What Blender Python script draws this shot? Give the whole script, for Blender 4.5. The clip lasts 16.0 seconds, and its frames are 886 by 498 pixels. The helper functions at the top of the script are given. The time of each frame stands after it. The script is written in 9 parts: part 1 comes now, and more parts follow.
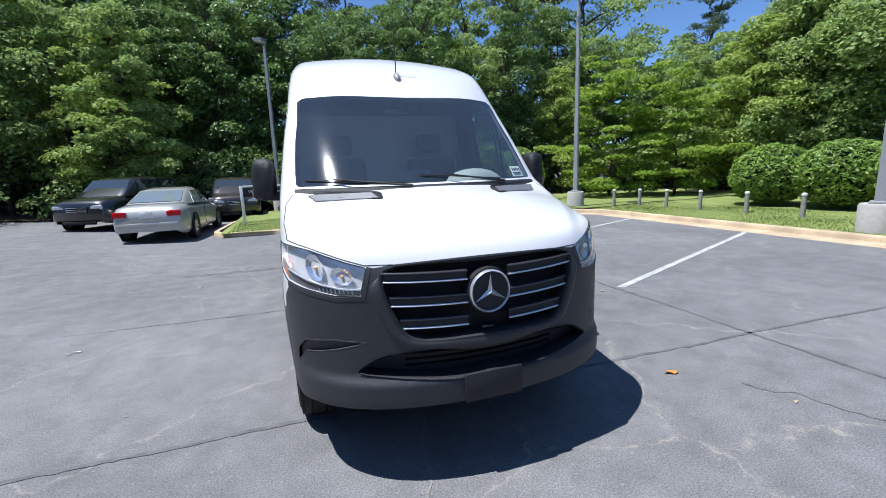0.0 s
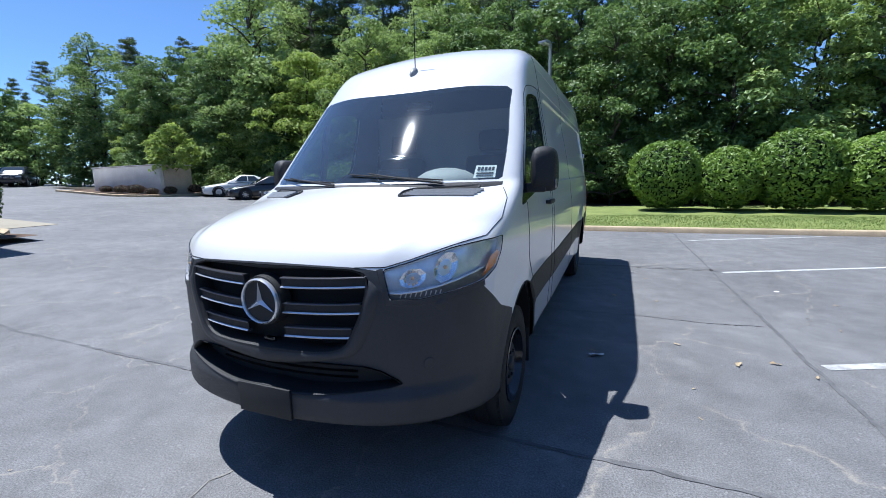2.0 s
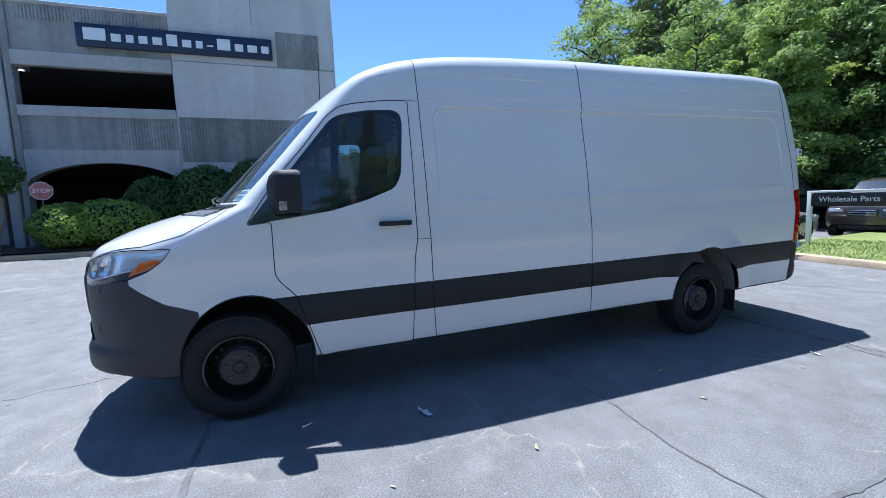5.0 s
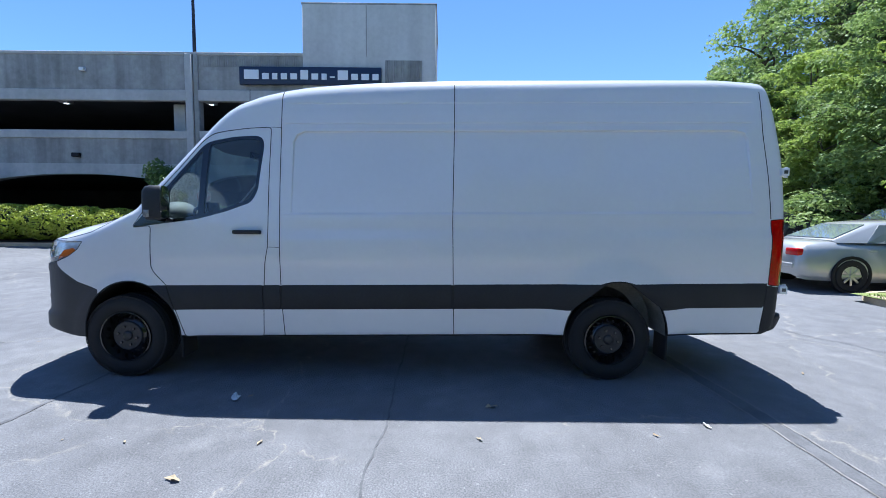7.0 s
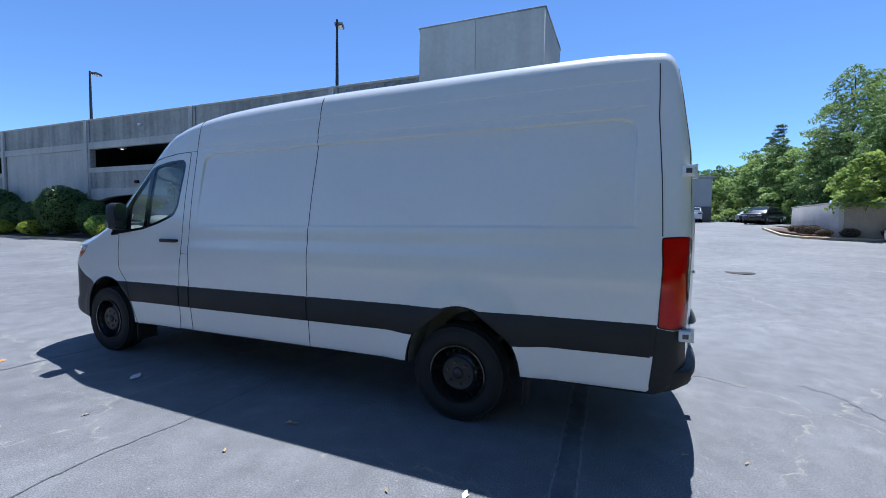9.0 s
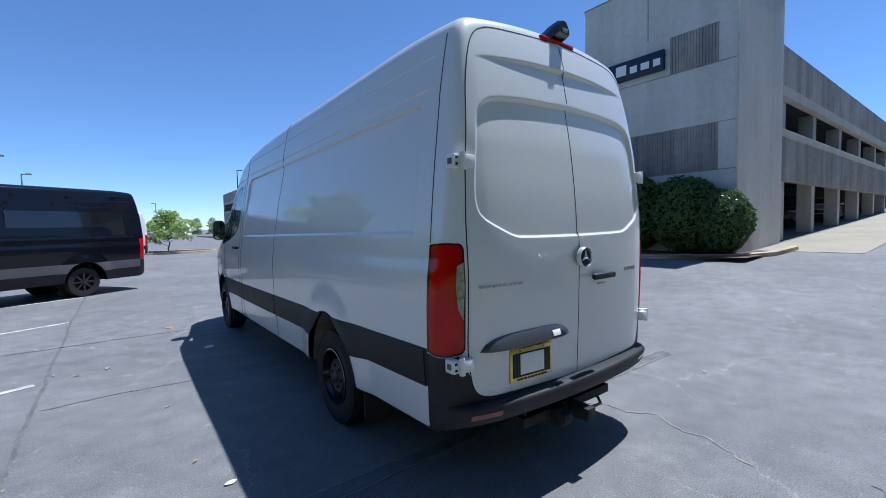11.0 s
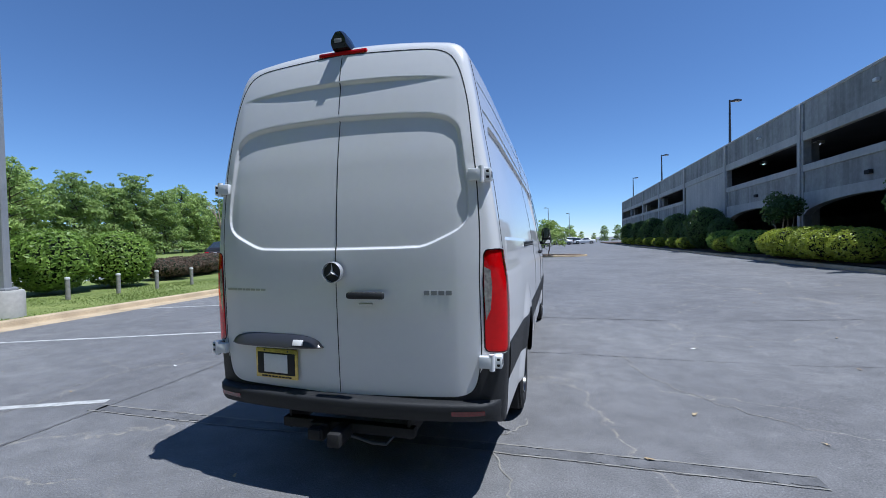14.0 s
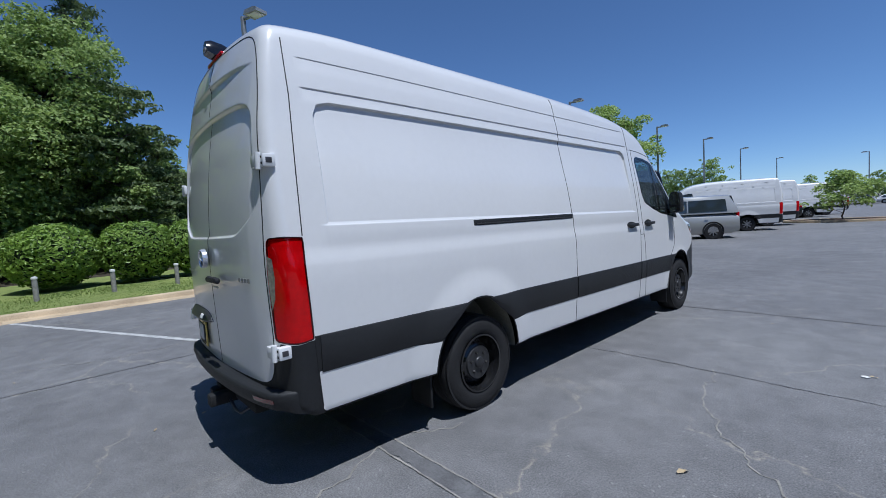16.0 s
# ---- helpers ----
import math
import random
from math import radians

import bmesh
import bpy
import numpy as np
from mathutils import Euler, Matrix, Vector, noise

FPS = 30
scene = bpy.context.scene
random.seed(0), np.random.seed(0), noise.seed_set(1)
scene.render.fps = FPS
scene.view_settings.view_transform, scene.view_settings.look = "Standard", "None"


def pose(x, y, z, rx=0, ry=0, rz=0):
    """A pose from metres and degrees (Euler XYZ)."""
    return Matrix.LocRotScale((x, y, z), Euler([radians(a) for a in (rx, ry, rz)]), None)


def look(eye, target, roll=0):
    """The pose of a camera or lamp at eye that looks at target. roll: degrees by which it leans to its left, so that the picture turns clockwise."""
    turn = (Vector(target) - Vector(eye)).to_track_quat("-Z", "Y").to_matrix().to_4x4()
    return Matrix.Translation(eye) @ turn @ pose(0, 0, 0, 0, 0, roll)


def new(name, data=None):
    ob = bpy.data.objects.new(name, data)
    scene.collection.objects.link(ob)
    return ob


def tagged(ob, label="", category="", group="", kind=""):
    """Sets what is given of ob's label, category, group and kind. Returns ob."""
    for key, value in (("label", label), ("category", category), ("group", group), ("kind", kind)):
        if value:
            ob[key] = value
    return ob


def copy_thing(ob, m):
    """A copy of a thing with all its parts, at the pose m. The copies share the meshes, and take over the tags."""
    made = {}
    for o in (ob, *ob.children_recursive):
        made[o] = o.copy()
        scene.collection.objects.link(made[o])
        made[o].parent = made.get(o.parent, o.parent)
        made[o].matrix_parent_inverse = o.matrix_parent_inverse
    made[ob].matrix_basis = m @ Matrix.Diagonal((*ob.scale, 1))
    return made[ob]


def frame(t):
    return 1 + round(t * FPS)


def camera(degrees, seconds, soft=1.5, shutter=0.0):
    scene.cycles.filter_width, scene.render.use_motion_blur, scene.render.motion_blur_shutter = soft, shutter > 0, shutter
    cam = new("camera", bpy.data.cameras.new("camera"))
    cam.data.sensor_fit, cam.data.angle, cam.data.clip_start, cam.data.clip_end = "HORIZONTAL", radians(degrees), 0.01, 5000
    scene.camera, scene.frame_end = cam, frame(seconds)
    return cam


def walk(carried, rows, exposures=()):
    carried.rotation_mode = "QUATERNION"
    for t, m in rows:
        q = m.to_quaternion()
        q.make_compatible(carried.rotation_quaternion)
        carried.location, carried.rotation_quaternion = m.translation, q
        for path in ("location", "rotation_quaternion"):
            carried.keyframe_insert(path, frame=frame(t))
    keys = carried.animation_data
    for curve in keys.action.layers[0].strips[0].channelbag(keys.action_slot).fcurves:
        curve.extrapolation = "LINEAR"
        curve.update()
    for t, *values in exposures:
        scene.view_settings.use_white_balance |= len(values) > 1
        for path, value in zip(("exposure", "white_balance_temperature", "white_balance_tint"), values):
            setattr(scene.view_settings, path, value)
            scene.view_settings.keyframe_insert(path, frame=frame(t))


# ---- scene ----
cam = camera(92.4, 16.0, 0.8)
PATH = [
    (0, (-0.86, -2.882, 1.555), (-0.234, -1.015, 1.207), -2.2),
    (0.5, (-0.281, -2.919, 1.522), (0.017, -0.974, 1.162), -1.8),
    (1, (0.358, -2.878, 1.481), (0.296, -0.91, 1.128), -1.9),
    (1.5, (0.933, -2.741, 1.495), (0.515, -0.814, 1.157), -1.7),
    (2, (1.512, -2.464, 1.504), (0.76, -0.638, 1.187), -1.5),
    (2.5, (2.073, -2.181, 1.512), (1.028, -0.502, 1.214), -1.5),
    (2.7, (2.273, -2.015, 1.508), (1.111, -0.427, 1.145), -0.2),
    (3, (2.558, -1.728, 1.496), (1.27, -0.225, 1.208), -1.5),
    (3.5, (3.059, -1.294, 1.472), (1.564, 0.005, 1.198), -2.1),
    (4, (3.428, -0.766, 1.445), (1.766, 0.316, 1.194), -2.3),
    (4.2, (3.564, -0.527, 1.472), (1.846, 0.466, 1.229), -2.4),
    (6.3, (4.617, 1.884, 1.438), (2.64, 2.138, 1.265), -0.2),
    (6.5, (4.641, 2.152, 1.443), (2.656, 2.335, 1.282), 0.0),
    (7, (4.686, 2.82, 1.463), (2.691, 2.824, 1.311), 0.5),
    (7.5, (4.607, 3.475, 1.491), (2.62, 3.291, 1.351), 0.6),
    (8, (4.464, 4.157, 1.503), (2.504, 3.781, 1.374), 0.6),
    (8.5, (4.3, 4.807, 1.519), (2.386, 4.24, 1.394), 0.6),
    (9, (3.974, 5.45, 1.525), (2.13, 4.683, 1.408), 0.8),
    (9.5, (3.668, 6.063, 1.549), (1.923, 5.092, 1.438), 0.8),
    (10, (3.193, 6.566, 1.519), (1.588, 5.377, 1.42), 0.2),
    (10.2, (3.01, 6.783, 1.581), (1.473, 5.508, 1.471), -0.1),
    (12.3, (0.839, 8.203, 1.512), (0.338, 6.267, 1.466), -1.6),
    (12.5, (0.595, 8.256, 1.528), (0.216, 6.292, 1.485), -1.4),
    (13, (-0.03, 8.37, 1.516), (-0.101, 6.372, 1.478), -1.1),
    (13.5, (-0.676, 8.301, 1.503), (-0.447, 6.314, 1.462), -0.9),
    (14, (-1.271, 8.199, 1.516), (-0.748, 6.269, 1.477), -1.2),
    (14.5, (-1.795, 7.993, 1.493), (-0.991, 6.162, 1.445), -1.8),
    (15, (-2.327, 7.649, 1.493), (-1.264, 5.956, 1.425), -2.3),
    (15.5, (-2.81, 7.257, 1.52), (-1.521, 5.733, 1.412), -2.9),
    (16, (-3.213, 6.71, 1.5), (-1.737, 5.367, 1.368), -3.5),
]
walk(cam, [(t, look(eye, target, roll)) for t, eye, target, roll in PATH],
     [(0, 0.66, 5700, 10), (2.5, 0.80, 5480, 10), (4, 1.05, 5380, 10), (6.5, 1.10, 5360, 10), (8, 1.03, 5340, 10), (10, 0.56, 5360, 10), (12.5, 0.52, 5460, 10), (14, 0.28, 5420, 10), (16, -0.06, 5420, 10)])
# ---- sky and sun ----
SUN_DIR = Vector((-0.37, 0.022, 1.0)).normalized()   # towards the sun
world = bpy.data.worlds.new("sky")
scene.world = world
world.use_nodes = True
wn = world.node_tree
sky = wn.nodes.new("ShaderNodeTexSky")
sky.sky_type = "NISHITA"
sky.sun_disc = False
sky.sun_elevation = math.asin(SUN_DIR.z)
sky.sun_rotation = math.atan2(SUN_DIR.x, SUN_DIR.y)
sky.air_density = 1.0
sky.dust_density = 0.0
sky.altitude = 2200
sky.ozone_density = 5.5
wn.links.new(sky.outputs[0], wn.nodes["Background"].inputs[0])
wn.nodes["Background"].inputs[1].default_value = 0.100
sun = new("sun", bpy.data.lights.new("sun", "SUN"))
sun.data.energy = 4.75
sun.data.color = (1.0, 0.935, 0.84)
sun.data.angle = radians(0.53)
sun.matrix_world = look(SUN_DIR * 50, (0, 0, 0))


# ---- materials ----
def mat(name, base, rough=0.5, metal=0.0, coat=0.0, var=0.0, scale=4.0, fine=60.0, bump=0.0, bscale=80.0,
        base2=None, emit=0.0, spec=0.5, trans=0.0, sub=0.0, rvar=0.0):
    """A Principled surface with coarse and fine variation, relief and a change from object to object (rvar)."""
    m = bpy.data.materials.new(name)
    m.use_nodes = True
    nt = m.node_tree
    p = nt.nodes["Principled BSDF"]
    p.inputs["Base Color"].default_value = (*base, 1)
    p.inputs["Roughness"].default_value = rough
    p.inputs["Metallic"].default_value = metal
    p.inputs["Coat Weight"].default_value = coat
    p.inputs["Coat Roughness"].default_value = 0.04
    p.inputs["Specular IOR Level"].default_value = spec
    p.inputs["Transmission Weight"].default_value = trans
    if emit:
        p.inputs["Emission Color"].default_value = (*base, 1)
        p.inputs["Emission Strength"].default_value = emit
    N, L = nt.nodes.new, nt.links.new
    if var or bump or rvar:
        tc = N("ShaderNodeTexCoord")
        if var or rvar:
            n1 = N("ShaderNodeTexNoise")
            n1.inputs["Scale"].default_value = scale
            n1.inputs["Detail"].default_value = 6
            n2 = N("ShaderNodeTexNoise")
            n2.inputs["Scale"].default_value = fine
            n2.inputs["Detail"].default_value = 3
            L(tc.outputs["Object"], n1.inputs["Vector"])
            L(tc.outputs["Object"], n2.inputs["Vector"])
            add = N("ShaderNodeMath")
            add.operation = "MULTIPLY_ADD"
            L(n2.outputs["Fac"], add.inputs[0])
            add.inputs[1].default_value = 0.6
            L(n1.outputs["Fac"], add.inputs[2])
            src = add.outputs[0]
            if rvar:
                oi = N("ShaderNodeObjectInfo")
                ad2 = N("ShaderNodeMath")
                ad2.operation = "MULTIPLY_ADD"
                L(oi.outputs["Random"], ad2.inputs[0])
                ad2.inputs[1].default_value = rvar
                L(src, ad2.inputs[2])
                src = ad2.outputs[0]
            ramp = N("ShaderNodeValToRGB")
            ramp.color_ramp.elements[0].position = 0.55
            ramp.color_ramp.elements[1].position = 1.05 if not rvar else 1.05 + rvar
            b2 = base2 or tuple(min(1, c * (1 + var)) for c in base)
            b1 = base if base2 else tuple(c * (1 - var) for c in base)
            ramp.color_ramp.elements[0].color = (*b1, 1)
            ramp.color_ramp.elements[1].color = (*b2, 1)
            L(src, ramp.inputs[0])
            L(ramp.outputs[0], p.inputs["Base Color"])
        if bump:
            n3 = N("ShaderNodeTexNoise")
            n3.inputs["Scale"].default_value = bscale
            n3.inputs["Detail"].default_value = 4
            L(tc.outputs["Object"], n3.inputs["Vector"])
            bp = N("ShaderNodeBump")
            bp.inputs["Strength"].default_value = bump
            bp.inputs["Distance"].default_value = 0.01
            L(n3.outputs["Fac"], bp.inputs["Height"])
            L(bp.outputs["Normal"], p.inputs["Normal"])
    return m


def glass_mat(name, tint, rough=0.02, ior=1.5, haze=0.0):
    """Clear or tinted pane: see-through with a mirror-like gloss that grows towards grazing."""
    m = bpy.data.materials.new(name)
    m.use_nodes = True
    nt = m.node_tree
    nt.nodes.remove(nt.nodes["Principled BSDF"])
    N, L = nt.nodes.new, nt.links.new
    tr, gl, mx, fr = N("ShaderNodeBsdfTransparent"), N("ShaderNodeBsdfGlossy"), N("ShaderNodeMixShader"), N("ShaderNodeLayerWeight")
    tr.inputs[0].default_value = (*tint, 1)
    gl.inputs["Color"].default_value = (1, 1, 1, 1)
    gl.inputs["Roughness"].default_value = rough
    fr.inputs[0].default_value = 0.5
    r0 = ((ior - 1) / (ior + 1)) ** 2
    pw, ma = N("ShaderNodeMath"), N("ShaderNodeMath")
    pw.operation, ma.operation = "POWER", "MULTIPLY_ADD"
    pw.inputs[1].default_value = 4.5
    ma.inputs[1].default_value, ma.inputs[2].default_value = 1 - r0, r0
    L(fr.outputs["Facing"], pw.inputs[0])
    L(pw.outputs[0], ma.inputs[0])
    L(ma.outputs[0], mx.inputs[0])
    L(tr.outputs[0], mx.inputs[1])
    L(gl.outputs[0], mx.inputs[2])
    out = mx.outputs[0]
    # blue-grey diffuse film brightens the pane: sunlit haze put into its colour
    if haze:
        film, on = N("ShaderNodeBsdfDiffuse"), N("ShaderNodeMixShader")
        film.inputs[0].default_value = (0.52, 0.62, 0.68, 1)
        on.inputs[0].default_value = haze
        L(out, on.inputs[1])
        L(film.outputs[0], on.inputs[2])
        out = on.outputs[0]
    L(out, nt.nodes["Material Output"].inputs[0])
    return m


WHITE = mat("white_paint", (0.71, 0.71, 0.71), 0.30, coat=0.8, var=0.02, scale=1.5, fine=20)
BLACKTRIM = mat("black_grained_plastic", (0.020, 0.021, 0.023), 0.55, var=0.15, bump=0.25, bscale=500, spec=0.35)
GLOSSBLACK = mat("gloss_black", (0.008, 0.008, 0.010), 0.12, coat=0.4)
DARK = mat("dark_cavity", (0.006, 0.006, 0.007), 0.8)
GAP = mat("panel_gap_black", (0.010, 0.011, 0.013), 0.7)
RUBBER = mat("tyre_rubber", (0.011, 0.011, 0.012), 0.75, var=0.2, scale=10, bump=0.3, bscale=200)
RIMBLACK = mat("black_steel", (0.010, 0.010, 0.011), 0.24, coat=0.5, var=0.2)
CHROME = mat("chrome", (0.75, 0.76, 0.78), 0.08, metal=1.0)
SILVER = mat("silver_satin", (0.45, 0.46, 0.48), 0.3, metal=1.0)
GREYTRIM = mat("grey_metal_trim", (0.10, 0.10, 0.11), 0.3, metal=0.6)
GLASS = glass_mat("windscreen_glass", (0.72, 0.84, 0.82), 0.035, 2.05, 0.035)
SIDEGLASS = glass_mat("side_glass", (0.36, 0.44, 0.44), 0.01, 1.6, 0.02)
LAMPGLASS = glass_mat("lamp_glass", (0.95, 0.96, 0.97), 0.02, 1.32)
RED = mat("red_lamp_plastic", (0.46, 0.003, 0.008), 0.2, coat=0.3, spec=0.3, var=0.15, scale=9)
REDLENS = glass_mat("red_lamp_glass", (0.92, 0.022, 0.06), 0.02, 1.42)
REDCELL = mat("red_lamp_reflector", (0.53, 0.005, 0.026), 0.3, spec=0.2, var=0.18, scale=5, fine=40, bump=0.5, bscale=22)
DARKRED = mat("dark_red_lamp", (0.16, 0.003, 0.006), 0.1, coat=1.0)
SMOKE = mat("smoked_clear_lamp", (0.26, 0.245, 0.225), 0.15, metal=0.2, coat=0.7, var=0.4, scale=30, bump=0.3, bscale=60)
AMBER = mat("amber_lamp", (0.65, 0.16, 0.02), 0.15, coat=1.0)
INTERIOR = mat("dark_cabin_plastic", (0.12, 0.122, 0.125), 0.7, var=0.15, bump=0.2, bscale=300)
DASH = mat("grey_dash_plastic", (0.30, 0.31, 0.31), 0.6, var=0.12, bump=0.2, bscale=300)
SEATCLOTH = mat("black_seat_cloth", (0.06, 0.06, 0.063), 0.9, var=0.25, fine=200, bump=0.4, bscale=400)
PAPER = mat("white_paper", (0.78, 0.78, 0.76), 0.7, var=0.03)
INK = mat("black_ink", (0.02, 0.02, 0.02), 0.7)
MIRROR = mat("mirror_glass", (0.9, 0.9, 0.9), 0.01, metal=1.0)
GOLD = mat("brass_gold_frame", (0.62, 0.50, 0.16), 0.28, metal=0.8, var=0.15, scale=30)
VENTGREY = mat("vent_grey_plastic", (0.26, 0.265, 0.27), 0.4, var=0.1)
GALV = mat("galvanised_hinge", (0.72, 0.73, 0.74), 0.3, coat=0.3, var=0.05)


# ---- mesh helpers ----
def part(name, bm, material, parent=None, label="", smooth=True, angle=40):
    """Links a bmesh as one mesh object, under a thing or a part."""
    me = bpy.data.meshes.new(name)
    bm.to_mesh(me)
    bm.free()
    if smooth:
        for f in me.polygons:
            f.use_smooth = True
        me.set_sharp_from_angle(angle=radians(angle))
    me.materials.append(material)
    ob = new(name, me)
    if parent is not None:
        ob.parent = parent
    if label:
        ob["label"] = label
    return ob


def thing(name, m, label, category, group="", kind=""):
    e = new(name)
    e.empty_display_size = 0.2
    e.matrix_world = m
    return tagged(e, label, category, group, kind)


def box(bm, c, s, bevel=0.0, m=None, seg=2):
    mm = Matrix.Translation(c) @ Matrix.Diagonal((*s, 1))
    if m is not None:
        mm = m @ mm
    r = bmesh.ops.create_cube(bm, size=1, matrix=mm)
    if bevel:
        es = list({e for v in r["verts"] for e in v.link_edges})
        bmesh.ops.bevel(bm, geom=es, offset=bevel, segments=seg, profile=0.5, affect="EDGES", clamp_overlap=True)
    return bm


def cyl(bm, a, b, r0, r1=None, seg=12, caps=True):
    a, b = Vector(a), Vector(b)
    r1 = r0 if r1 is None else r1
    d = b - a
    mm = Matrix.Translation((a + b) / 2) @ d.to_track_quat("Z", "Y").to_matrix().to_4x4()
    bmesh.ops.create_cone(bm, cap_ends=caps, segments=seg, radius1=r0, radius2=r1, depth=d.length, matrix=mm)
    return bm


def lathe(bm, prof, seg=32, m=None):
    """Turns a profile of (radius, height) round the z axis."""
    rings = []
    for r, h in prof:
        ring = []
        for i in range(seg):
            a = 2 * math.pi * i / seg
            v = Vector((r * math.cos(a), r * math.sin(a), h))
            ring.append(bm.verts.new(m @ v if m is not None else v))
        rings.append(ring)
    for a, b in zip(rings, rings[1:]):
        for i in range(seg):
            j = (i + 1) % seg
            bm.faces.new((a[i], a[j], b[j], b[i]))
    return bm


def tube(bm, pts, r, seg=8, caps=True):
    """A round tube along points; r may be a list."""
    pts = [Vector(p) for p in pts]
    rs = r if isinstance(r, (list, tuple)) else [r] * len(pts)
    rings = []
    up = Vector((0, 0, 1))
    for i, p in enumerate(pts):
        d = (pts[min(i + 1, len(pts) - 1)] - pts[max(i - 1, 0)]).normalized()
        side = d.cross(up)
        if side.length < 0.05:
            side = d.cross(Vector((1, 0, 0)))
        side.normalize()
        nn = side.cross(d)
        rings.append([bm.verts.new(p + rs[i] * (math.cos(2 * math.pi * k / seg) * side + math.sin(2 * math.pi * k / seg) * nn)) for k in range(seg)])
    for a, b in zip(rings, rings[1:]):
        for k in range(seg):
            j = (k + 1) % seg
            bm.faces.new((a[k], a[j], b[j], b[k]))
    if caps:
        bm.faces.new(rings[0][::-1])
        bm.faces.new(rings[-1])
    return bm


def prism(bm, poly, d0, d1, m=None, bevel=0.0):
    """A flat outline (list of x, y) pushed from z = d0 to z = d1."""
    lo = [bm.verts.new((m @ Vector((x, y, d0))) if m is not None else (x, y, d0)) for x, y in poly]
    hi = [bm.verts.new((m @ Vector((x, y, d1))) if m is not None else (x, y, d1)) for x, y in poly]
    n = len(poly)
    fs = [bm.faces.new(lo[::-1]), bm.faces.new(hi)]
    for i in range(n):
        j = (i + 1) % n
        fs.append(bm.faces.new((lo[i], lo[j], hi[j], hi[i])))
    if bevel:
        es = list({e for v in hi for e in v.link_edges if e.other_vert(v) in hi})
        bmesh.ops.bevel(bm, geom=es, offset=bevel, segments=2, profile=0.5, affect="EDGES")
    return bm


def spline(xs, ys):
    """A smooth curve through points, as a function on arrays."""
    xs, ys = np.array(xs, float), np.array(ys, float)
    d = np.diff(ys) / np.diff(xs)
    s = np.zeros(len(xs))
    s[1:-1] = np.where(d[1:] * d[:-1] > 0, 2 * d[1:] * d[:-1] / np.where(d[1:] + d[:-1] == 0, 1, d[1:] + d[:-1]), 0)
    s[0], s[-1] = d[0], d[-1]

    def f(v):
        v = np.clip(np.asarray(v, float), xs[0], xs[-1])
        i = np.clip(np.searchsorted(xs, v) - 1, 0, len(xs) - 2)
        h = xs[i + 1] - xs[i]
        t = (v - xs[i]) / h
        return ((2 * t**3 - 3 * t**2 + 1) * ys[i] + (t**3 - 2 * t**2 + t) * h * s[i]
                + (-2 * t**3 + 3 * t**2) * ys[i + 1] + (t**3 - t**2) * h * s[i + 1])
    return f


def smax(a, b, k):
    h = np.clip(0.5 + 0.5 * (a - b) / k, 0, 1)
    return b + (a - b) * h + k * h * (1 - h)


def step(v, a, b):
    t = np.clip((v - a) / (b - a), 0, 1)
    return t * t * (3 - 2 * t)


def in_poly(px, py, poly):
    """Which points lie inside a closed outline."""
    r = np.zeros(len(px), bool)
    n = len(poly)
    for i in range(n):
        (x0, y0), (x1, y1) = poly[i], poly[(i + 1) % n]
        if y0 == y1:
            continue
        c = (y0 > py) != (y1 > py)
        r ^= c & (px < (x1 - x0) * (py - y0) / (y1 - y0) + x0)
    return r
# ---- ground ----
GROUND_X = spline([-420, -120, -80, -50, -30, -12, -6, -3, 3], [3.0, 2.75, 2.55, 2.05, 1.17, 0.36, 0.10, 0.0, 0.0])


def gz(x, y=0.0):
    return float(GROUND_X(x))


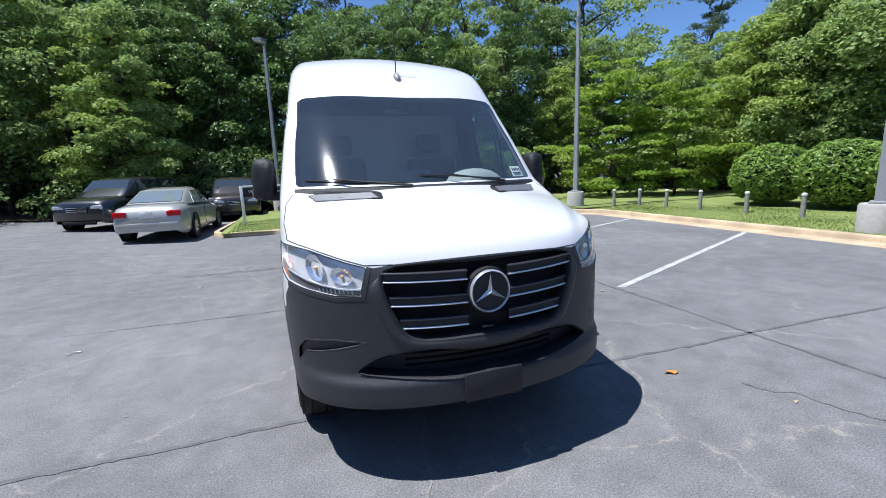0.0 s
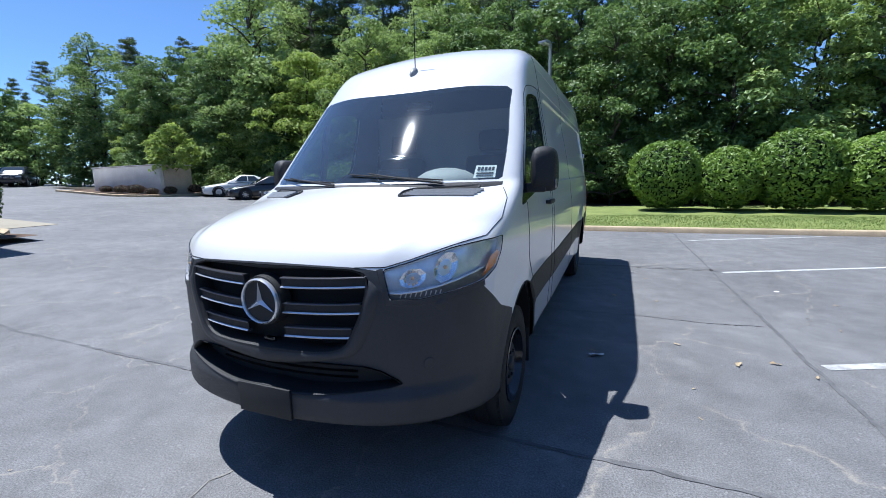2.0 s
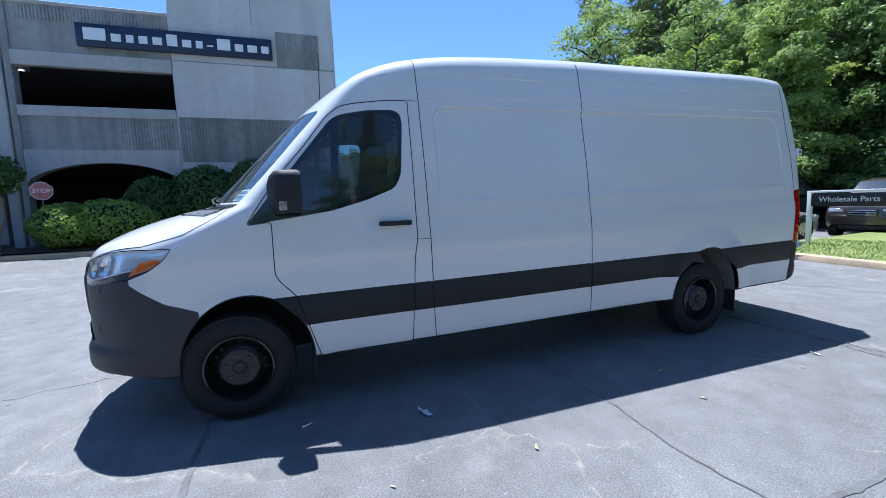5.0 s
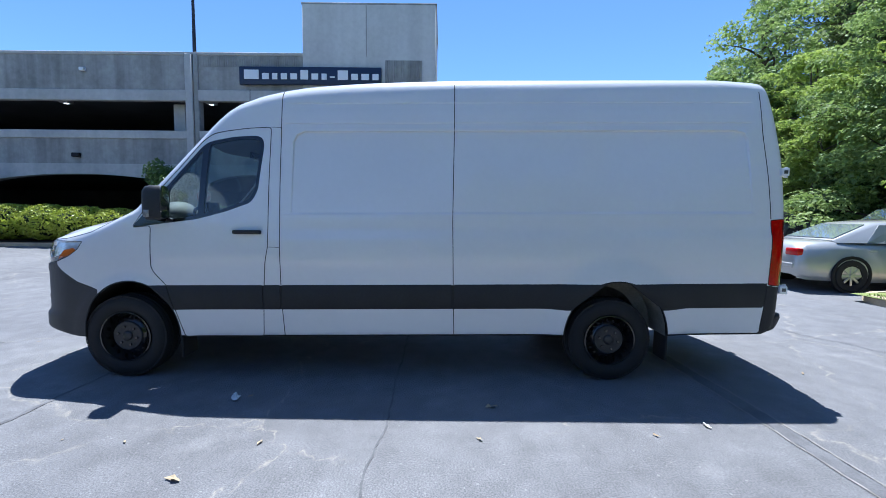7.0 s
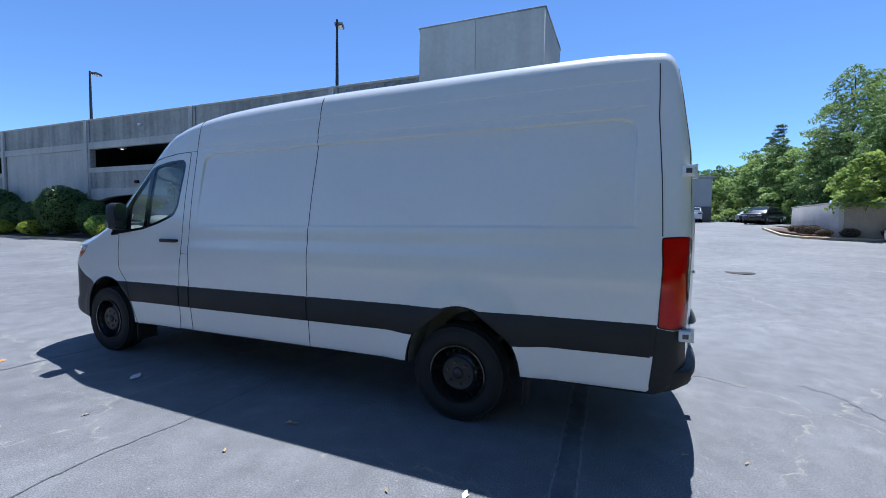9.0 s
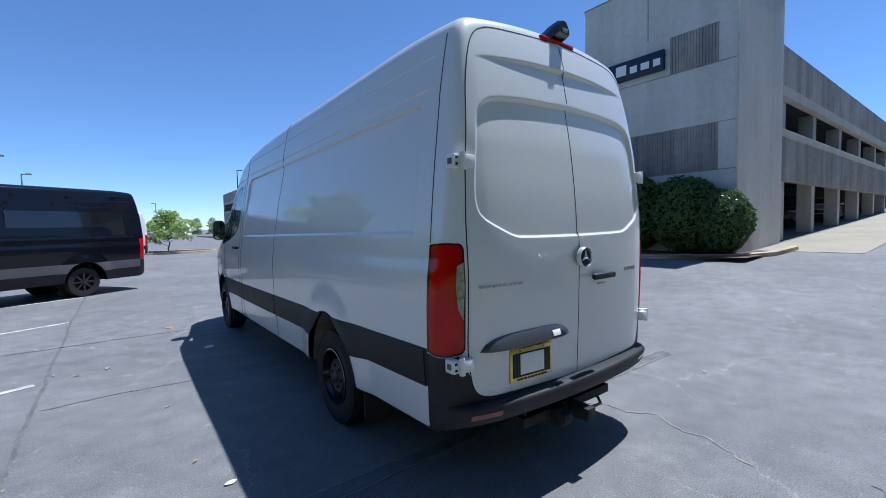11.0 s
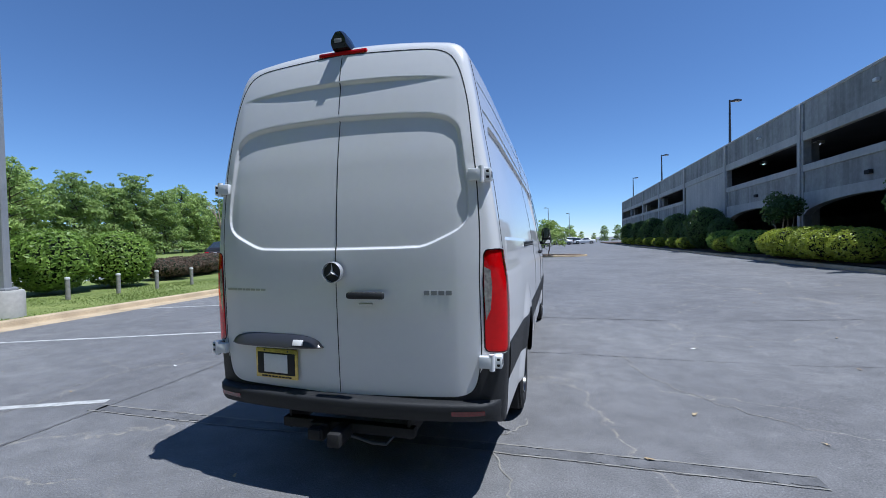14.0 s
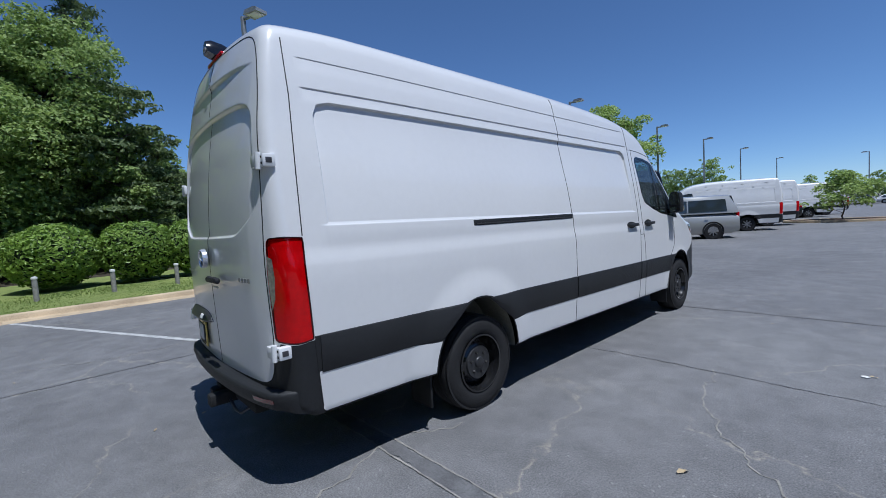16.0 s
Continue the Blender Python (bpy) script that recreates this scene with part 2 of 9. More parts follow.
def asphalt_mat():
    m = bpy.data.materials.new("old_grey_asphalt")
    m.use_nodes = True
    nt = m.node_tree
    N, L = nt.nodes.new, nt.links.new
    p = nt.nodes["Principled BSDF"]
    tc = N("ShaderNodeTexCoord")

    def noise_n(scale, detail=5, rough=0.6):
        n = N("ShaderNodeTexNoise")
        n.inputs["Scale"].default_value = scale
        n.inputs["Detail"].default_value = detail
        n.inputs["Roughness"].default_value = rough
        L(tc.outputs["Object"], n.inputs["Vector"])
        return n.outputs["Fac"]

    def ramp(src, stops):
        r = N("ShaderNodeValToRGB")
        e = r.color_ramp.elements
        while len(e) < len(stops):
            e.new(0.5)
        for el, (pos, c) in zip(e, stops):
            el.position, el.color = pos, (*c, 1) if isinstance(c, tuple) else (c, c, c, 1)
        L(src, r.inputs[0])
        return r.outputs[0]

    def mix(kind, fac, a, b):
        x = N("ShaderNodeMix")
        x.data_type, x.blend_type = "RGBA", kind
        for sock, v in ((x.inputs["Factor"], fac), (x.inputs[6], a), (x.inputs[7], b)):
            if isinstance(v, (int, float)):
                sock.default_value = v
            elif isinstance(v, tuple):
                sock.default_value = (*v, 1)
            else:
                L(v, sock)
        return x.outputs[2]
    base = ramp(noise_n(0.35, 8), [(0.32, (0.144, 0.143, 0.146)), (0.5, (0.175, 0.174, 0.177)), (0.7, (0.207, 0.206, 0.207))])
    mid = ramp(noise_n(3.5, 8, 0.7), [(0.35, 0.82), (0.62, 1.10)])
    col = mix("MULTIPLY", 1.0, base, mid)
    grit = ramp(noise_n(95, 3, 0.7), [(0.34, 0.55), (0.5, 0.98), (0.68, 1.5)])
    col = mix("MULTIPLY", 0.85, col, grit)
    stones = N("ShaderNodeTexVoronoi")
    stones.inputs["Scale"].default_value = 85
    L(tc.outputs["Object"], stones.inputs["Vector"])
    st = ramp(stones.outputs["Color"], [(0.90, 0.0), (0.96, 0.5)])
    col = mix("MIX", st, col, (0.36, 0.355, 0.34))
    # worn pale scuffs
    sc = ramp(noise_n(1.1, 10, 0.75), [(0.56, 0.0), (0.72, 0.48)])
    col = mix("MIX", sc, col, (0.31, 0.305, 0.295))
    # fine wandering cracks
    warp = N("ShaderNodeTexNoise")
    warp.inputs["Scale"].default_value = 4.5
    warp.inputs["Detail"].default_value = 6
    L(tc.outputs["Object"], warp.inputs["Vector"])
    wm = N("ShaderNodeVectorMath")
    wm.operation = "MULTIPLY_ADD"
    L(warp.outputs["Color"], wm.inputs[0])
    wm.inputs[1].default_value = (0.42, 0.42, 0)
    L(tc.outputs["Object"], wm.inputs[2])
    cr = N("ShaderNodeTexVoronoi")
    cr.feature = "DISTANCE_TO_EDGE"
    cr.inputs["Scale"].default_value = 0.42
    L(wm.outputs[0], cr.inputs["Vector"])
    ck = ramp(cr.outputs["Distance"], [(0.0, 1.0), (0.0055, 0.0)])
    gate = ramp(noise_n(0.5, 3), [(0.40, 0.0), (0.50, 0.75)])
    dash = ramp(noise_n(9, 4, 0.8), [(0.42, 0.1), (0.58, 1.0)])
    cf = mix("MULTIPLY", 1.0, mix("MULTIPLY", 1.0, ck, gate), dash)
    col = mix("MIX", cf, col, (0.36, 0.33, 0.27))
    L(col, p.inputs["Base Color"])
    p.inputs["Roughness"].default_value = 0.66
    p.inputs["Specular IOR Level"].default_value = 0.3
    bp = N("ShaderNodeBump")
    bp.inputs["Strength"].default_value = 0.55
    bp.inputs["Distance"].default_value = 0.006
    L(grit, bp.inputs["Height"])
    L(bp.outputs["Normal"], p.inputs["Normal"])
    return m


ASPHALT = asphalt_mat()
TAR = mat("dark_crack_seal", (0.112, 0.112, 0.116), 0.8, var=0.35, scale=6, fine=90, bump=0.5, bscale=150)
PAINT = mat("worn_white_line_paint", (0.22, 0.22, 0.22), 0.75, var=0.5, scale=9, fine=80, base2=(0.55, 0.55, 0.53), bump=0.3, bscale=150)
CONC = mat("kerb_concrete", (0.44, 0.345, 0.225), 0.9, var=0.28, scale=1.5, fine=40, bump=0.4, bscale=90)
CONCGREY = mat("grey_concrete", (0.40, 0.39, 0.36), 0.9, var=0.16, scale=0.6, fine=14, bump=0.3, bscale=60)
GRASSM = mat("lawn", (0.115, 0.160, 0.036), 0.9, var=0.5, scale=1.2, fine=30, base2=(0.23, 0.265, 0.072), bump=0.9, bscale=90)
BLADE = mat("grass_blade", (0.135, 0.20, 0.038), 0.75, var=0.4, scale=1.5, fine=25, base2=(0.24, 0.30, 0.075))
MULCH = mat("brown_mulch", (0.09, 0.055, 0.035), 0.95, var=0.5, scale=4, fine=60, bump=0.9, bscale=40)
ROADM = mat("pale_road", (0.33, 0.33, 0.33), 0.85, var=0.12, scale=0.5, fine=40)


def sheet_xy(name, xs, ys, zf, material, kind="structure", label="", cat=""):
    bm = bmesh.new()
    g = [[bm.verts.new((x, y, zf(x, y))) for x in xs] for y in ys]
    for j in range(len(ys) - 1):
        for i in range(len(xs) - 1):
            bm.faces.new((g[j][i], g[j][i + 1], g[j + 1][i + 1], g[j + 1][i]))
    ob = part(name, bm, material)
    return tagged(ob, label, cat, kind=kind)


sheet_xy("ground", [-450, -200, -120, -90, -70, -60, -50, -42, -36, -30, -26, -22, -19, -16, -14, -12, -10.5, -9, -8, -7, -6, -5, -4, -3, 0, 10, 60, 450], [-450, -100, -30, 0, 30, 100, 450], gz, ASPHALT, label="worn grey asphalt car park with cracks", cat="ground")

KX, KY = 9.10, 10.05     # kerb faces at the side and at the back of the lot


def kerb_line():
    """The kerb's face: along the side, round the corner, along the back, round the island's end."""
    pts = [(KX + 0.25, -75.0), (KX + 0.1, -30), (KX, -10), (KX, 5), (KX, KY - 1.2)]
    pts += [(KX - 1.2 + 1.2 * math.cos(a), KY - 1.2 + 1.2 * math.sin(a)) for a in np.linspace(0.2, math.pi / 2, 7)]
    pts += [(4, KY), (0, KY + 0.1), (-1.6, KY + 0.25)]
    pts += [(-2.4 + 0.9 * math.cos(a), KY + 1.15 + 0.9 * math.sin(a)) for a in np.linspace(-math.pi / 2 + 0.3, -math.pi, 6)]
    pts += [(-3.2, 14.0), (-2.6, 17.5), (-2.0, 30.0)]
    return [Vector((*p, 0)) for p in pts]


def sweep(name, pts, prof, material, parent=None):
    """A profile of (outward, height) carried along a ground line; outward is to the right of the way."""
    bm = bmesh.new()
    rows = []
    for i, p in enumerate(pts):
        d = (pts[min(i + 1, len(pts) - 1)] - pts[max(i - 1, 0)]).normalized()
        o = Vector((d.y, -d.x, 0))
        rows.append([bm.verts.new(p + o * u + Vector((0, 0, gz(p.x) + h))) for u, h in prof])
    for a, b in zip(rows, rows[1:]):
        for k in range(len(prof) - 1):
            bm.faces.new((a[k], a[k + 1], b[k + 1], b[k]))
    bmesh.ops.recalc_face_normals(bm, faces=bm.faces)
    return part(name, bm, material, parent)


KL = kerb_line()
tagged(sweep("kerb", KL, [(-0.005, -0.05), (0.0, 0.105), (0.02, 0.128), (0.05, 0.135), (0.15, 0.135), (0.16, 0.10)], CONC), "weathered tan concrete kerb", "kerb", kind="structure")
tagged(sweep("gutter", KL[:12], [(-0.46, -0.01), (-0.45, 0.006), (-0.02, 0.002), (0.0, 0.03)], CONC), "tan concrete gutter strip", "gutter", kind="structure")


def lawn_z(x, y):
    d = min(max(x - KX, 0) if y < KY else 9, 9)
    d2 = max(y - KY, 0)
    if y >= KY:
        d = max(d2, 0.0) if x < KX else max(d2, x - KX)
    return 0.115 + 0.10 * (1 - math.exp(-d / 4)) + 0.015 * math.sin(x * 1.7) * math.sin(y * 1.3)


sheet_xy("lawn_side", list(np.arange(KX + 0.14, 16, 0.8)) + [17.0], list(np.arange(-75, KY, 2.5)) + [KY], lawn_z, GRASSM, label="sunlit mown lawn strip beside the kerb", cat="lawn")
sheet_xy("lawn_back", list(np.arange(-3.0, 17, 0.8)) + [30.0], [KY + 0.24] + list(np.arange(KY + 0.6, 18, 0.8)), lambda x, y: lawn_z(x, max(y, KY)), GRASSM, label="sunlit mown lawn behind the kerb", cat="lawn")
sheet_xy("forest_floor", [-75, -40, -20, -10, -3.3, 5, 20, 34], [18.0, 24, 60], lambda x, y: gz(x) + 0.06 + 0.13 * (x > -3.2), mat("leaf_litter", (0.045, 0.035, 0.02), 0.95, var=0.5, scale=2, fine=30, bump=0.8, bscale=20), label="dark leaf-littered forest floor", cat="ground")
sheet_xy("forest_floor_side", [17.0, 24, 40], [2, 10, 18.1], lambda x, y: 0.20, bpy.data.materials["leaf_litter"], label="dark leaf-littered forest floor", cat="ground")
sheet_xy("road", [17.0, 26.0], [-200, -100, -40, 1.9], lambda x, y: 0.05, ROADM, label="pale concrete road beyond the lawn", cat="road")
sheet_xy("lawn_far", [26.0, 40, 120], [-200, -60, 1.9], lambda x, y: 0.10 + 0.02 * (x - 26), GRASSM, label="far grass verge", cat="lawn")

# mown grass blades near the kerbs
rng = np.random.default_rng(4)


def blades(name, areas, n):
    co, fa = [], []
    for x0, x1, y0, y1, k in areas:
        m = int(n * k)
        xs = rng.uniform(x0, x1, m)
        ys = rng.uniform(y0, y1, m)
        for x, y in zip(xs, ys):
            z = lawn_z(x, y)
            a = rng.uniform(0, 6.28)
            h = rng.uniform(0.018, 0.045)
            w = rng.uniform(0.006, 0.014)
            lx, ly = rng.uniform(-0.03, 0.03, 2)
            b = len(co)
            co += [(x - w * math.cos(a), y - w * math.sin(a), z - 0.01), (x + w * math.cos(a), y + w * math.sin(a), z - 0.01), (x + lx, y + ly, z + h)]
            fa.append((b, b + 1, b + 2))
    me = bpy.data.meshes.new(name)
    me.from_pydata(co, [], fa)
    me.materials.append(BLADE)
    tagged(new(name, me), "short sunlit grass blades of the lawn", "grass", kind="stuff")


blades("grass", [(KX + 0.15, 12.5, -10, KY, 0.62), (-2.8, KX, KY + 0.25, 13.5, 0.38)], 52000)

# painted bay lines
for y in (-6.0, -2.35, 1.50, 5.05, 8.6):
    L0 = Vector((3.05, y, 0))
    ln = 6.15 if y < 8 else 3.2
    m = Matrix.Translation(L0) @ Matrix.Rotation(math.atan2(2.1, 4.85), 4, "Z")
    tagged(part("bay_line", box(bmesh.new(), (ln / 2, 0, 0.001), (ln, 0.095, 0.006), 0, m), PAINT, smooth=False), "worn white painted parking bay line", "road marking", kind="structure")


# joints and sealed cracks
def crack(name, pts, w, seed, material, z=0.004, jag=0.02):
    r = random.Random(seed)
    bm = bmesh.new()
    rows = []
    ps = [Vector((*p, 0)) for p in pts]
    line = []
    for a, b in zip(ps, ps[1:]):
        k = max(2, int((b - a).length / 0.045))
        line += [a.lerp(b, i / k) for i in range(k)]
    line.append(ps[-1])
    off = 0.0
    for i, p in enumerate(line):
        d = (line[min(i + 1, len(line) - 1)] - line[max(i - 1, 0)]).normalized()
        o = Vector((d.y, -d.x, 0))
        off = off * 0.86 + r.gauss(0, 0.42) * jag
        c = p + o * (off + r.uniform(-0.12, 0.12) * jag)
        hw = w * r.uniform(0.6, 1.2) / 2
        zz = gz(c.x) + z
        rows.append((bm.verts.new(c + o * hw + Vector((0, 0, zz))), bm.verts.new(c - o * hw + Vector((0, 0, zz)))))
    for a, b in zip(rows, rows[1:]):
        bm.faces.new((a[0], a[1], b[1], b[0]))
    bmesh.ops.recalc_face_normals(bm, faces=bm.faces)
    return tagged(part(name, bm, material, smooth=False), "dark jagged crack in the asphalt", "crack", kind="structure")


PALECRACK = mat("pale_crack_dust", (0.235, 0.225, 0.205), 0.95, var=0.3, scale=8)
crack("pavement_joint", [(3.0, -9), (3.02, -2.2), (2.98, 1.3), (2.93, 4.1), (2.88, 9.95)], 0.036, 1, TAR, jag=0.010)
crack("pavement_joint", [(-6, -0.16), (-2.5, -0.15), (0, -0.2), (3.0, -0.26), (6.5, -0.36)], 0.036, 2, TAR, jag=0.010)
crack("pavement_joint", [(-2.8, 5.16), (-0.8, 5.15), (1.5, 5.2), (3.0, 5.2)], 0.13, 3, TAR, jag=0.004)
for dy in (-0.07, 0.07):
    crack("pavement_joint", [(-2.8, 5.16 + dy), (-0.8, 5.15 + dy), (1.5, 5.2 + dy), (3.0, 5.2 + dy)], 0.014, 30 + int(dy * 100), PALECRACK, z=0.006, jag=0.006)
crack("pavement_joint", [(-5.5, 2.6), (-2.7, 2.48), (-1.0, 2.42), (1.78, 2.43), (2.9, 2.42)], 0.014, 4, TAR, jag=0.014)
crack("crack", [(-1.1, 7.1), (-0.9, 7.35), (0.3, 7.9), (1.2, 8.1)], 0.012, 5, TAR, jag=0.05)
crack("crack", [(-1.0, 4.6), (-0.7, 5.1), (-1.1, 5.9), (-0.8, 6.6)], 0.014, 6, PALECRACK, jag=0.05)
crack("crack", [(0.2, -3.0), (-0.1, -1.9), (-0.4, -1.1), (-0.2, -0.3)], 0.012, 7, PALECRACK, jag=0.05)
crack("crack", [(3.2, 2.6), (3.9, 4.4), (3.6, 6.2), (4.4, 8.3)], 0.012, 8, PALECRACK, jag=0.07)
crack("crack", [(2.0, -0.9), (2.6, -2.0), (3.9, -2.8), (5.0, -3.3)], 0.008, 9, TAR, jag=0.06)
crack("crack", [(-2.0, 2.4), (-2.2, 3.3), (-2.9, 4.2), (-4.6, 4.9)], 0.012, 10, PALECRACK, jag=0.06)

# drain cover
bm = lathe(bmesh.new(), [(0.0, 0.008), (0.27, 0.008), (0.28, 0.004), (0.31, 0.01), (0.36, 0.006), (0.37, 0.0)], 32, Matrix.Translation((-10.2, 8.6, gz(-10.2))))
tagged(part("drain_cover", bm, mat("rusty_iron", (0.05, 0.04, 0.035), 0.7, metal=0.5, var=0.3, scale=20)), "round dark iron manhole cover in the asphalt", "manhole cover")

# litter: fallen leaves, bark chips and paper bits
LEAFBROWN = mat("dry_leaf", (0.22, 0.13, 0.06), 0.8, rvar=0.6, var=0.3, base2=(0.42, 0.33, 0.20))
LEAFORANGE = mat("orange_leaf", (0.75, 0.22, 0.03), 0.7, var=0.2, scale=30)
SCRAP = mat("white_scrap", (0.70, 0.69, 0.66), 0.8, var=0.1)


def leaf_mesh(seed, size):
    r = random.Random(seed)
    bm = bmesh.new()
    c = bm.verts.new((0, 0, size * 0.10))
    ring = []
    for k in range(9):
        a = 2 * math.pi * k / 9
        rr = size * (0.5 if k % 2 else 0.36) * r.uniform(0.8, 1.15) * (1.4 if k in (0, 4, 5) else 0.8)
        ring.append(bm.verts.new((rr * math.cos(a), 0.6 * rr * math.sin(a), size * r.uniform(0.02, 0.22))))
    for k in range(9):
        bm.faces.new((c, ring[k], ring[(k + 1) % 9]))
    me = bpy.data.meshes.new("fallen_leaf")
    bm.to_mesh(me)
    bm.free()
    return me


LM = [leaf_mesh(k, 0.085) for k in range(5)]
for m_ in LM:
    m_.materials.append(LEAFBROWN)
r = random.Random(11)


def drop(name, x, y, me, size, label, cat, group):
    ob = new(name, me)
    ob.matrix_world = Matrix.Translation((x, y, gz(x) + 0.005)) @ Matrix.Rotation(r.uniform(0, 6.28), 4, "Z") @ Matrix.Scale(size, 4)
    tagged(ob, label, cat, group)
    return ob


oleaf = leaf_mesh(9, 0.11)
oleaf.materials.append(LEAFORANGE)
drop("fallen_leaf", 1.69, -0.575, oleaf, 1.0, "bright orange fallen leaf on the asphalt", "leaf", "")
wl = leaf_mesh(21, 0.10)
wl.materials.append(SCRAP)
for x, y, s in ((1.385, 1.18, 1.5), (3.42, 3.94, 0.8), (-2.99, 1.9, 0.7), (1.79, 4.70, 0.8)):
    drop("paper_scrap", x, y, wl, s, "pale crumpled scrap on the asphalt", "litter", "pale scraps")
for x, y, s in ((2.45, 1.355, 1.1), (2.71, 1.45, 0.9), (1.52, 3.2, 1.1), (2.05, 1.66, 0.6), (2.0, 3.08, 0.6), (1.93, 4.27, 0.5), (-1.84, 5.09, 0.7), (-2.37, 4.21, 0.9), (-3.03, 1.86, 0.6),
                (2.1, -1.19, 0.6), (5.0, -1.1, 0.8), (-2.41, 5.73, 0.6), (-3.1, 4.6, 0.6), (0.8, 5.9, 0.6)):
    drop("fallen_leaf", x, y, LM[r.randrange(5)], s, "curled dry brown leaf on the asphalt", "leaf", "fallen leaves")
for k in range(110):
    x, y = r.uniform(-7, 8.5), r.uniform(-5, 12)
    if abs(x) < 1.1 and -1.1 < y < 6.1 or y > 9.9 and x > -3.5:
        continue
    drop("fallen_leaf", x, y, LM[r.randrange(5)], r.uniform(0.25, 0.7), "curled dry brown leaf on the asphalt", "leaf", "fallen leaves")
for k in range(60):
    if k % 2:
        x, y = r.uniform(-1, 8.4), 9.95 - abs(r.gauss(0, 0.25))
    else:
        x, y = 8.95 - abs(r.gauss(0, 0.25)), r.uniform(-8, 9)
    drop("fallen_leaf", x, y, LM[r.randrange(5)], r.uniform(0.4, 1.0), "curled dry brown leaf lying along the kerb", "leaf", "leaves along the kerb")
# ---- the white cargo van ----
# x: its left side is +x; the front looks to -y; front axle at y = 0, rear axle at y = 4.325
RAKE = 0.0115                      # it stands slightly nose-down
X_Z = spline([0.30, 0.45, 0.85, 1.1, 1.3, 1.7, 2.15, 2.45, 2.75], [0.955, 0.968, 0.992, 0.994, 0.982, 0.938, 0.864, 0.818, 0.745])
ROOF_Y = spline([0.0, 0.45, 0.685, 1.0, 1.3, 1.7, 2.3, 3.2, 5.2, 5.6, 5.85, 6.0], [1.7, 2.135, 2.32, 2.515, 2.615, 2.675, 2.71, 2.728, 2.722, 2.70, 2.652, 2.605])
HOOD_Y = spline([-1.1, -1.0, -0.9, -0.75, -0.6, -0.4, -0.2, 0.3], [1.06, 1.165, 1.25, 1.33, 1.385, 1.44, 1.485, 1.60])
REAR_Z = spline([0.3, 0.6, 1.3, 1.9, 2.2, 2.4, 2.6, 2.8], [5.925, 5.945, 5.965, 5.93, 5.885, 5.847, 5.795, 5.715])
SIDE_PRESS = [(1.50, 1.462), (1.50, 2.10), (1.53, 2.16), (1.59, 2.188), (5.42, 2.188), (5.50, 2.165), (5.53, 2.10), (5.54, 1.462)]
PRESS_CORNERS = [(-0.1, 1.405), (0.50, 1.410), (0.57, 1.425), (0.73, 1.50), (0.778, 1.545), (0.796, 1.61), (0.792, 1.72), (0.752, 2.06), (0.728, 2.115), (0.67, 2.16), (0.56, 2.185), (0.3, 2.20), (-0.1, 2.208)]


def softened(pts):
    """Cuts every corner once, but for those past the centre line."""
    out = []
    for (x0, y0), (x1, y1) in zip(pts, pts[1:]):
        out += [(x0, y0)] if x0 < 0 else [(0.8 * x0 + 0.2 * x1, 0.8 * y0 + 0.2 * y1)]
        if x1 >= 0:
            out.append((0.2 * x0 + 0.8 * x1, 0.2 * y0 + 0.8 * y1))
    return out + [pts[-1]]


DOOR_PRESS = softened(PRESS_CORNERS)
EYE_A, EYE_B = (0.15, 0.85), (5.2, 1.30)   # ends of the inner axis, (y, z)


def edge_dist(px, py, poly):
    """Distance to an outline, positive inside."""
    d = np.full(px.shape, 9.0)
    n = len(poly)
    for i in range(n):
        (x0, y0), (x1, y1) = poly[i], poly[(i + 1) % n]
        ex, ey = x1 - x0, y1 - y0
        t = np.clip(((px - x0) * ex + (py - y0) * ey) / (ex * ex + ey * ey), 0, 1)
        d = np.minimum(d, np.hypot(px - x0 - t * ex, py - y0 - t * ey))
    return np.where(in_poly(px.ravel(), py.ravel(), poly).reshape(px.shape), d, -d)


def yws(x, z):
    return (z - 1.475) * 0.96 - 0.20 + 0.34 * x * x


def ledge_z(x):
    return 2.432 - 0.034 * (x / 0.72) ** 2


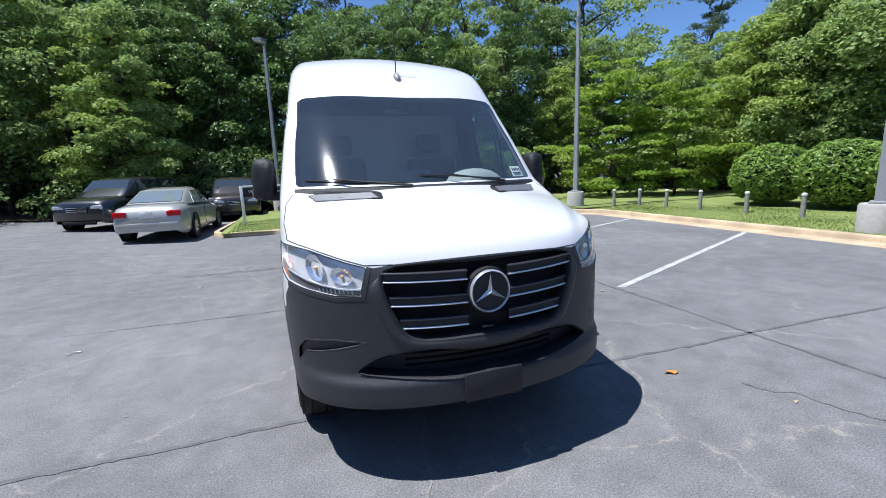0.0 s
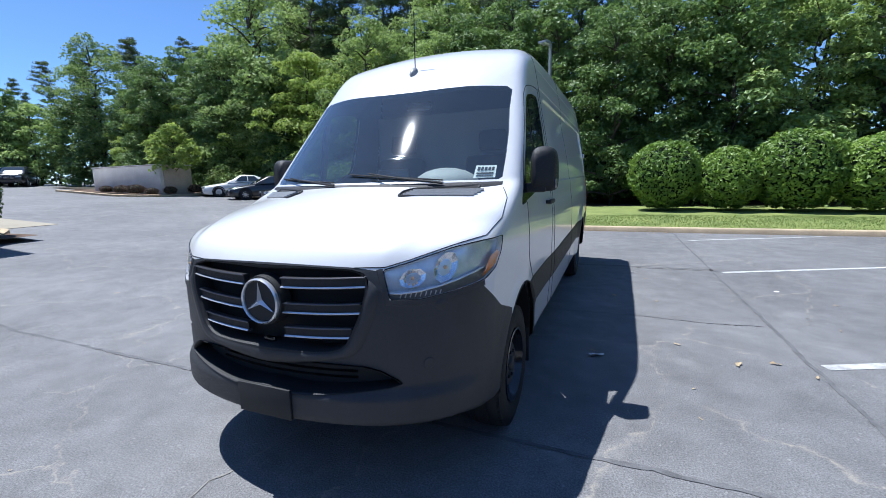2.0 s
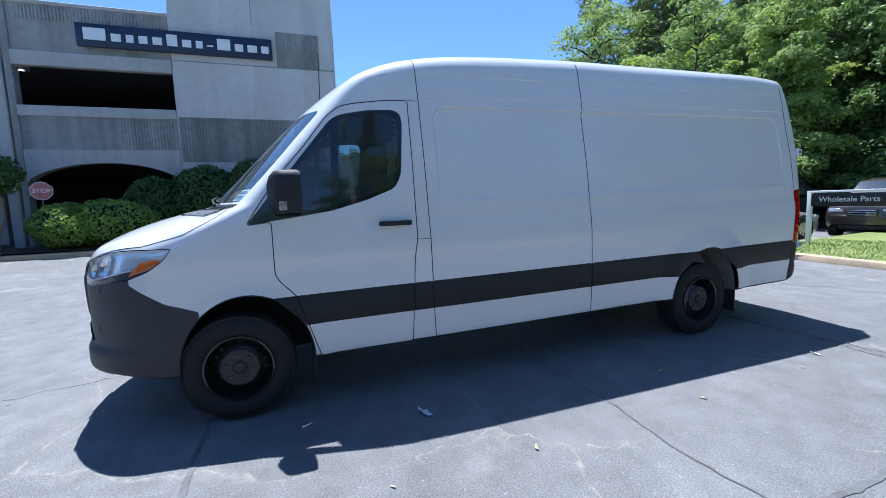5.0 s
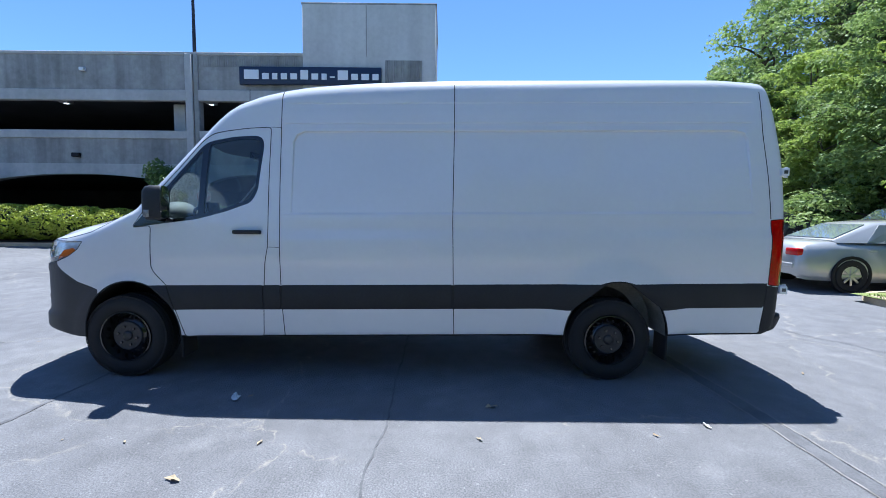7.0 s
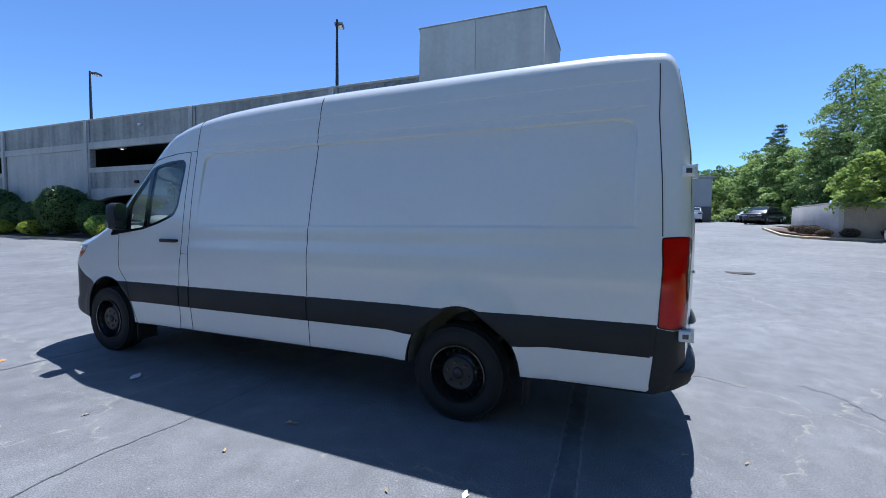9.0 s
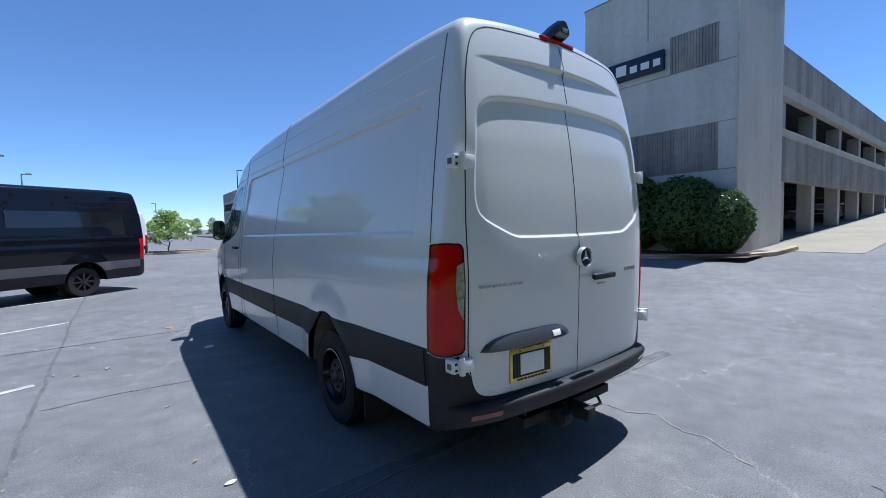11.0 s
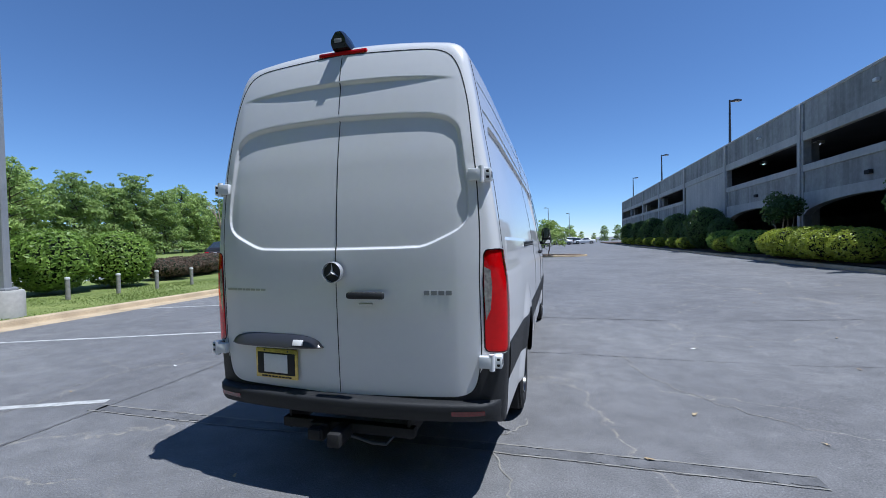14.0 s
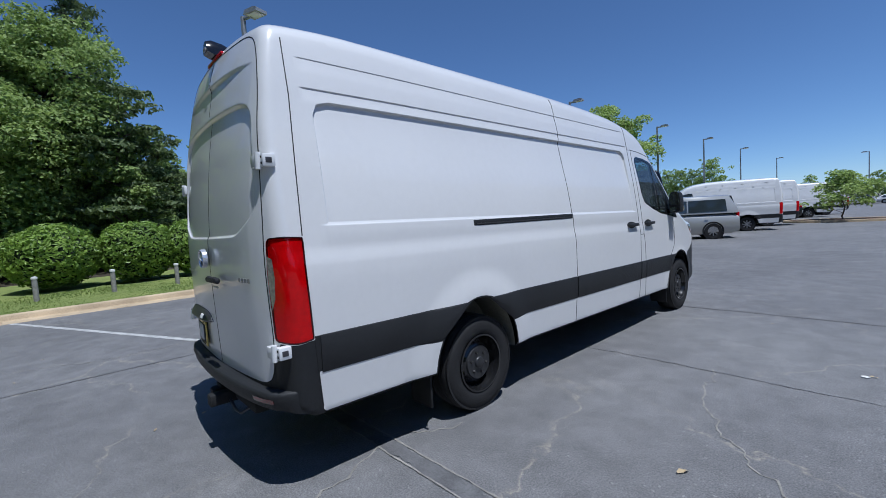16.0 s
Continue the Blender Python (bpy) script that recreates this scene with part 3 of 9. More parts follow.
def body_f(x, y, z):
    """Negative inside the van's skin, positive outside."""
    x = np.abs(x)
    zm = z - RAKE * y
    X = X_Z(zm) * (1 - 0.035 * step(-y, -0.2, 0.9)) - 0.020 * step(y, 4.8, 5.95)
    pr = edge_dist(y, zm, SIDE_PRESS)
    X = X - step(pr, -0.003, 0.009) * (0.003 + 0.019 * step(zm, 1.45, 2.17)) + 0.005 * step(-zm, -1.462, -1.448) * step(zm, 1.30, 1.42) * step(y, 1.40, 1.50) * step(-y, -5.58, -5.53)
    along = step(y, 1.40, 1.48) * step(-y, -5.60, -5.57)
    for zc, cd in ((2.258, 0.006), (2.440, 0.004)):
        X = X - along * cd * step(zm, zc - 0.095, zc - 0.006) * (1 - step(zm, zc - 0.003, zc + 0.004))
    X = X - 0.008 * step(zm, 2.20, 2.50)
    X = X + 0.010 * step(-zm, -1.34, -1.22) * step(y, 0.9, 1.6)
    ra = np.hypot((y - 4.36) / 0.95, (zm - 0.36))
    X = X + 0.026 * step(-ra, -0.74, -0.50)
    rf = np.hypot((y - 0.07) / 0.95, (zm - 0.36))
    X = X + 0.012 * step(-rf, -0.60, -0.50)
    fs = x - X
    fr = zm - (ROOF_Y(y) - 0.045 * (x / 0.65) ** 2)
    fw = (yws(x, zm) - y) * 0.72
    hood = zm - (HOOD_Y(y) - 0.085 * (x / 0.85) ** 2 * step(-y, -0.35, 0.25) - 0.02 * (x / 0.85) ** 2)
    hood = hood + 0.016 * step(x - 0.542 - 0.516 * (y + 0.956), -0.012, 0.085) * step(-y, 0.15, 0.45)
    cab = smax(fw, fr, 0.05)
    top = -smax(-hood, -cab, 0.015)
    k = 0.075 + 0.045 * step(y, 0.55, 1.5) * (1 - 0.7 * step(y, 3.5, 5.6)) + 0.035 * step(-y, 0.05, 0.35)
    f = smax(fs, top, k)
    F = -1.022 + 0.25 * x**2 + 0.27 * x**6
    F = F - 0.034 * step(-zm, -0.615, -0.550) + 0.07 * step(-zm, -0.47, -0.33) + 0.03 * step(zm, 1.0, 1.2)
    f = smax(f, F - y, 0.09)
    R = REAR_Z(zm) - 0.072 * (x / 0.9) ** 2 - 0.038 * (x / 0.9) ** 8
    dp = edge_dist(x, zm, DOOR_PRESS)
    up = step(zm, 1.6, 2.1)
    R = R - (0.014 + 0.009 * up) * step(dp / (0.012 + 0.012 * up), -0.2, 1.0)
    R = R - 0.022 * step(ledge_z(x) - zm, 0.0, 0.024) * np.clip(1 - (x / 0.72) ** 2, 0, 1)
    f = smax(f, y - R, 0.058)
    return smax(f, 0.365 + 0.060 * step(-y, 0.40, 0.75) + 0.085 * step(y, 5.68, 5.84) - zm, 0.03)


def axis_z(y):
    return EYE_A[1] + (EYE_B[1] - EYE_A[1]) * np.clip((y - EYE_A[0]) / (EYE_B[0] - EYE_A[0]), 0, 1)


T0, T1 = EYE_A[0] - math.pi / 2, EYE_B[0] + math.pi / 2


def to_dom(p):
    """A place near the skin, as its spot on the unrolled skin (t, phi)."""
    x, y, z = abs(p[0]), p[1], p[2]
    yc = min(max(y, EYE_A[0]), EYE_B[0])
    dz = z - float(axis_z(yc))
    rad = math.hypot(x, dz)
    phi = math.atan2(x, -dz)
    over = y - yc
    return (yc + math.copysign(math.atan2(abs(over), rad), over) if over else yc, phi)


def from_dom(t, phi, off=0.0):
    """Spots of the unrolled skin in space, with their normals."""
    yc = np.clip(t, EYE_A[0], EYE_B[0])
    th = t - yc
    c, s = np.cos(th), np.sin(th)
    d = np.stack([c * np.sin(phi), s, -c * np.cos(phi)], -1)
    o = np.stack([np.zeros_like(yc), yc, axis_z(yc)], -1)
    lo, hi = np.full(t.shape, 0.1), np.full(t.shape, 2.4)
    for _ in range(22):
        mid = (lo + hi) / 2
        q = o + mid[:, None] * d
        out = body_f(q[:, 0], q[:, 1], q[:, 2]) > 0
        hi, lo = np.where(out, mid, hi), np.where(out, lo, mid)
    q = o + ((lo + hi) / 2 - off)[:, None] * d
    e = 0.004
    g = np.stack([body_f(q[:, 0] + e * (i == 0), q[:, 1] + e * (i == 1), q[:, 2] + e * (i == 2))
                  - body_f(q[:, 0] - e * (i == 0), q[:, 1] - e * (i == 1), q[:, 2] - e * (i == 2)) for i in range(3)], -1)
    g /= np.linalg.norm(g, axis=1)[:, None] + 1e-9
    return q, g


def on_rear(pts):
    """(x, z) on the tail, in the van's own level, as places on the skin."""
    x = np.array([p[0] for p in pts], float)
    z = np.array([p[1] for p in pts], float) + RAKE * 5.93
    lo, hi = np.full(len(x), 5.3), np.full(len(x), 6.2)
    for _ in range(24):
        mid = (lo + hi) / 2
        out = body_f(x, mid, z) > 0
        hi, lo = np.where(out, mid, hi), np.where(out, lo, mid)
    return [Vector((float(a), float(b), float(c))) for a, b, c in zip(x, lo, z)]


def on_side(pts):
    """(y, z) on the flank, in the van's own level, as places on the skin."""
    y = np.array([p[0] for p in pts], float)
    z = np.array([p[1] for p in pts], float) + RAKE * y
    lo, hi = np.full(len(y), 0.3), np.full(len(y), 1.2)
    for _ in range(24):
        mid = (lo + hi) / 2
        out = body_f(mid, y, z) > 0
        hi, lo = np.where(out, mid, hi), np.where(out, lo, mid)
    return [Vector((float(a), float(b), float(c))) for a, b, c in zip(lo, y, z)]


def dense(pts, close=True, gap=0.04):
    out = []
    n = len(pts)
    for i in range(n if close else n - 1):
        a, b = Vector(pts[i]), Vector(pts[(i + 1) % n])
        k = max(1, int((b - a).length / gap))
        out += [a.lerp(b, j / k) for j in range(k)]
    if not close:
        out.append(Vector(pts[-1]))
    return out


def rounded(pts, r=0.03, k=4):
    """Rounds the corners of a closed outline of 2D or 3D points."""
    out = []
    n = len(pts)
    for i in range(n):
        a, p, b = Vector(pts[i - 1]), Vector(pts[i]), Vector(pts[(i + 1) % n])
        ra = min(r, (a - p).length * 0.45)
        rb = min(r, (b - p).length * 0.45)
        s, e = p + (a - p).normalized() * ra, p + (b - p).normalized() * rb
        for j in range(k + 1):
            u = j / k
            out.append((1 - u) ** 2 * s + 2 * u * (1 - u) * p + u * u * e)
    return out


def side(pts):
    """(y, z) on the flank, in the van's own level, as places."""
    return [Vector((float(X_Z(z)), y, z + RAKE * y)) for y, z in pts]


def arc_poly(cy, cz, ry, rz, z0):
    return [(cy - ry, z0)] + [(cy - ry * math.cos(a), cz + rz * math.sin(a)) for a in np.linspace(0, math.pi, 25)] + [(cy + ry, z0)]


ARCH_F = arc_poly(0.075, 0.385, 0.43, 0.49, 0.2)
ARCH_R = arc_poly(4.36, 0.375, 0.46, 0.495, 0.2)
WINDOW = [(0.115, 1.345), (0.44, 1.385), (0.68, 1.415), (0.93, 1.48), (1.15, 1.56), (1.205, 1.66), (1.245, 2.05), (1.235, 2.12), (1.18, 2.15), (0.98, 2.14), (0.79, 2.105), (0.715, 2.07), (0.52, 1.835), (0.36, 1.64)]
FRONT_DOOR = [(1.30, 2.225), (1.30, 1.17), (1.275, 1.04), (1.265, 0.88), (1.24, 0.375), (0.55, 0.375), (0.48, 0.60), (0.41, 0.83), (0.30, 0.95), (0.275, 1.0), (0.275, 1.36), (0.115, 1.345), (0.33, 1.66), (0.52, 1.88), (0.69, 2.105), (0.78, 2.165), (0.90, 2.19), (1.09, 2.215)]
PANE_MAIN = [(0.735, 1.455), (0.93, 1.51), (1.13, 1.585), (1.18, 1.67), (1.215, 2.05), (1.205, 2.10), (1.165, 2.125), (0.98, 2.115), (0.80, 2.082), (0.765, 2.06)]
PANE_SMALL = [(0.42, 1.41), (0.685, 1.443), (0.71, 2.025), (0.545, 1.825), (0.42, 1.675)]
HEADLAMP = [(0.595, -0.925, 1.135), (0.70, -0.87, 1.165), (0.85, -0.72, 1.215), (0.94, -0.45, 1.215), (0.955, -0.32, 1.215), (0.955, -0.37, 1.14), (0.94, -0.45, 1.075), (0.92, -0.56, 1.035), (0.85, -0.72, 1.015), (0.73, -0.85, 0.995), (0.615, -0.905, 1.0)]
GRILLE = [(0.0, -1.02, 1.152), (0.30, -1.0, 1.149), (0.46, -0.965, 1.139), (0.515, -0.95, 1.122), (0.535, -0.945, 1.09), (0.53, -0.945, 1.03), (0.502, -0.955, 0.93), (0.462, -0.965, 0.84), (0.435, -0.97, 0.795), (0.40, -0.978, 0.770), (0.35, -0.99, 0.756), (0.25, -1.0, 0.750), (0.0, -1.02, 0.744)]
INTAKE = [(0.0, -1.02, 0.714), (0.38, -0.98, 0.708), (0.50, -0.95, 0.700), (0.57, -0.93, 0.680), (0.64, -0.90, 0.634), (0.655, -0.89, 0.616), (0.62, -0.90, 0.606), (0.40, -0.98, 0.580), (0.20, -1.01, 0.566), (0.0, -1.02, 0.562)]
SCREEN = [(x, yws(x, 1.505), 1.503) for x in (0.0, 0.15, 0.3, 0.45, 0.6, 0.73, 0.84)] + [(0.874, 0.095, 1.53), (0.861, 0.235, 1.68), (0.842, 0.37, 1.83), (0.820, 0.50, 1.99)]
SCREEN += [(0.795, 0.635, 2.125)] + [(x, yws(x, 2.168 - 0.02 * (x / 0.775) ** 2), 2.175 - 0.02 * (x / 0.775) ** 2) for x in (0.76, 0.68, 0.56, 0.42, 0.28, 0.14, 0.0)]
HOOD = [(0.0, -1.0, 1.16), (0.47, -0.955, 1.145), (0.60, -0.91, 1.145), (0.70, -0.86, 1.175), (0.85, -0.71, 1.225), (0.92, -0.49, 1.235), (0.92, -0.25, 1.29), (0.905, -0.07, 1.385), (0.885, 0.01, 1.455), (0.6, -0.07, 1.485), (0.3, -0.165, 1.485), (0.0, -0.195, 1.485)]
BUMPER = [(0.97, -0.20, 0.80), (0.965, -0.27, 0.825), (0.955, -0.38, 0.865), (0.93, -0.50, 0.955), (0.905, -0.58, 1.02), (0.85, -0.72, 1.01), (0.73, -0.85, 0.985), (0.60, -0.915, 0.99), (0.58, -0.925, 1.13), (0.47, -0.96, 1.147), (0.0, -1.015, 1.162)]
REARDOOR = [(0.0, 5.72, 2.665), (0.58, 5.70, 2.635), (0.68, 5.70, 2.585), (0.735, 5.72, 2.48), (0.775, 5.75, 2.32), (0.845, 5.82, 1.85), (0.862, 5.87, 1.55), (0.845, 5.9, 1.3), (0.852, 5.91, 0.88), (0.82, 5.93, 0.69), (0.75, 5.95, 0.645), (0.0, 5.965, 0.622)]
REARDOOR_XZ = [(0.0, 2.610), (0.59, 2.580), (0.685, 2.535), (0.74, 2.43), (0.784, 2.25), (0.835, 1.80), (0.852, 1.48), (0.845, 1.23), (0.85, 0.81), (0.82, 0.615), (0.75, 0.565), (0.0, 0.540)]
RD_ROUND = rounded([Vector(q) for q in REARDOOR_XZ] + [Vector((-0.3, 0.542)), Vector((-0.3, 2.605))], 0.09, 6)
REARDOOR_XZ = [(0.0, 2.610)] + [(q.x, q.y) for q in RD_ROUND if q.x > 0.01] + [(0.0, 0.540)]
BAND = [(0.40, 0.623), (5.69, 0.623), (5.69, 0.833), (0.40, 0.833)]


TAIL = on_side([(5.705, 1.25), (5.70, 1.39)]) + on_rear([(0.935, 1.395), (0.885, 1.392), (0.872, 1.37), (0.866, 1.2), (0.868, 1.0), (0.868, 0.84), (0.885, 0.822), (0.935, 0.815)]) + on_side([(5.692, 0.822), (5.698, 1.0)])
REARBUMP = on_rear([(0.0, 0.60), (0.78, 0.60), (0.86, 0.74), (0.895, 0.812)]) + on_side([(5.72, 0.812), (5.685, 0.815), (5.672, 0.62), (5.655, 0.40)]) + [Vector((0.9, 5.6, 0.38)), Vector((0.0, 5.6, 0.38))]
REARDOOR = on_rear([tuple(q) for q in dense(REARDOOR_XZ, False, 0.05)])


def dom(pts):
    return [to_dom(p) for p in pts]


def dom_front(pts):
    """An outline that ends on the centre line, closed round the nose."""
    d = dom(dense(pts, False))
    return d + [(d[-1][0], 0.0), (T0, 0.0), (T0, math.pi), (d[0][0], math.pi)]


def dom_rear(pts):
    d = dom(dense(pts, False))
    return d + [(d[-1][0], 0.0), (T1, 0.0), (T1, math.pi), (d[0][0], math.pi)]


def sd(pts, r=0.0):
    return dom(dense(side(rounded(pts, r) if r else pts)))


bumper_dom = dom(dense(BUMPER, False))
bumper_dom = bumper_dom + [(bumper_dom[-1][0], math.pi), (T0, math.pi), (T0, 0.0), (EYE_A[0] - 0.1, 0.0), (-0.1, 0.5)]
def push(pts, dy, dz=0.0):
    return [(p[0], p[1] + dy, p[2] + dz) for p in pts]


POCKET = [(0.60, -0.918, 0.765), (0.75, -0.84, 0.772), (0.885, -0.69, 0.750), (0.93, -0.63, 0.69), (0.935, -0.62, 0.615), (0.912, -0.65, 0.64), (0.885, -0.69, 0.688), (0.80, -0.79, 0.708), (0.70, -0.87, 0.735)]
FLANK = (1.36, 5.60, 0.92, 2.505)     # the fine panel: y from, to, z from, to
REGIONS = [
    ("pocket", dom(dense(rounded([Vector(p) for p in POCKET], 0.012), True, 0.02))),
    ("void", sd(ARCH_F)), ("void", sd(ARCH_R)),
    ("pane_main", sd(PANE_MAIN, 0.04)), ("pane_small", sd(PANE_SMALL, 0.04)),
    ("window_surround", sd(WINDOW, 0.04)),
    ("windscreen", dom(dense(SCREEN, False))),
    ("void", dom_front(GRILLE)),
    ("void", dom(dense(INTAKE, False))),
    ("headlamp_lens", dom(dense(rounded(HEADLAMP, 0.02)))),
    ("rear_door", dom_rear(REARDOOR)),
    ("tail_lens", dom(dense(rounded(TAIL, 0.008)))),
    ("front_bumper", bumper_dom),
    ("rear_bumper", dom(dense(REARBUMP, False))),
    ("side_moulding", sd(BAND)),
    ("front_door", sd(FRONT_DOOR, 0.03)),
    ("bonnet", dom(dense(HOOD, False))),
    ("side_panel", dom(on_side([tuple(q) for q in dense([(FLANK[0], FLANK[2]), (FLANK[1], FLANK[2]), (FLANK[1], FLANK[3]), (FLANK[0], FLANK[3])], True, 0.02)]))),
]
LAMP_SPLIT = [(0.600, -0.915, 1.030), (0.66, -0.885, 1.026), (0.73, -0.85, 1.032), (0.80, -0.78, 1.046), (0.86, -0.70, 1.064), (0.905, -0.60, 1.082), (0.925, -0.545, 1.092)]
LINES = [[[Vector(p) for p in LAMP_SPLIT]], [side([(0.42, z), (5.64, z)]) for z in (0.615, 0.630, 0.826, 0.840)],
         [on_side([(y, 0.386) for y in np.linspace(0.505, 3.90, 90)]), on_side([(y, 0.386) for y in np.linspace(4.82, 5.64, 60)])]]


def build_skin():
    """One triangulation of the unrolled left half, cut along every outline."""
    from mathutils.geometry import delaunay_2d_cdt
    K = 1.15
    ts = np.concatenate([np.linspace(T0, EYE_A[0], 150)[:-1], np.arange(EYE_A[0], EYE_B[0], 0.035), np.linspace(EYE_B[0], T1, 130)])
    ph = np.linspace(0, math.pi, 118)
    verts, edges = [], []
    for i, t in enumerate(ts):
        shrink = max(0.04, math.cos(t - min(max(t, EYE_A[0]), EYE_B[0])))
        n = max(12, int((118 if 0 < t < 5.3 else 150) * min(1, shrink * (2.2 if t < 0 else 1.6))))
        for p in np.linspace(0, math.pi, n):
            verts.append((t, p * K))

    def chain(d, close):
        b = len(verts)
        verts.extend((t, p * K) for t, p in d)
        for i in range(len(d) - (0 if close else 1)):
            edges.append((b + i, b + (i + 1) % len(d)))
    for _, d in REGIONS:
        chain(d, True)
    for group in LINES:
        for a in group:
            chain(dom(dense(a, False)), False)
    V, _, Fc, _, _, _ = delaunay_2d_cdt([Vector(v) for v in verts], edges, [], 0, 1e-5)
    V = np.array([(v.x, v.y / K) for v in V])
    Fc = np.array([f for f in Fc if len(f) == 3])
    c = V[Fc].mean(1)
    ok = (c[:, 0] > T0) & (c[:, 0] < T1)
    Fc, c = Fc[ok], c[ok]
    label = np.full(len(Fc), "body_shell", dtype=object)
    for name, d in reversed(REGIONS):
        label[in_poly(c[:, 0], c[:, 1], d)] = name
    P, N = from_dom(V[:, 0], np.clip(V[:, 1], 0, math.pi))
    P[:, 0] = np.where(P[:, 0] < 1e-4, 0, P[:, 0])
    m = P[Fc].mean(1)
    low = (m[:, 2] - RAKE * m[:, 1]) < 0.386
    label[low & (label == "body_shell")] = "underbody"
    wheel = low & (m[:, 0] > 0.55) & ((np.abs(m[:, 1] - 0.075) < 0.43) | (np.abs(m[:, 1] - 4.36) < 0.46))
    label[wheel] = "void"
    label[low & (np.abs(m[:, 1] - 4.36) < 0.46)] = "void"
    area = np.linalg.norm(np.cross(P[Fc[:, 1]] - P[Fc[:, 0]], P[Fc[:, 2]] - P[Fc[:, 0]]), axis=1)
    keep = area > 1e-9
    return V, P, N, Fc[keep], label[keep]


VAN = thing("cargo_van", pose(0, 0, 0), "white high-roof cargo van with black bumpers and side strips", "van")
SK_V, SK_P, SK_N, SK_F, SK_L = build_skin()


def skin_part(name, key, material, parent, sx=1, inset=0.0, label="", mask=None, both=False):
    """The piece of the skin with that key, on the left (sx = 1), the right (-1) or both sides, as one mesh."""
    sel = np.isin(SK_L, key if isinstance(key, (list, tuple)) else [key])
    if mask is not None:
        sel &= mask
    F = SK_F[sel]
    used, inv = np.unique(F, return_inverse=True)
    F = inv.reshape(-1, 3)
    P = SK_P[used] - SK_N[used] * inset
    N = SK_N[used]
    co, no, fa = [], [], []
    for s in ((1, -1) if both else (sx,)):
        b = sum(len(c) for c in co)
        co.append(P * (s, 1, 1))
        no.append(N * (s, 1, 1))
        q = F + b
        # outward winding
        a = np.cross(co[-1][F[:, 1]] - co[-1][F[:, 0]], co[-1][F[:, 2]] - co[-1][F[:, 0]])
        flip = (a * no[-1][F[:, 0]]).sum(1) < 0
        q[flip] = q[flip][:, ::-1]
        fa.append(q)
    co, no, fa = np.concatenate(co), np.concatenate(no), np.concatenate(fa)
    me = bpy.data.meshes.new(name)
    me.from_pydata(co.tolist(), [], fa.tolist())
    for f in me.polygons:
        f.use_smooth = True
    me.normals_split_custom_set_from_vertices(no.tolist())
    me.materials.append(material)
    ob = new(name, me)
    ob.parent = parent
    if label:
        ob["label"] = label
    return ob


def rear_door(sx, parent):
    """One tail door: a fine sheet whose edges run along its ledge and its pressed panel."""
    from mathutils.geometry import delaunay_2d_cdt
    z_off = RAKE * 5.93
    out = [(max(float(p[0]), 0.0), float(p[2]) - z_off) for p in dense(REARDOOR, False, 0.02)]
    verts, edges = [], []

    def chain(ps, close=False):
        b = len(verts)
        verts.extend(Vector(p) for p in ps)
        for i in range(len(ps) - (0 if close else 1)):
            edges.append((b + i, b + (i + 1) % len(ps)))
    chain(out + [(0.0, float(z)) for z in np.linspace(out[-1][1], out[0][1], 150)[1:-1]], True)
    for dz in (0.003, -0.004, -0.010, -0.016, -0.022, -0.028):
        chain([(float(x), float(ledge_z(x)) + dz) for x in np.linspace(0.0005, 0.70, 80)])
    ring = [Vector(q) for q in dense(rounded([Vector(q) for q in DOOR_PRESS], 0.03, 5), True, 0.010)]
    for off in (-0.004, 0.001, 0.006, 0.011, 0.017, 0.025):
        ps = []
        for a, q, b in zip(ring[-1:] + ring[:-1], ring, ring[1:] + ring[:1]):
            d = (b - a).normalized()
            w = q + Vector((-d.y, d.x)) * off
            if w.x > 0.0006:
                ps.append((w.x, w.y))
        k = max(range(len(ps)), key=lambda i: (Vector(ps[i]) - Vector(ps[i - 1])).length)
        chain(ps[k:] + ps[:k])
    gx, gz_ = np.meshgrid(np.arange(0.004, 0.87, 0.013), np.arange(0.545, 2.60, 0.013))
    ok = in_poly(gx.ravel(), gz_.ravel(), out + [(0.0, out[-1][1]), (0.0, out[0][1])])
    verts.extend(Vector((float(a), float(b))) for a, b in zip(gx.ravel()[ok], gz_.ravel()[ok]))
    V, _, F, _, _, _ = delaunay_2d_cdt(verts, edges, [], 0, 1e-5)
    V = np.array([(v.x, v.y) for v in V])
    F = np.array([f for f in F if len(f) == 3])
    c = V[F].mean(1)
    F = F[in_poly(c[:, 0], c[:, 1], out + [(0.0, out[-1][1]), (0.0, out[0][1])])]
    P = np.array([tuple(p) for p in on_rear([tuple(v) for v in V])])
    e = 0.003
    g = np.stack([body_f(P[:, 0] + e * (i == 0), P[:, 1] + e * (i == 1), P[:, 2] + e * (i == 2)) - body_f(P[:, 0] - e * (i == 0), P[:, 1] - e * (i == 1), P[:, 2] - e * (i == 2)) for i in range(3)], -1)
    g[P[:, 0] < 0.004, 0] = 0
    g /= np.linalg.norm(g, axis=1)[:, None] + 1e-9
    P, g = P * (sx, 1, 1), g * (sx, 1, 1)
    a = np.cross(P[F[:, 1]] - P[F[:, 0]], P[F[:, 2]] - P[F[:, 0]])
    back = a[:, 1] < 0
    F[back] = F[back][:, ::-1]
    me = bpy.data.meshes.new("rear_door")
    me.from_pydata(P.tolist(), [], F.tolist())
    for f in me.polygons:
        f.use_smooth = True
    me.normals_split_custom_set_from_vertices(g.tolist())
    me.materials.append(WHITE)
    ob = new("rear_door", me)
    ob.parent = parent
    return ob


def rows_at(a, b, gap, spots):
    """Even steps from a to b, closer at the given spots (from, to, step)."""
    v = list(np.arange(a, b, gap)) + [b]
    for lo, hi, st in spots:
        v = [q for q in v if not lo - st * 0.5 < q < hi + st * 0.5] + list(np.arange(lo, hi + 1e-6, st))
    return np.array(sorted(v))


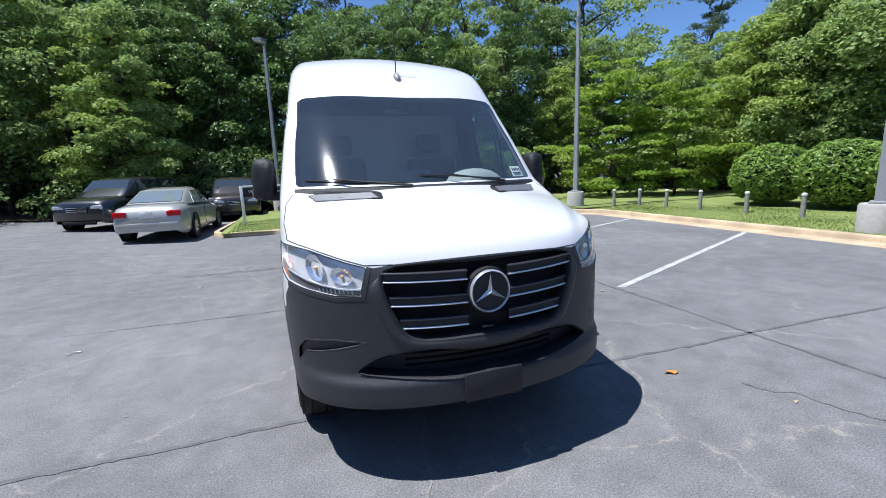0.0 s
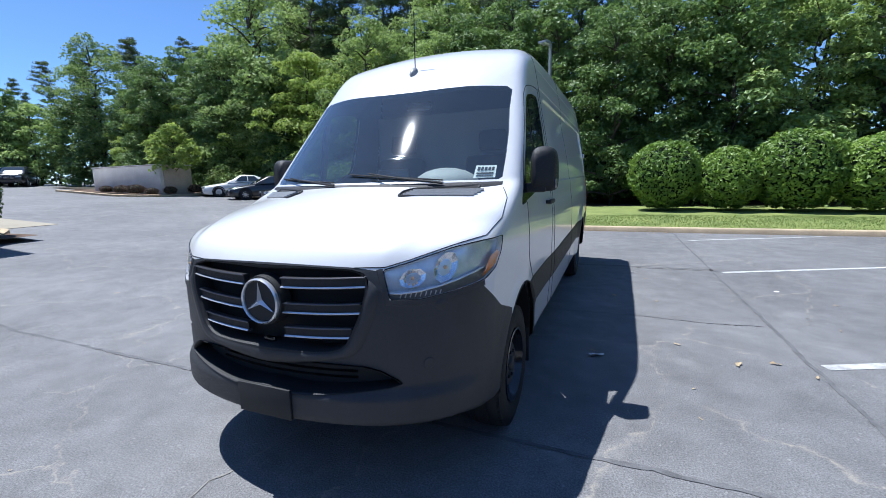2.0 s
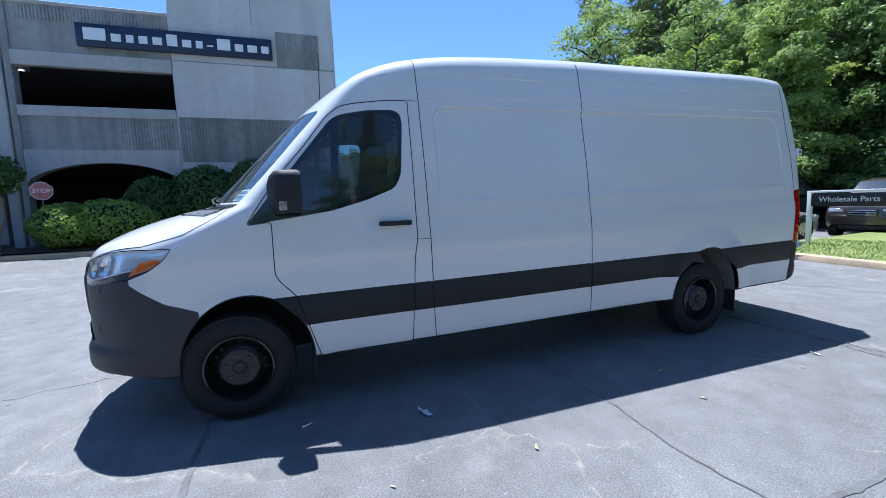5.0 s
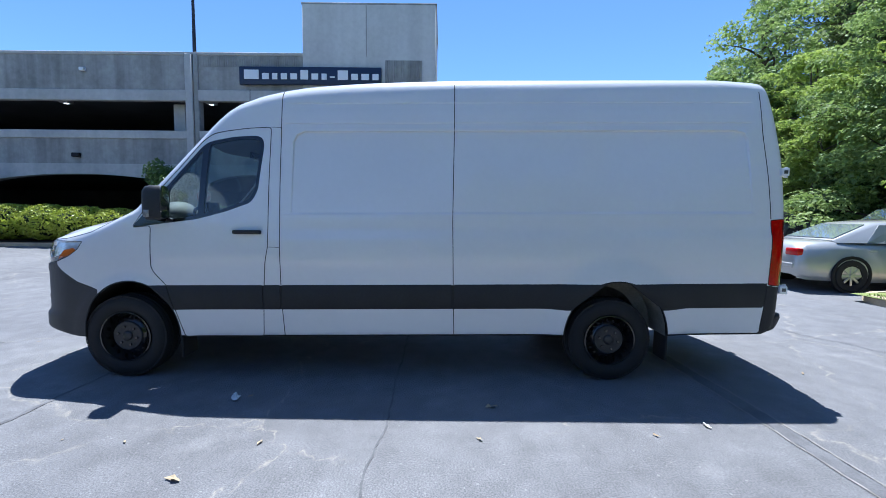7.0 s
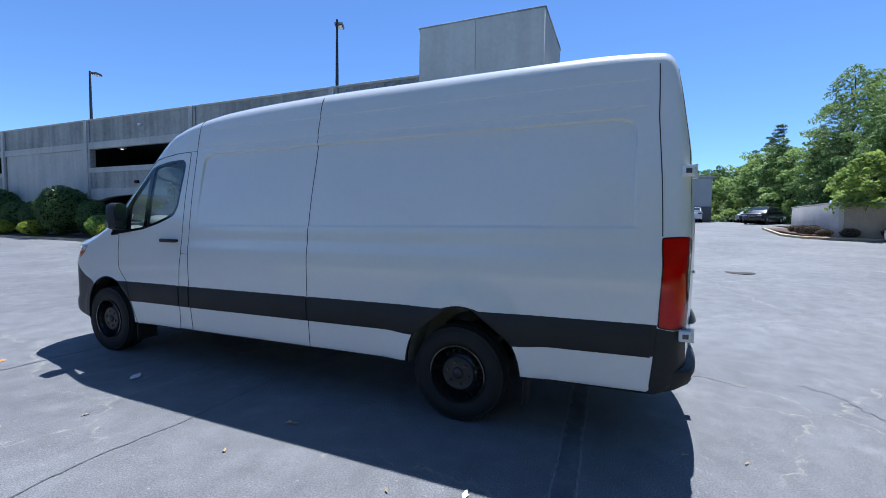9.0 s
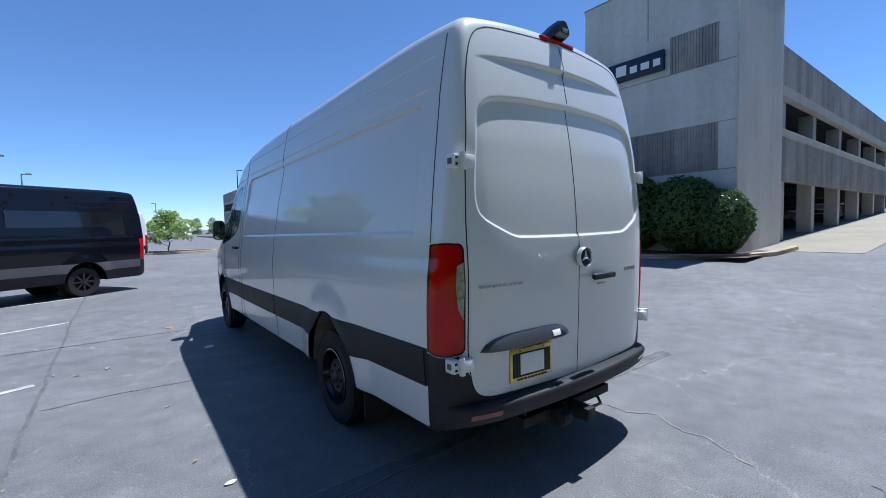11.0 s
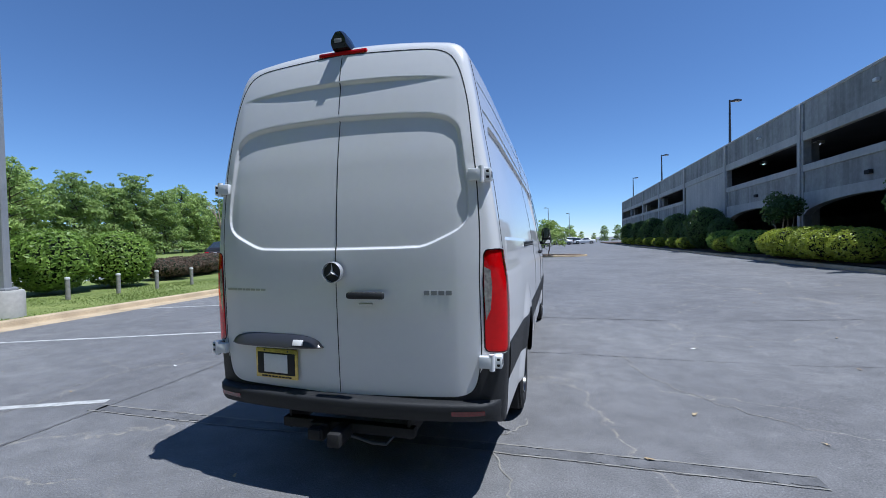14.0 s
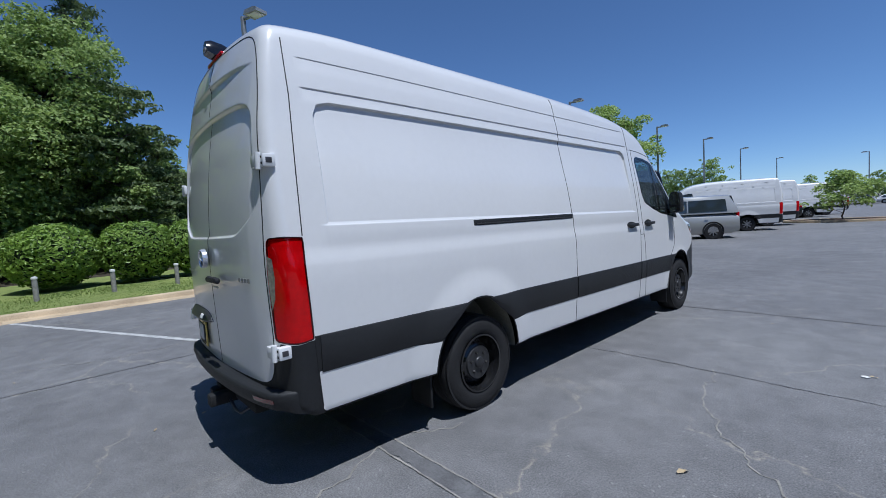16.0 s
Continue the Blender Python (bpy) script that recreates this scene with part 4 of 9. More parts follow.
def side_panel(sx, parent):
    """The long side wall: a fine net whose rows run along its creases and its pressed panel."""
    ys = rows_at(FLANK[0], FLANK[1], 0.035, [(1.485, 1.525, 0.003), (1.53, 1.60, 0.008), (5.40, 5.50, 0.008), (5.505, 5.555, 0.003)])
    zs = rows_at(FLANK[2], FLANK[3], 0.025, [(1.44, 1.475, 0.003), (2.10, 2.165, 0.006), (2.17, 2.197, 0.003), (2.246, 2.266, 0.002), (2.428, 2.448, 0.002)])
    Y, Z = np.meshgrid(ys, zs)
    Y, Z = Y.ravel(), Z.ravel()
    z = Z + RAKE * Y
    lo, hi = np.full(Y.shape, 0.3), np.full(Y.shape, 1.2)
    for _ in range(24):
        mid = (lo + hi) / 2
        far = body_f(mid, Y, z) > 0
        hi, lo = np.where(far, mid, hi), np.where(far, lo, mid)
    P = np.stack([lo, Y, z], -1)
    e = 0.002
    g = np.stack([body_f(P[:, 0] + e * (i == 0), P[:, 1] + e * (i == 1), P[:, 2] + e * (i == 2)) - body_f(P[:, 0] - e * (i == 0), P[:, 1] - e * (i == 1), P[:, 2] - e * (i == 2)) for i in range(3)], -1)
    g /= np.linalg.norm(g, axis=1)[:, None] + 1e-9
    n, m_ = len(ys), len(zs)
    a = (np.arange(m_ - 1)[:, None] * n + np.arange(n - 1)[None]).ravel()
    F = np.stack([a, a + 1, a + n + 1, a + n], -1)
    if sx < 0:
        F = F[:, ::-1]
    me = bpy.data.meshes.new("side_panel")
    me.from_pydata((P * (sx, 1, 1)).tolist(), [], F.tolist())
    for f in me.polygons:
        f.use_smooth = True
    me.normals_split_custom_set_from_vertices((g * (sx, 1, 1)).tolist())
    me.materials.append(WHITE)
    ob = new("side_panel", me)
    ob.parent = parent
    return ob


def on_skin(p, off=0.0):
    t, ph = to_dom(p)
    q, n = from_dom(np.array([t]), np.array([ph]))
    q, n = q[0] + n[0] * off, n[0]
    s = -1 if p[0] < 0 else 1
    return Vector((q[0] * s, q[1], q[2])), Vector((n[0] * s, n[1], n[2]))


def seam(name, pts, parent, width=0.007, material=None, close=False, lift=0.0015, gap=0.02):
    """A thin dark strip along a line on the skin."""
    ps = dense(pts, close, gap)
    if close:
        ps.append(ps[0])
    sgn = -1 if min(p[0] for p in ps) < -1e-3 else 1
    d = np.array([to_dom(p) for p in ps])
    q, n = from_dom(d[:, 0], d[:, 1])
    q, n = q * (sgn, 1, 1), n * (sgn, 1, 1)
    bm = bmesh.new()
    rows = []
    for i in range(len(q)):
        tan = Vector(q[min(i + 1, len(q) - 1)] - q[max(i - 1, 0)])
        if tan.length < 1e-6:
            continue
        nn = Vector(n[i])
        s = tan.normalized().cross(nn) * (width / 2)
        p = Vector(q[i])
        rows.append([bm.verts.new(p + s - nn * 0.002), bm.verts.new(p + s * 0.6 + nn * lift), bm.verts.new(p - s * 0.6 + nn * lift), bm.verts.new(p - s - nn * 0.002)])
    for a, b in zip(rows, rows[1:]):
        for k in range(3):
            bm.faces.new((a[k], a[k + 1], b[k + 1], b[k]))
    return part(name, bm, material or GAP, parent, smooth=False)


def flip(pts):
    return [Vector((-p[0], p[1], p[2])) for p in pts]


skin_part("body_shell", "body_shell", WHITE, VAN, both=True)
skin_part("underbody", "underbody", DARK, VAN, both=True)
skin_part("bonnet", "bonnet", WHITE, VAN, both=True)
skin_part("windscreen", "windscreen", GLASS, VAN, both=True, label="dark reflective windscreen").visible_shadow = False
# greyer copy of the black plastic, the front's sky sheen put into it
BUMPERGREY = mat("greyer_bumper_plastic", (0.030, 0.032, 0.036), 0.5, var=0.15, bump=0.25, bscale=500, spec=0.5)
FBUMP = skin_part("front_bumper", "front_bumper", BUMPERGREY, VAN, both=True, label="grained black plastic front bumper")
RBUMP = skin_part("rear_bumper", "rear_bumper", BLACKTRIM, VAN, both=True, label="grained black plastic rear bumper")
DOORS = {}
for s, who in ((1, "left"), (-1, "right")):
    dr = skin_part("front_door", "front_door", WHITE, VAN, s)
    DOORS[s] = dr
    skin_part("window_surround", "window_surround", GLOSSBLACK, dr, s)
    for key in ("pane_main", "pane_small"):
        skin_part("window_pane", key, SIDEGLASS, dr, s, inset=0.004, label="clear side window glass").visible_shadow = False
    skin_part("side_moulding", "side_moulding", BLACKTRIM, VAN, s, label="black plastic side strip")
    side_panel(s, VAN)
    rd = rear_door(s, VAN)
    DOORS[2 * s] = rd
    sd_side = side(FRONT_DOOR)
    fl = (lambda q: q) if s > 0 else flip
    seam("panel_gap", fl(rounded(sd_side, 0.03)), dr, 0.0085, close=True, lift=0.002)
    seam("panel_gap", fl(on_side([(1.375, 2.60), (1.39, 2.22), (1.405, 1.16), (1.415, 0.66), (1.43, 0.385)])), VAN, 0.0085, lift=0.002)
    seam("panel_gap", fl(side([(1.30, 2.225), (1.39, 2.222)])), VAN, 0.005)
    seam("panel_gap", fl(on_side([(2.92, 2.62), (2.92, 2.2), (2.91, 1.40), (2.92, 0.8), (2.93, 0.385)])), VAN, 0.0085, lift=0.002)
    seam("panel_gap", fl(on_side([(5.655, 2.54), (5.66, 2.2), (5.685, 1.8), (5.70, 1.40)])), VAN, 0.0085, lift=0.002)
    seam("panel_gap", fl(on_side([(5.687, 0.81), (5.674, 0.62), (5.657, 0.42)])), VAN, 0.0085, lift=0.002)
    seam("panel_gap", fl(side([(1.30, 1.17), (1.40, 1.166)])), VAN, 0.005)
    seam("panel_gap", fl(HOOD[1:9]), VAN, 0.006)
    seam("door_gap", fl([q + Vector((0.004, 0, 0)) for q in REARDOOR]), rd, 0.009)
seam("door_gap", [q for q in on_rear([(0.0005, z) for z in np.linspace(2.59, 0.555, 80)])], VAN, 0.007)

# wheel arches: closed dark liners in front, one grey tunnel from side to side over the rear axle
# olive grey set paler, with light off the ground put into the colour
LINER = mat("olive_arch_liner", (0.20, 0.195, 0.165), 0.85, var=0.3, scale=6, bump=0.3, bscale=60)


def arch_liner(arch, xs, material, capped):
    bm = bmesh.new()
    cy = (arch[0][0] + arch[-1][0]) / 2
    rings = [[bm.verts.new((x, cy + (y - cy) * k, (0.36 if z < 0.3 else 0.36 + (z - 0.36) * k) + RAKE * y)) for y, z in arch] for x, k in xs]
    for a, b in zip(rings, rings[1:]):
        for i in range(len(a) - 1):
            bm.faces.new((a[i], a[i + 1], b[i + 1], b[i]))
    if capped:
        bm.faces.new(rings[-1])
    part("wheel_arch_liner", bm, material, VAN)


for s in (1, -1):
    arch_liner(ARCH_F, [(s * 0.96, 1.0), (s * 0.70, 1.02), (s * 0.56, 1.0)], DARK, True)
    for arch in (ARCH_F, ARCH_R):
        seam("arch_lip", (lambda q: q if s > 0 else flip(q))(side(arch[1:-1])), VAN, 0.012, GAP, lift=0.003)
arch_liner(ARCH_R, [(0.962, 1.0), (0.66, 1.0), (0.62, 0.78), (-0.62, 0.78), (-0.66, 1.0), (-0.962, 1.0)], LINER, False)

# mud flaps
for s in (1, -1):
    for y in (0.50, 4.84):
        bm = box(bmesh.new(), (s * 0.84, y, 0.31), (0.22, 0.02, 0.26), 0.008)
        part("mud_flap", bm, RUBBER, VAN)


# ---- wheels ----
def rim_disc(bm, r_in, r_out, holes, hole_r, rr, h, m):
    """A dished disc with a ring of round holes."""
    from mathutils.geometry import delaunay_2d_cdt
    vs, es = [], []

    def ring(cx, cy, r, n, sy=1.0, a0=0.0):
        b = len(vs)
        for i in range(n):
            a = 2 * math.pi * i / n
            u, v = r * math.cos(a), r * sy * math.sin(a)
            vs.append(Vector((cx + u * math.cos(a0) - v * math.sin(a0), cy + u * math.sin(a0) + v * math.cos(a0))))
            es.append((b + i, b + (i + 1) % n))
    ring(0, 0, r_out, 48)
    ring(0, 0, r_in, 24)
    for k in range(holes):
        a = 2 * math.pi * k / holes
        ring(rr * math.cos(a), rr * math.sin(a), hole_r, 8, 1.25, a)
    V, _, F, _, _, _ = delaunay_2d_cdt(vs, es, [], 0, 1e-5)
    pv = []
    for v in V:
        r = v.length
        z = h + 0.030 * math.cos((r - r_in) / (r_out - r_in) * math.pi)
        pv.append(bm.verts.new(m @ Vector((v.x, v.y, z))))
    for f in F:
        c = (V[f[0]] + V[f[1]] + V[f[2]]) / 3
        if c.length < r_in * 0.98:
            continue
        if any((c - Vector((rr * math.cos(2 * math.pi * k / holes), rr * math.sin(2 * math.pi * k / holes)))).length < hole_r * 0.95 for k in range(holes)):
            continue
        bm.faces.new([pv[i] for i in f])


HUBGREY = mat("satin_hub_grey", (0.034, 0.035, 0.038), 0.42, metal=0.3, var=0.2, scale=20)


def wheel(parent, x, y, z, side_sign, R=0.374, rim=0.222):
    m = Matrix.Translation((x, y, z)) @ Matrix.Rotation(radians(90) * side_sign, 4, "Y")
    w = 0.235
    t = lathe(bmesh.new(), [(rim - 0.005, -w / 2 + 0.02), (rim + 0.02, -w / 2), (R - 0.06, -w / 2 - 0.006), (R - 0.02, -w / 2 + 0.015), (R - 0.003, -w / 2 + 0.04),
                            (R, -0.05), (R - 0.008, -0.047), (R - 0.008, -0.035), (R, -0.032), (R, 0.032), (R - 0.008, 0.035), (R - 0.008, 0.047), (R, 0.05),
                            (R - 0.003, w / 2 - 0.04), (R - 0.02, w / 2 - 0.015), (R - 0.06, w / 2 + 0.006), (rim + 0.05, w / 2 + 0.004), (rim + 0.02, w / 2), (rim - 0.005, w / 2 - 0.02)], 56, m)
    wh = part("wheel", t, RUBBER, parent, "black tyre on a black steel wheel")
    # tread blocks on the shoulder
    bm = bmesh.new()
    for k in range(72):
        a = 2 * math.pi * k / 72
        for h in (-w / 2 + 0.028, w / 2 - 0.028):
            mm = m @ Matrix.Rotation(a, 4, "Z") @ Matrix.Translation((R - 0.0150, 0, h))
            box(bm, (-0.004, 0, 0), (0.016, 0.027, 0.040), 0, mm)
    part("tread", bm, RUBBER, wh, smooth=False)["kind"] = "stuff"
    bm = lathe(bmesh.new(), [(rim + 0.002, w / 2 - 0.012), (rim + 0.004, w / 2 + 0.002), (rim - 0.008, w / 2 + 0.004), (rim - 0.014, w / 2 - 0.03), (rim - 0.03, w / 2 - 0.06), (rim - 0.035, -w / 2)], 48, m)
    part("rim", bm, RIMBLACK, wh, "gloss black steel rim")
    bm = bmesh.new()
    rim_disc(bm, 0.128, rim - 0.022, 18, 0.0115, 0.166, 0.050, m)
    part("wheel_disc", bm, RIMBLACK, wh)
    bm = lathe(bmesh.new(), [(0.0, 0.106), (0.036, 0.106), (0.043, 0.101), (0.046, 0.090), (0.112, 0.086), (0.124, 0.090), (0.131, 0.084), (0.134, 0.070)], 40, m)
    part("hub_flange", bm, HUBGREY, wh, "satin dark grey hub")
    for k in range(6):
        a = 2 * math.pi * k / 6 + 0.3
        p = Vector((0.084 * math.cos(a), 0.084 * math.sin(a), 0.080))
        part("wheel_nut", cyl(bmesh.new(), m @ p, m @ (p + Vector((0, 0, 0.020))), 0.013, 0.010, 6), RIMBLACK, wh, smooth=False)
    bm = lathe(bmesh.new(), [(0.19, -0.02), (0.0, -0.02)], 24, m)
    part("brake_disc", bm, GREYTRIM, wh)
    return wh


for s in (1, -1):
    for y in (0.0, 4.325):
        wheel(VAN, s * 0.842, y, 0.371, s)

# ---- grille, badge, lower intake, number plate holder ----
bm = bmesh.new()


def front_y(x, z=0.9):
    return -1.022 + 0.25 * x * x + 0.27 * x**6 + 0.03 * float(step(z, 1.0, 1.2))


def sheet(bm, outline, inset, n=14):
    """A curved sheet behind the nose that closes an opening."""
    zs = [p[2] for p in outline]
    z0, z1 = min(zs) - 0.03, max(zs) + 0.03
    xm = max(p[0] for p in outline) + 0.03
    g = [[bm.verts.new((x, front_y(x) + inset, z)) for x in np.linspace(-xm, xm, n)] for z in (z0, z1)]
    for i in range(n - 1):
        bm.faces.new((g[0][i], g[0][i + 1], g[1][i + 1], g[1][i]))


sheet(bm, GRILLE, 0.09)
GRL = part("grille", bm, DARK, VAN, "black grille with three chrome-edged bars")
bm = bmesh.new()
sheet(bm, INTAKE, 0.085)
part("intake_back", bm, BLACKTRIM, FBUMP)


def rim_wall(outline, depth, name, parent, material):
    """Walls of an opening in the nose, going inward, with a soft lip."""
    bm = bmesh.new()
    full = [Vector(p) for p in outline] + [Vector((-p[0], p[1], p[2])) for p in reversed(outline)]
    ds = [on_skin(p)[0] for p in dense(full, True, 0.03)]
    rows = []
    for off, pull in ((0.010, 0.0), (0.008, 0.012), (-0.004, 0.02), (-depth, 0.025)):
        c = sum(ds, Vector()) / len(ds)
        row = []
        for p in ds:
            r = Vector((c.x - p.x, 0, c.z - p.z)).normalized()
            row.append(bm.verts.new(p + Vector((0, -off, 0)) + r * pull))
        rows.append(row)
    n = len(ds)
    for a, b in zip(rows, rows[1:]):
        for i in range(n):
            bm.faces.new((a[i], a[(i + 1) % n], b[(i + 1) % n], b[i]))
    part(name, bm, material, parent)


rim_wall(GRILLE, 0.10, "grille_frame", GRL, BLACKTRIM)


def grille_surround():
    """A broad raised band round the sides and foot of the grille."""
    bm = bmesh.new()
    full = [Vector(p) for p in GRILLE] + [Vector((-p[0], p[1], p[2])) for p in reversed(GRILLE[1:-1])]
    ps = [p for p in dense(full, True, 0.025) if p.z < 1.10]
    k0 = max(range(len(ps)), key=lambda i: (ps[i] - ps[i - 1]).length)
    ps = ps[k0:] + ps[:k0]
    rows = []
    for p in ps:
        d = Vector((-p.x, 0, 0.94 - p.z)).normalized()
        w = 1 - float(step(np.array(p.z), 1.03, 1.10))
        rows.append([bm.verts.new(on_skin(p - d * out * w)[0] + Vector((0, -off * w - 0.001, 0))) for out, off in ((0.062, -0.004), (0.052, 0.010), (0.030, 0.013), (0.006, 0.012), (-0.004, 0.006))])
    for a, b in zip(rows, rows[1:]):
        for k in range(4):
            bm.faces.new((a[k], a[k + 1], b[k + 1], b[k]))
    bmesh.ops.recalc_face_normals(bm, faces=bm.faces)
    return part("grille_surround", bm, BUMPERGREY, FBUMP, angle=60)


grille_surround()
rim_wall(INTAKE, 0.14, "intake_frame", FBUMP, BLACKTRIM)


def bar(bm, x0, x1, z0, dz, h, d, tip=0.03):
    """A curved cross bar of the grille from x0 to x1."""
    rows = []
    for x in np.linspace(x0, x1, 18):
        y = front_y(x) + d
        z = z0 + dz * (x / 0.5) ** 2
        rows.append([bm.verts.new((x, y + 0.03, z + h / 2)), bm.verts.new((x, y + 0.006, z + h / 2)), bm.verts.new((x, y, z + h / 2 - 0.006)),
                     bm.verts.new((x, y, z - h / 2 + 0.006)), bm.verts.new((x, y + 0.006, z - h / 2)), bm.verts.new((x, y + 0.03, z - h / 2))])
    for a, b in zip(rows, rows[1:]):
        for k in range(6):
            bm.faces.new((a[k], a[(k + 1) % 6], b[(k + 1) % 6], b[k]))
    bm.faces.new(rows[0])
    bm.faces.new(rows[-1][::-1])


LAMPCHROME = mat("faceted_lamp_chrome", (0.86, 0.87, 0.89), 0.12, metal=0.85)
BADGECHROME = mat("badge_chrome", (0.74, 0.75, 0.77), 0.22, metal=0.65)
for z0, xw in ((1.066, 0.520), (0.948, 0.490), (0.836, 0.445)):
    for a, b in ((-xw, -0.112), (0.112, xw)):
        bm = bmesh.new()
        bar(bm, a, b, z0, 0.012, 0.044, 0.016)
        gb = part("grille_bar", bm, BLACKTRIM, GRL)
        bm = bmesh.new()
        bar(bm, a, b, z0 - 0.020, 0.012, 0.010, 0.004)
        part("chrome_edge", bm, BADGECHROME, gb, "satin chrome edge")
        bm = bmesh.new()
        bar(bm, a, b, z0 + 0.022, 0.012, 0.008, 0.006)
        part("chrome_edge", bm, GREYTRIM, gb)



def badge(parent, m, r, back):
    """Round emblem: dark disc, chrome ring and three tapered spokes."""
    bm = lathe(bmesh.new(), [(0, 0.006), (r * 0.86, 0.006), (r * 0.9, 0.0)], 40, m)
    bd = part("badge", bm, back, parent, "round chrome emblem")
    bm = lathe(bmesh.new(), [(r * 0.89, 0.004), (r * 0.90, 0.014), (r * 0.945, 0.019), (r, 0.012), (r, -0.012)], 48, m)
    part("badge_ring", bm, BADGECHROME, bd)
    bm = bmesh.new()
    for k in range(3):
        a = radians(90 + 120 * k)
        d, n = Vector((math.cos(a), math.sin(a), 0)), Vector((-math.sin(a), math.cos(a), 0))
        tip = bm.verts.new(m @ (d * r * 0.88 + Vector((0, 0, 0.012))))
        c = bm.verts.new(m @ Vector((0, 0, 0.026)))
        u = (d * 0.5 + n * 0.866) * r * 0.15
        v = (d * 0.5 - n * 0.866) * r * 0.15
        p, q = bm.verts.new(m @ (u + Vector((0, 0, 0.008)))), bm.verts.new(m @ (v + Vector((0, 0, 0.008))))
        bm.faces.new((c, p, tip))
        bm.faces.new((c, tip, q))
    part("badge_spokes", bm, BADGECHROME, bd, smooth=False)
    return bd


part("badge_mount", cyl(bmesh.new(), (0, -0.96, 0.977), (0, -1.020, 0.977), 0.122, 0.116, 40), BLACKTRIM, GRL)
badge(GRL, Matrix.Translation((0, -1.022, 0.977)) @ Matrix.Rotation(radians(90), 4, "X"), 0.108, INK)
for s in (1, -1):
    bm = bmesh.new()
    tube(bm, [on_skin((s * p[0], p[1], p[2]), 0.003)[0] for p in dense([(0.524, -0.945, 1.02), (0.496, -0.955, 0.93), (0.456, -0.965, 0.84), (0.428, -0.97, 0.797), (0.39, -0.978, 0.773)], False, 0.03)], 0.0035, 6)
    part("grille_trim", bm, SILVER, GRL, "thin silver edge")
part("grille_sensor", box(bmesh.new(), (0.0, -0.985, 0.782), (0.07, 0.02, 0.024), 0.008), GLOSSBLACK, GRL)
bm = box(bmesh.new(), (0.0, -1.055, 0.502), (0.315, 0.018, 0.150), 0.006)
part("number_plate_holder", bm, BLACKTRIM, FBUMP, "blank black number plate holder")
for z in (0.665, 0.635, 0.605):
    bm = bmesh.new()
    bar(bm, -0.42, 0.42, z, 0.004, 0.012, 0.075)
    part("intake_bar", bm, GLOSSBLACK, FBUMP)
# hooked slots in the bumper corners
for s in (1, -1):
    skin_part("bumper_slot", "pocket", BUMPERGREY, FBUMP, s, inset=0.014 if s < 0 else 0.0)
    fl = (lambda q: q) if s > 0 else flip
    if s > 0:
        continue
    seam("slot_edge", fl(rounded([Vector(p) for p in POCKET], 0.012)), FBUMP, 0.010, BUMPERGREY, True, lift=0.001)

for c, r in (((0.76, -0.83, 0.70), 0.028), ((0.80, -0.78, 0.965), 0.030)):
    p, n = on_skin(c)
    bm = lathe(bmesh.new(), [(0.0, 0.004), (r * 0.85, 0.003), (r, -0.001)], 20, Matrix.Translation(p) @ n.to_track_quat("Z", "Y").to_matrix().to_4x4())
    part("bumper_cover", bm, BUMPERGREY, FBUMP)
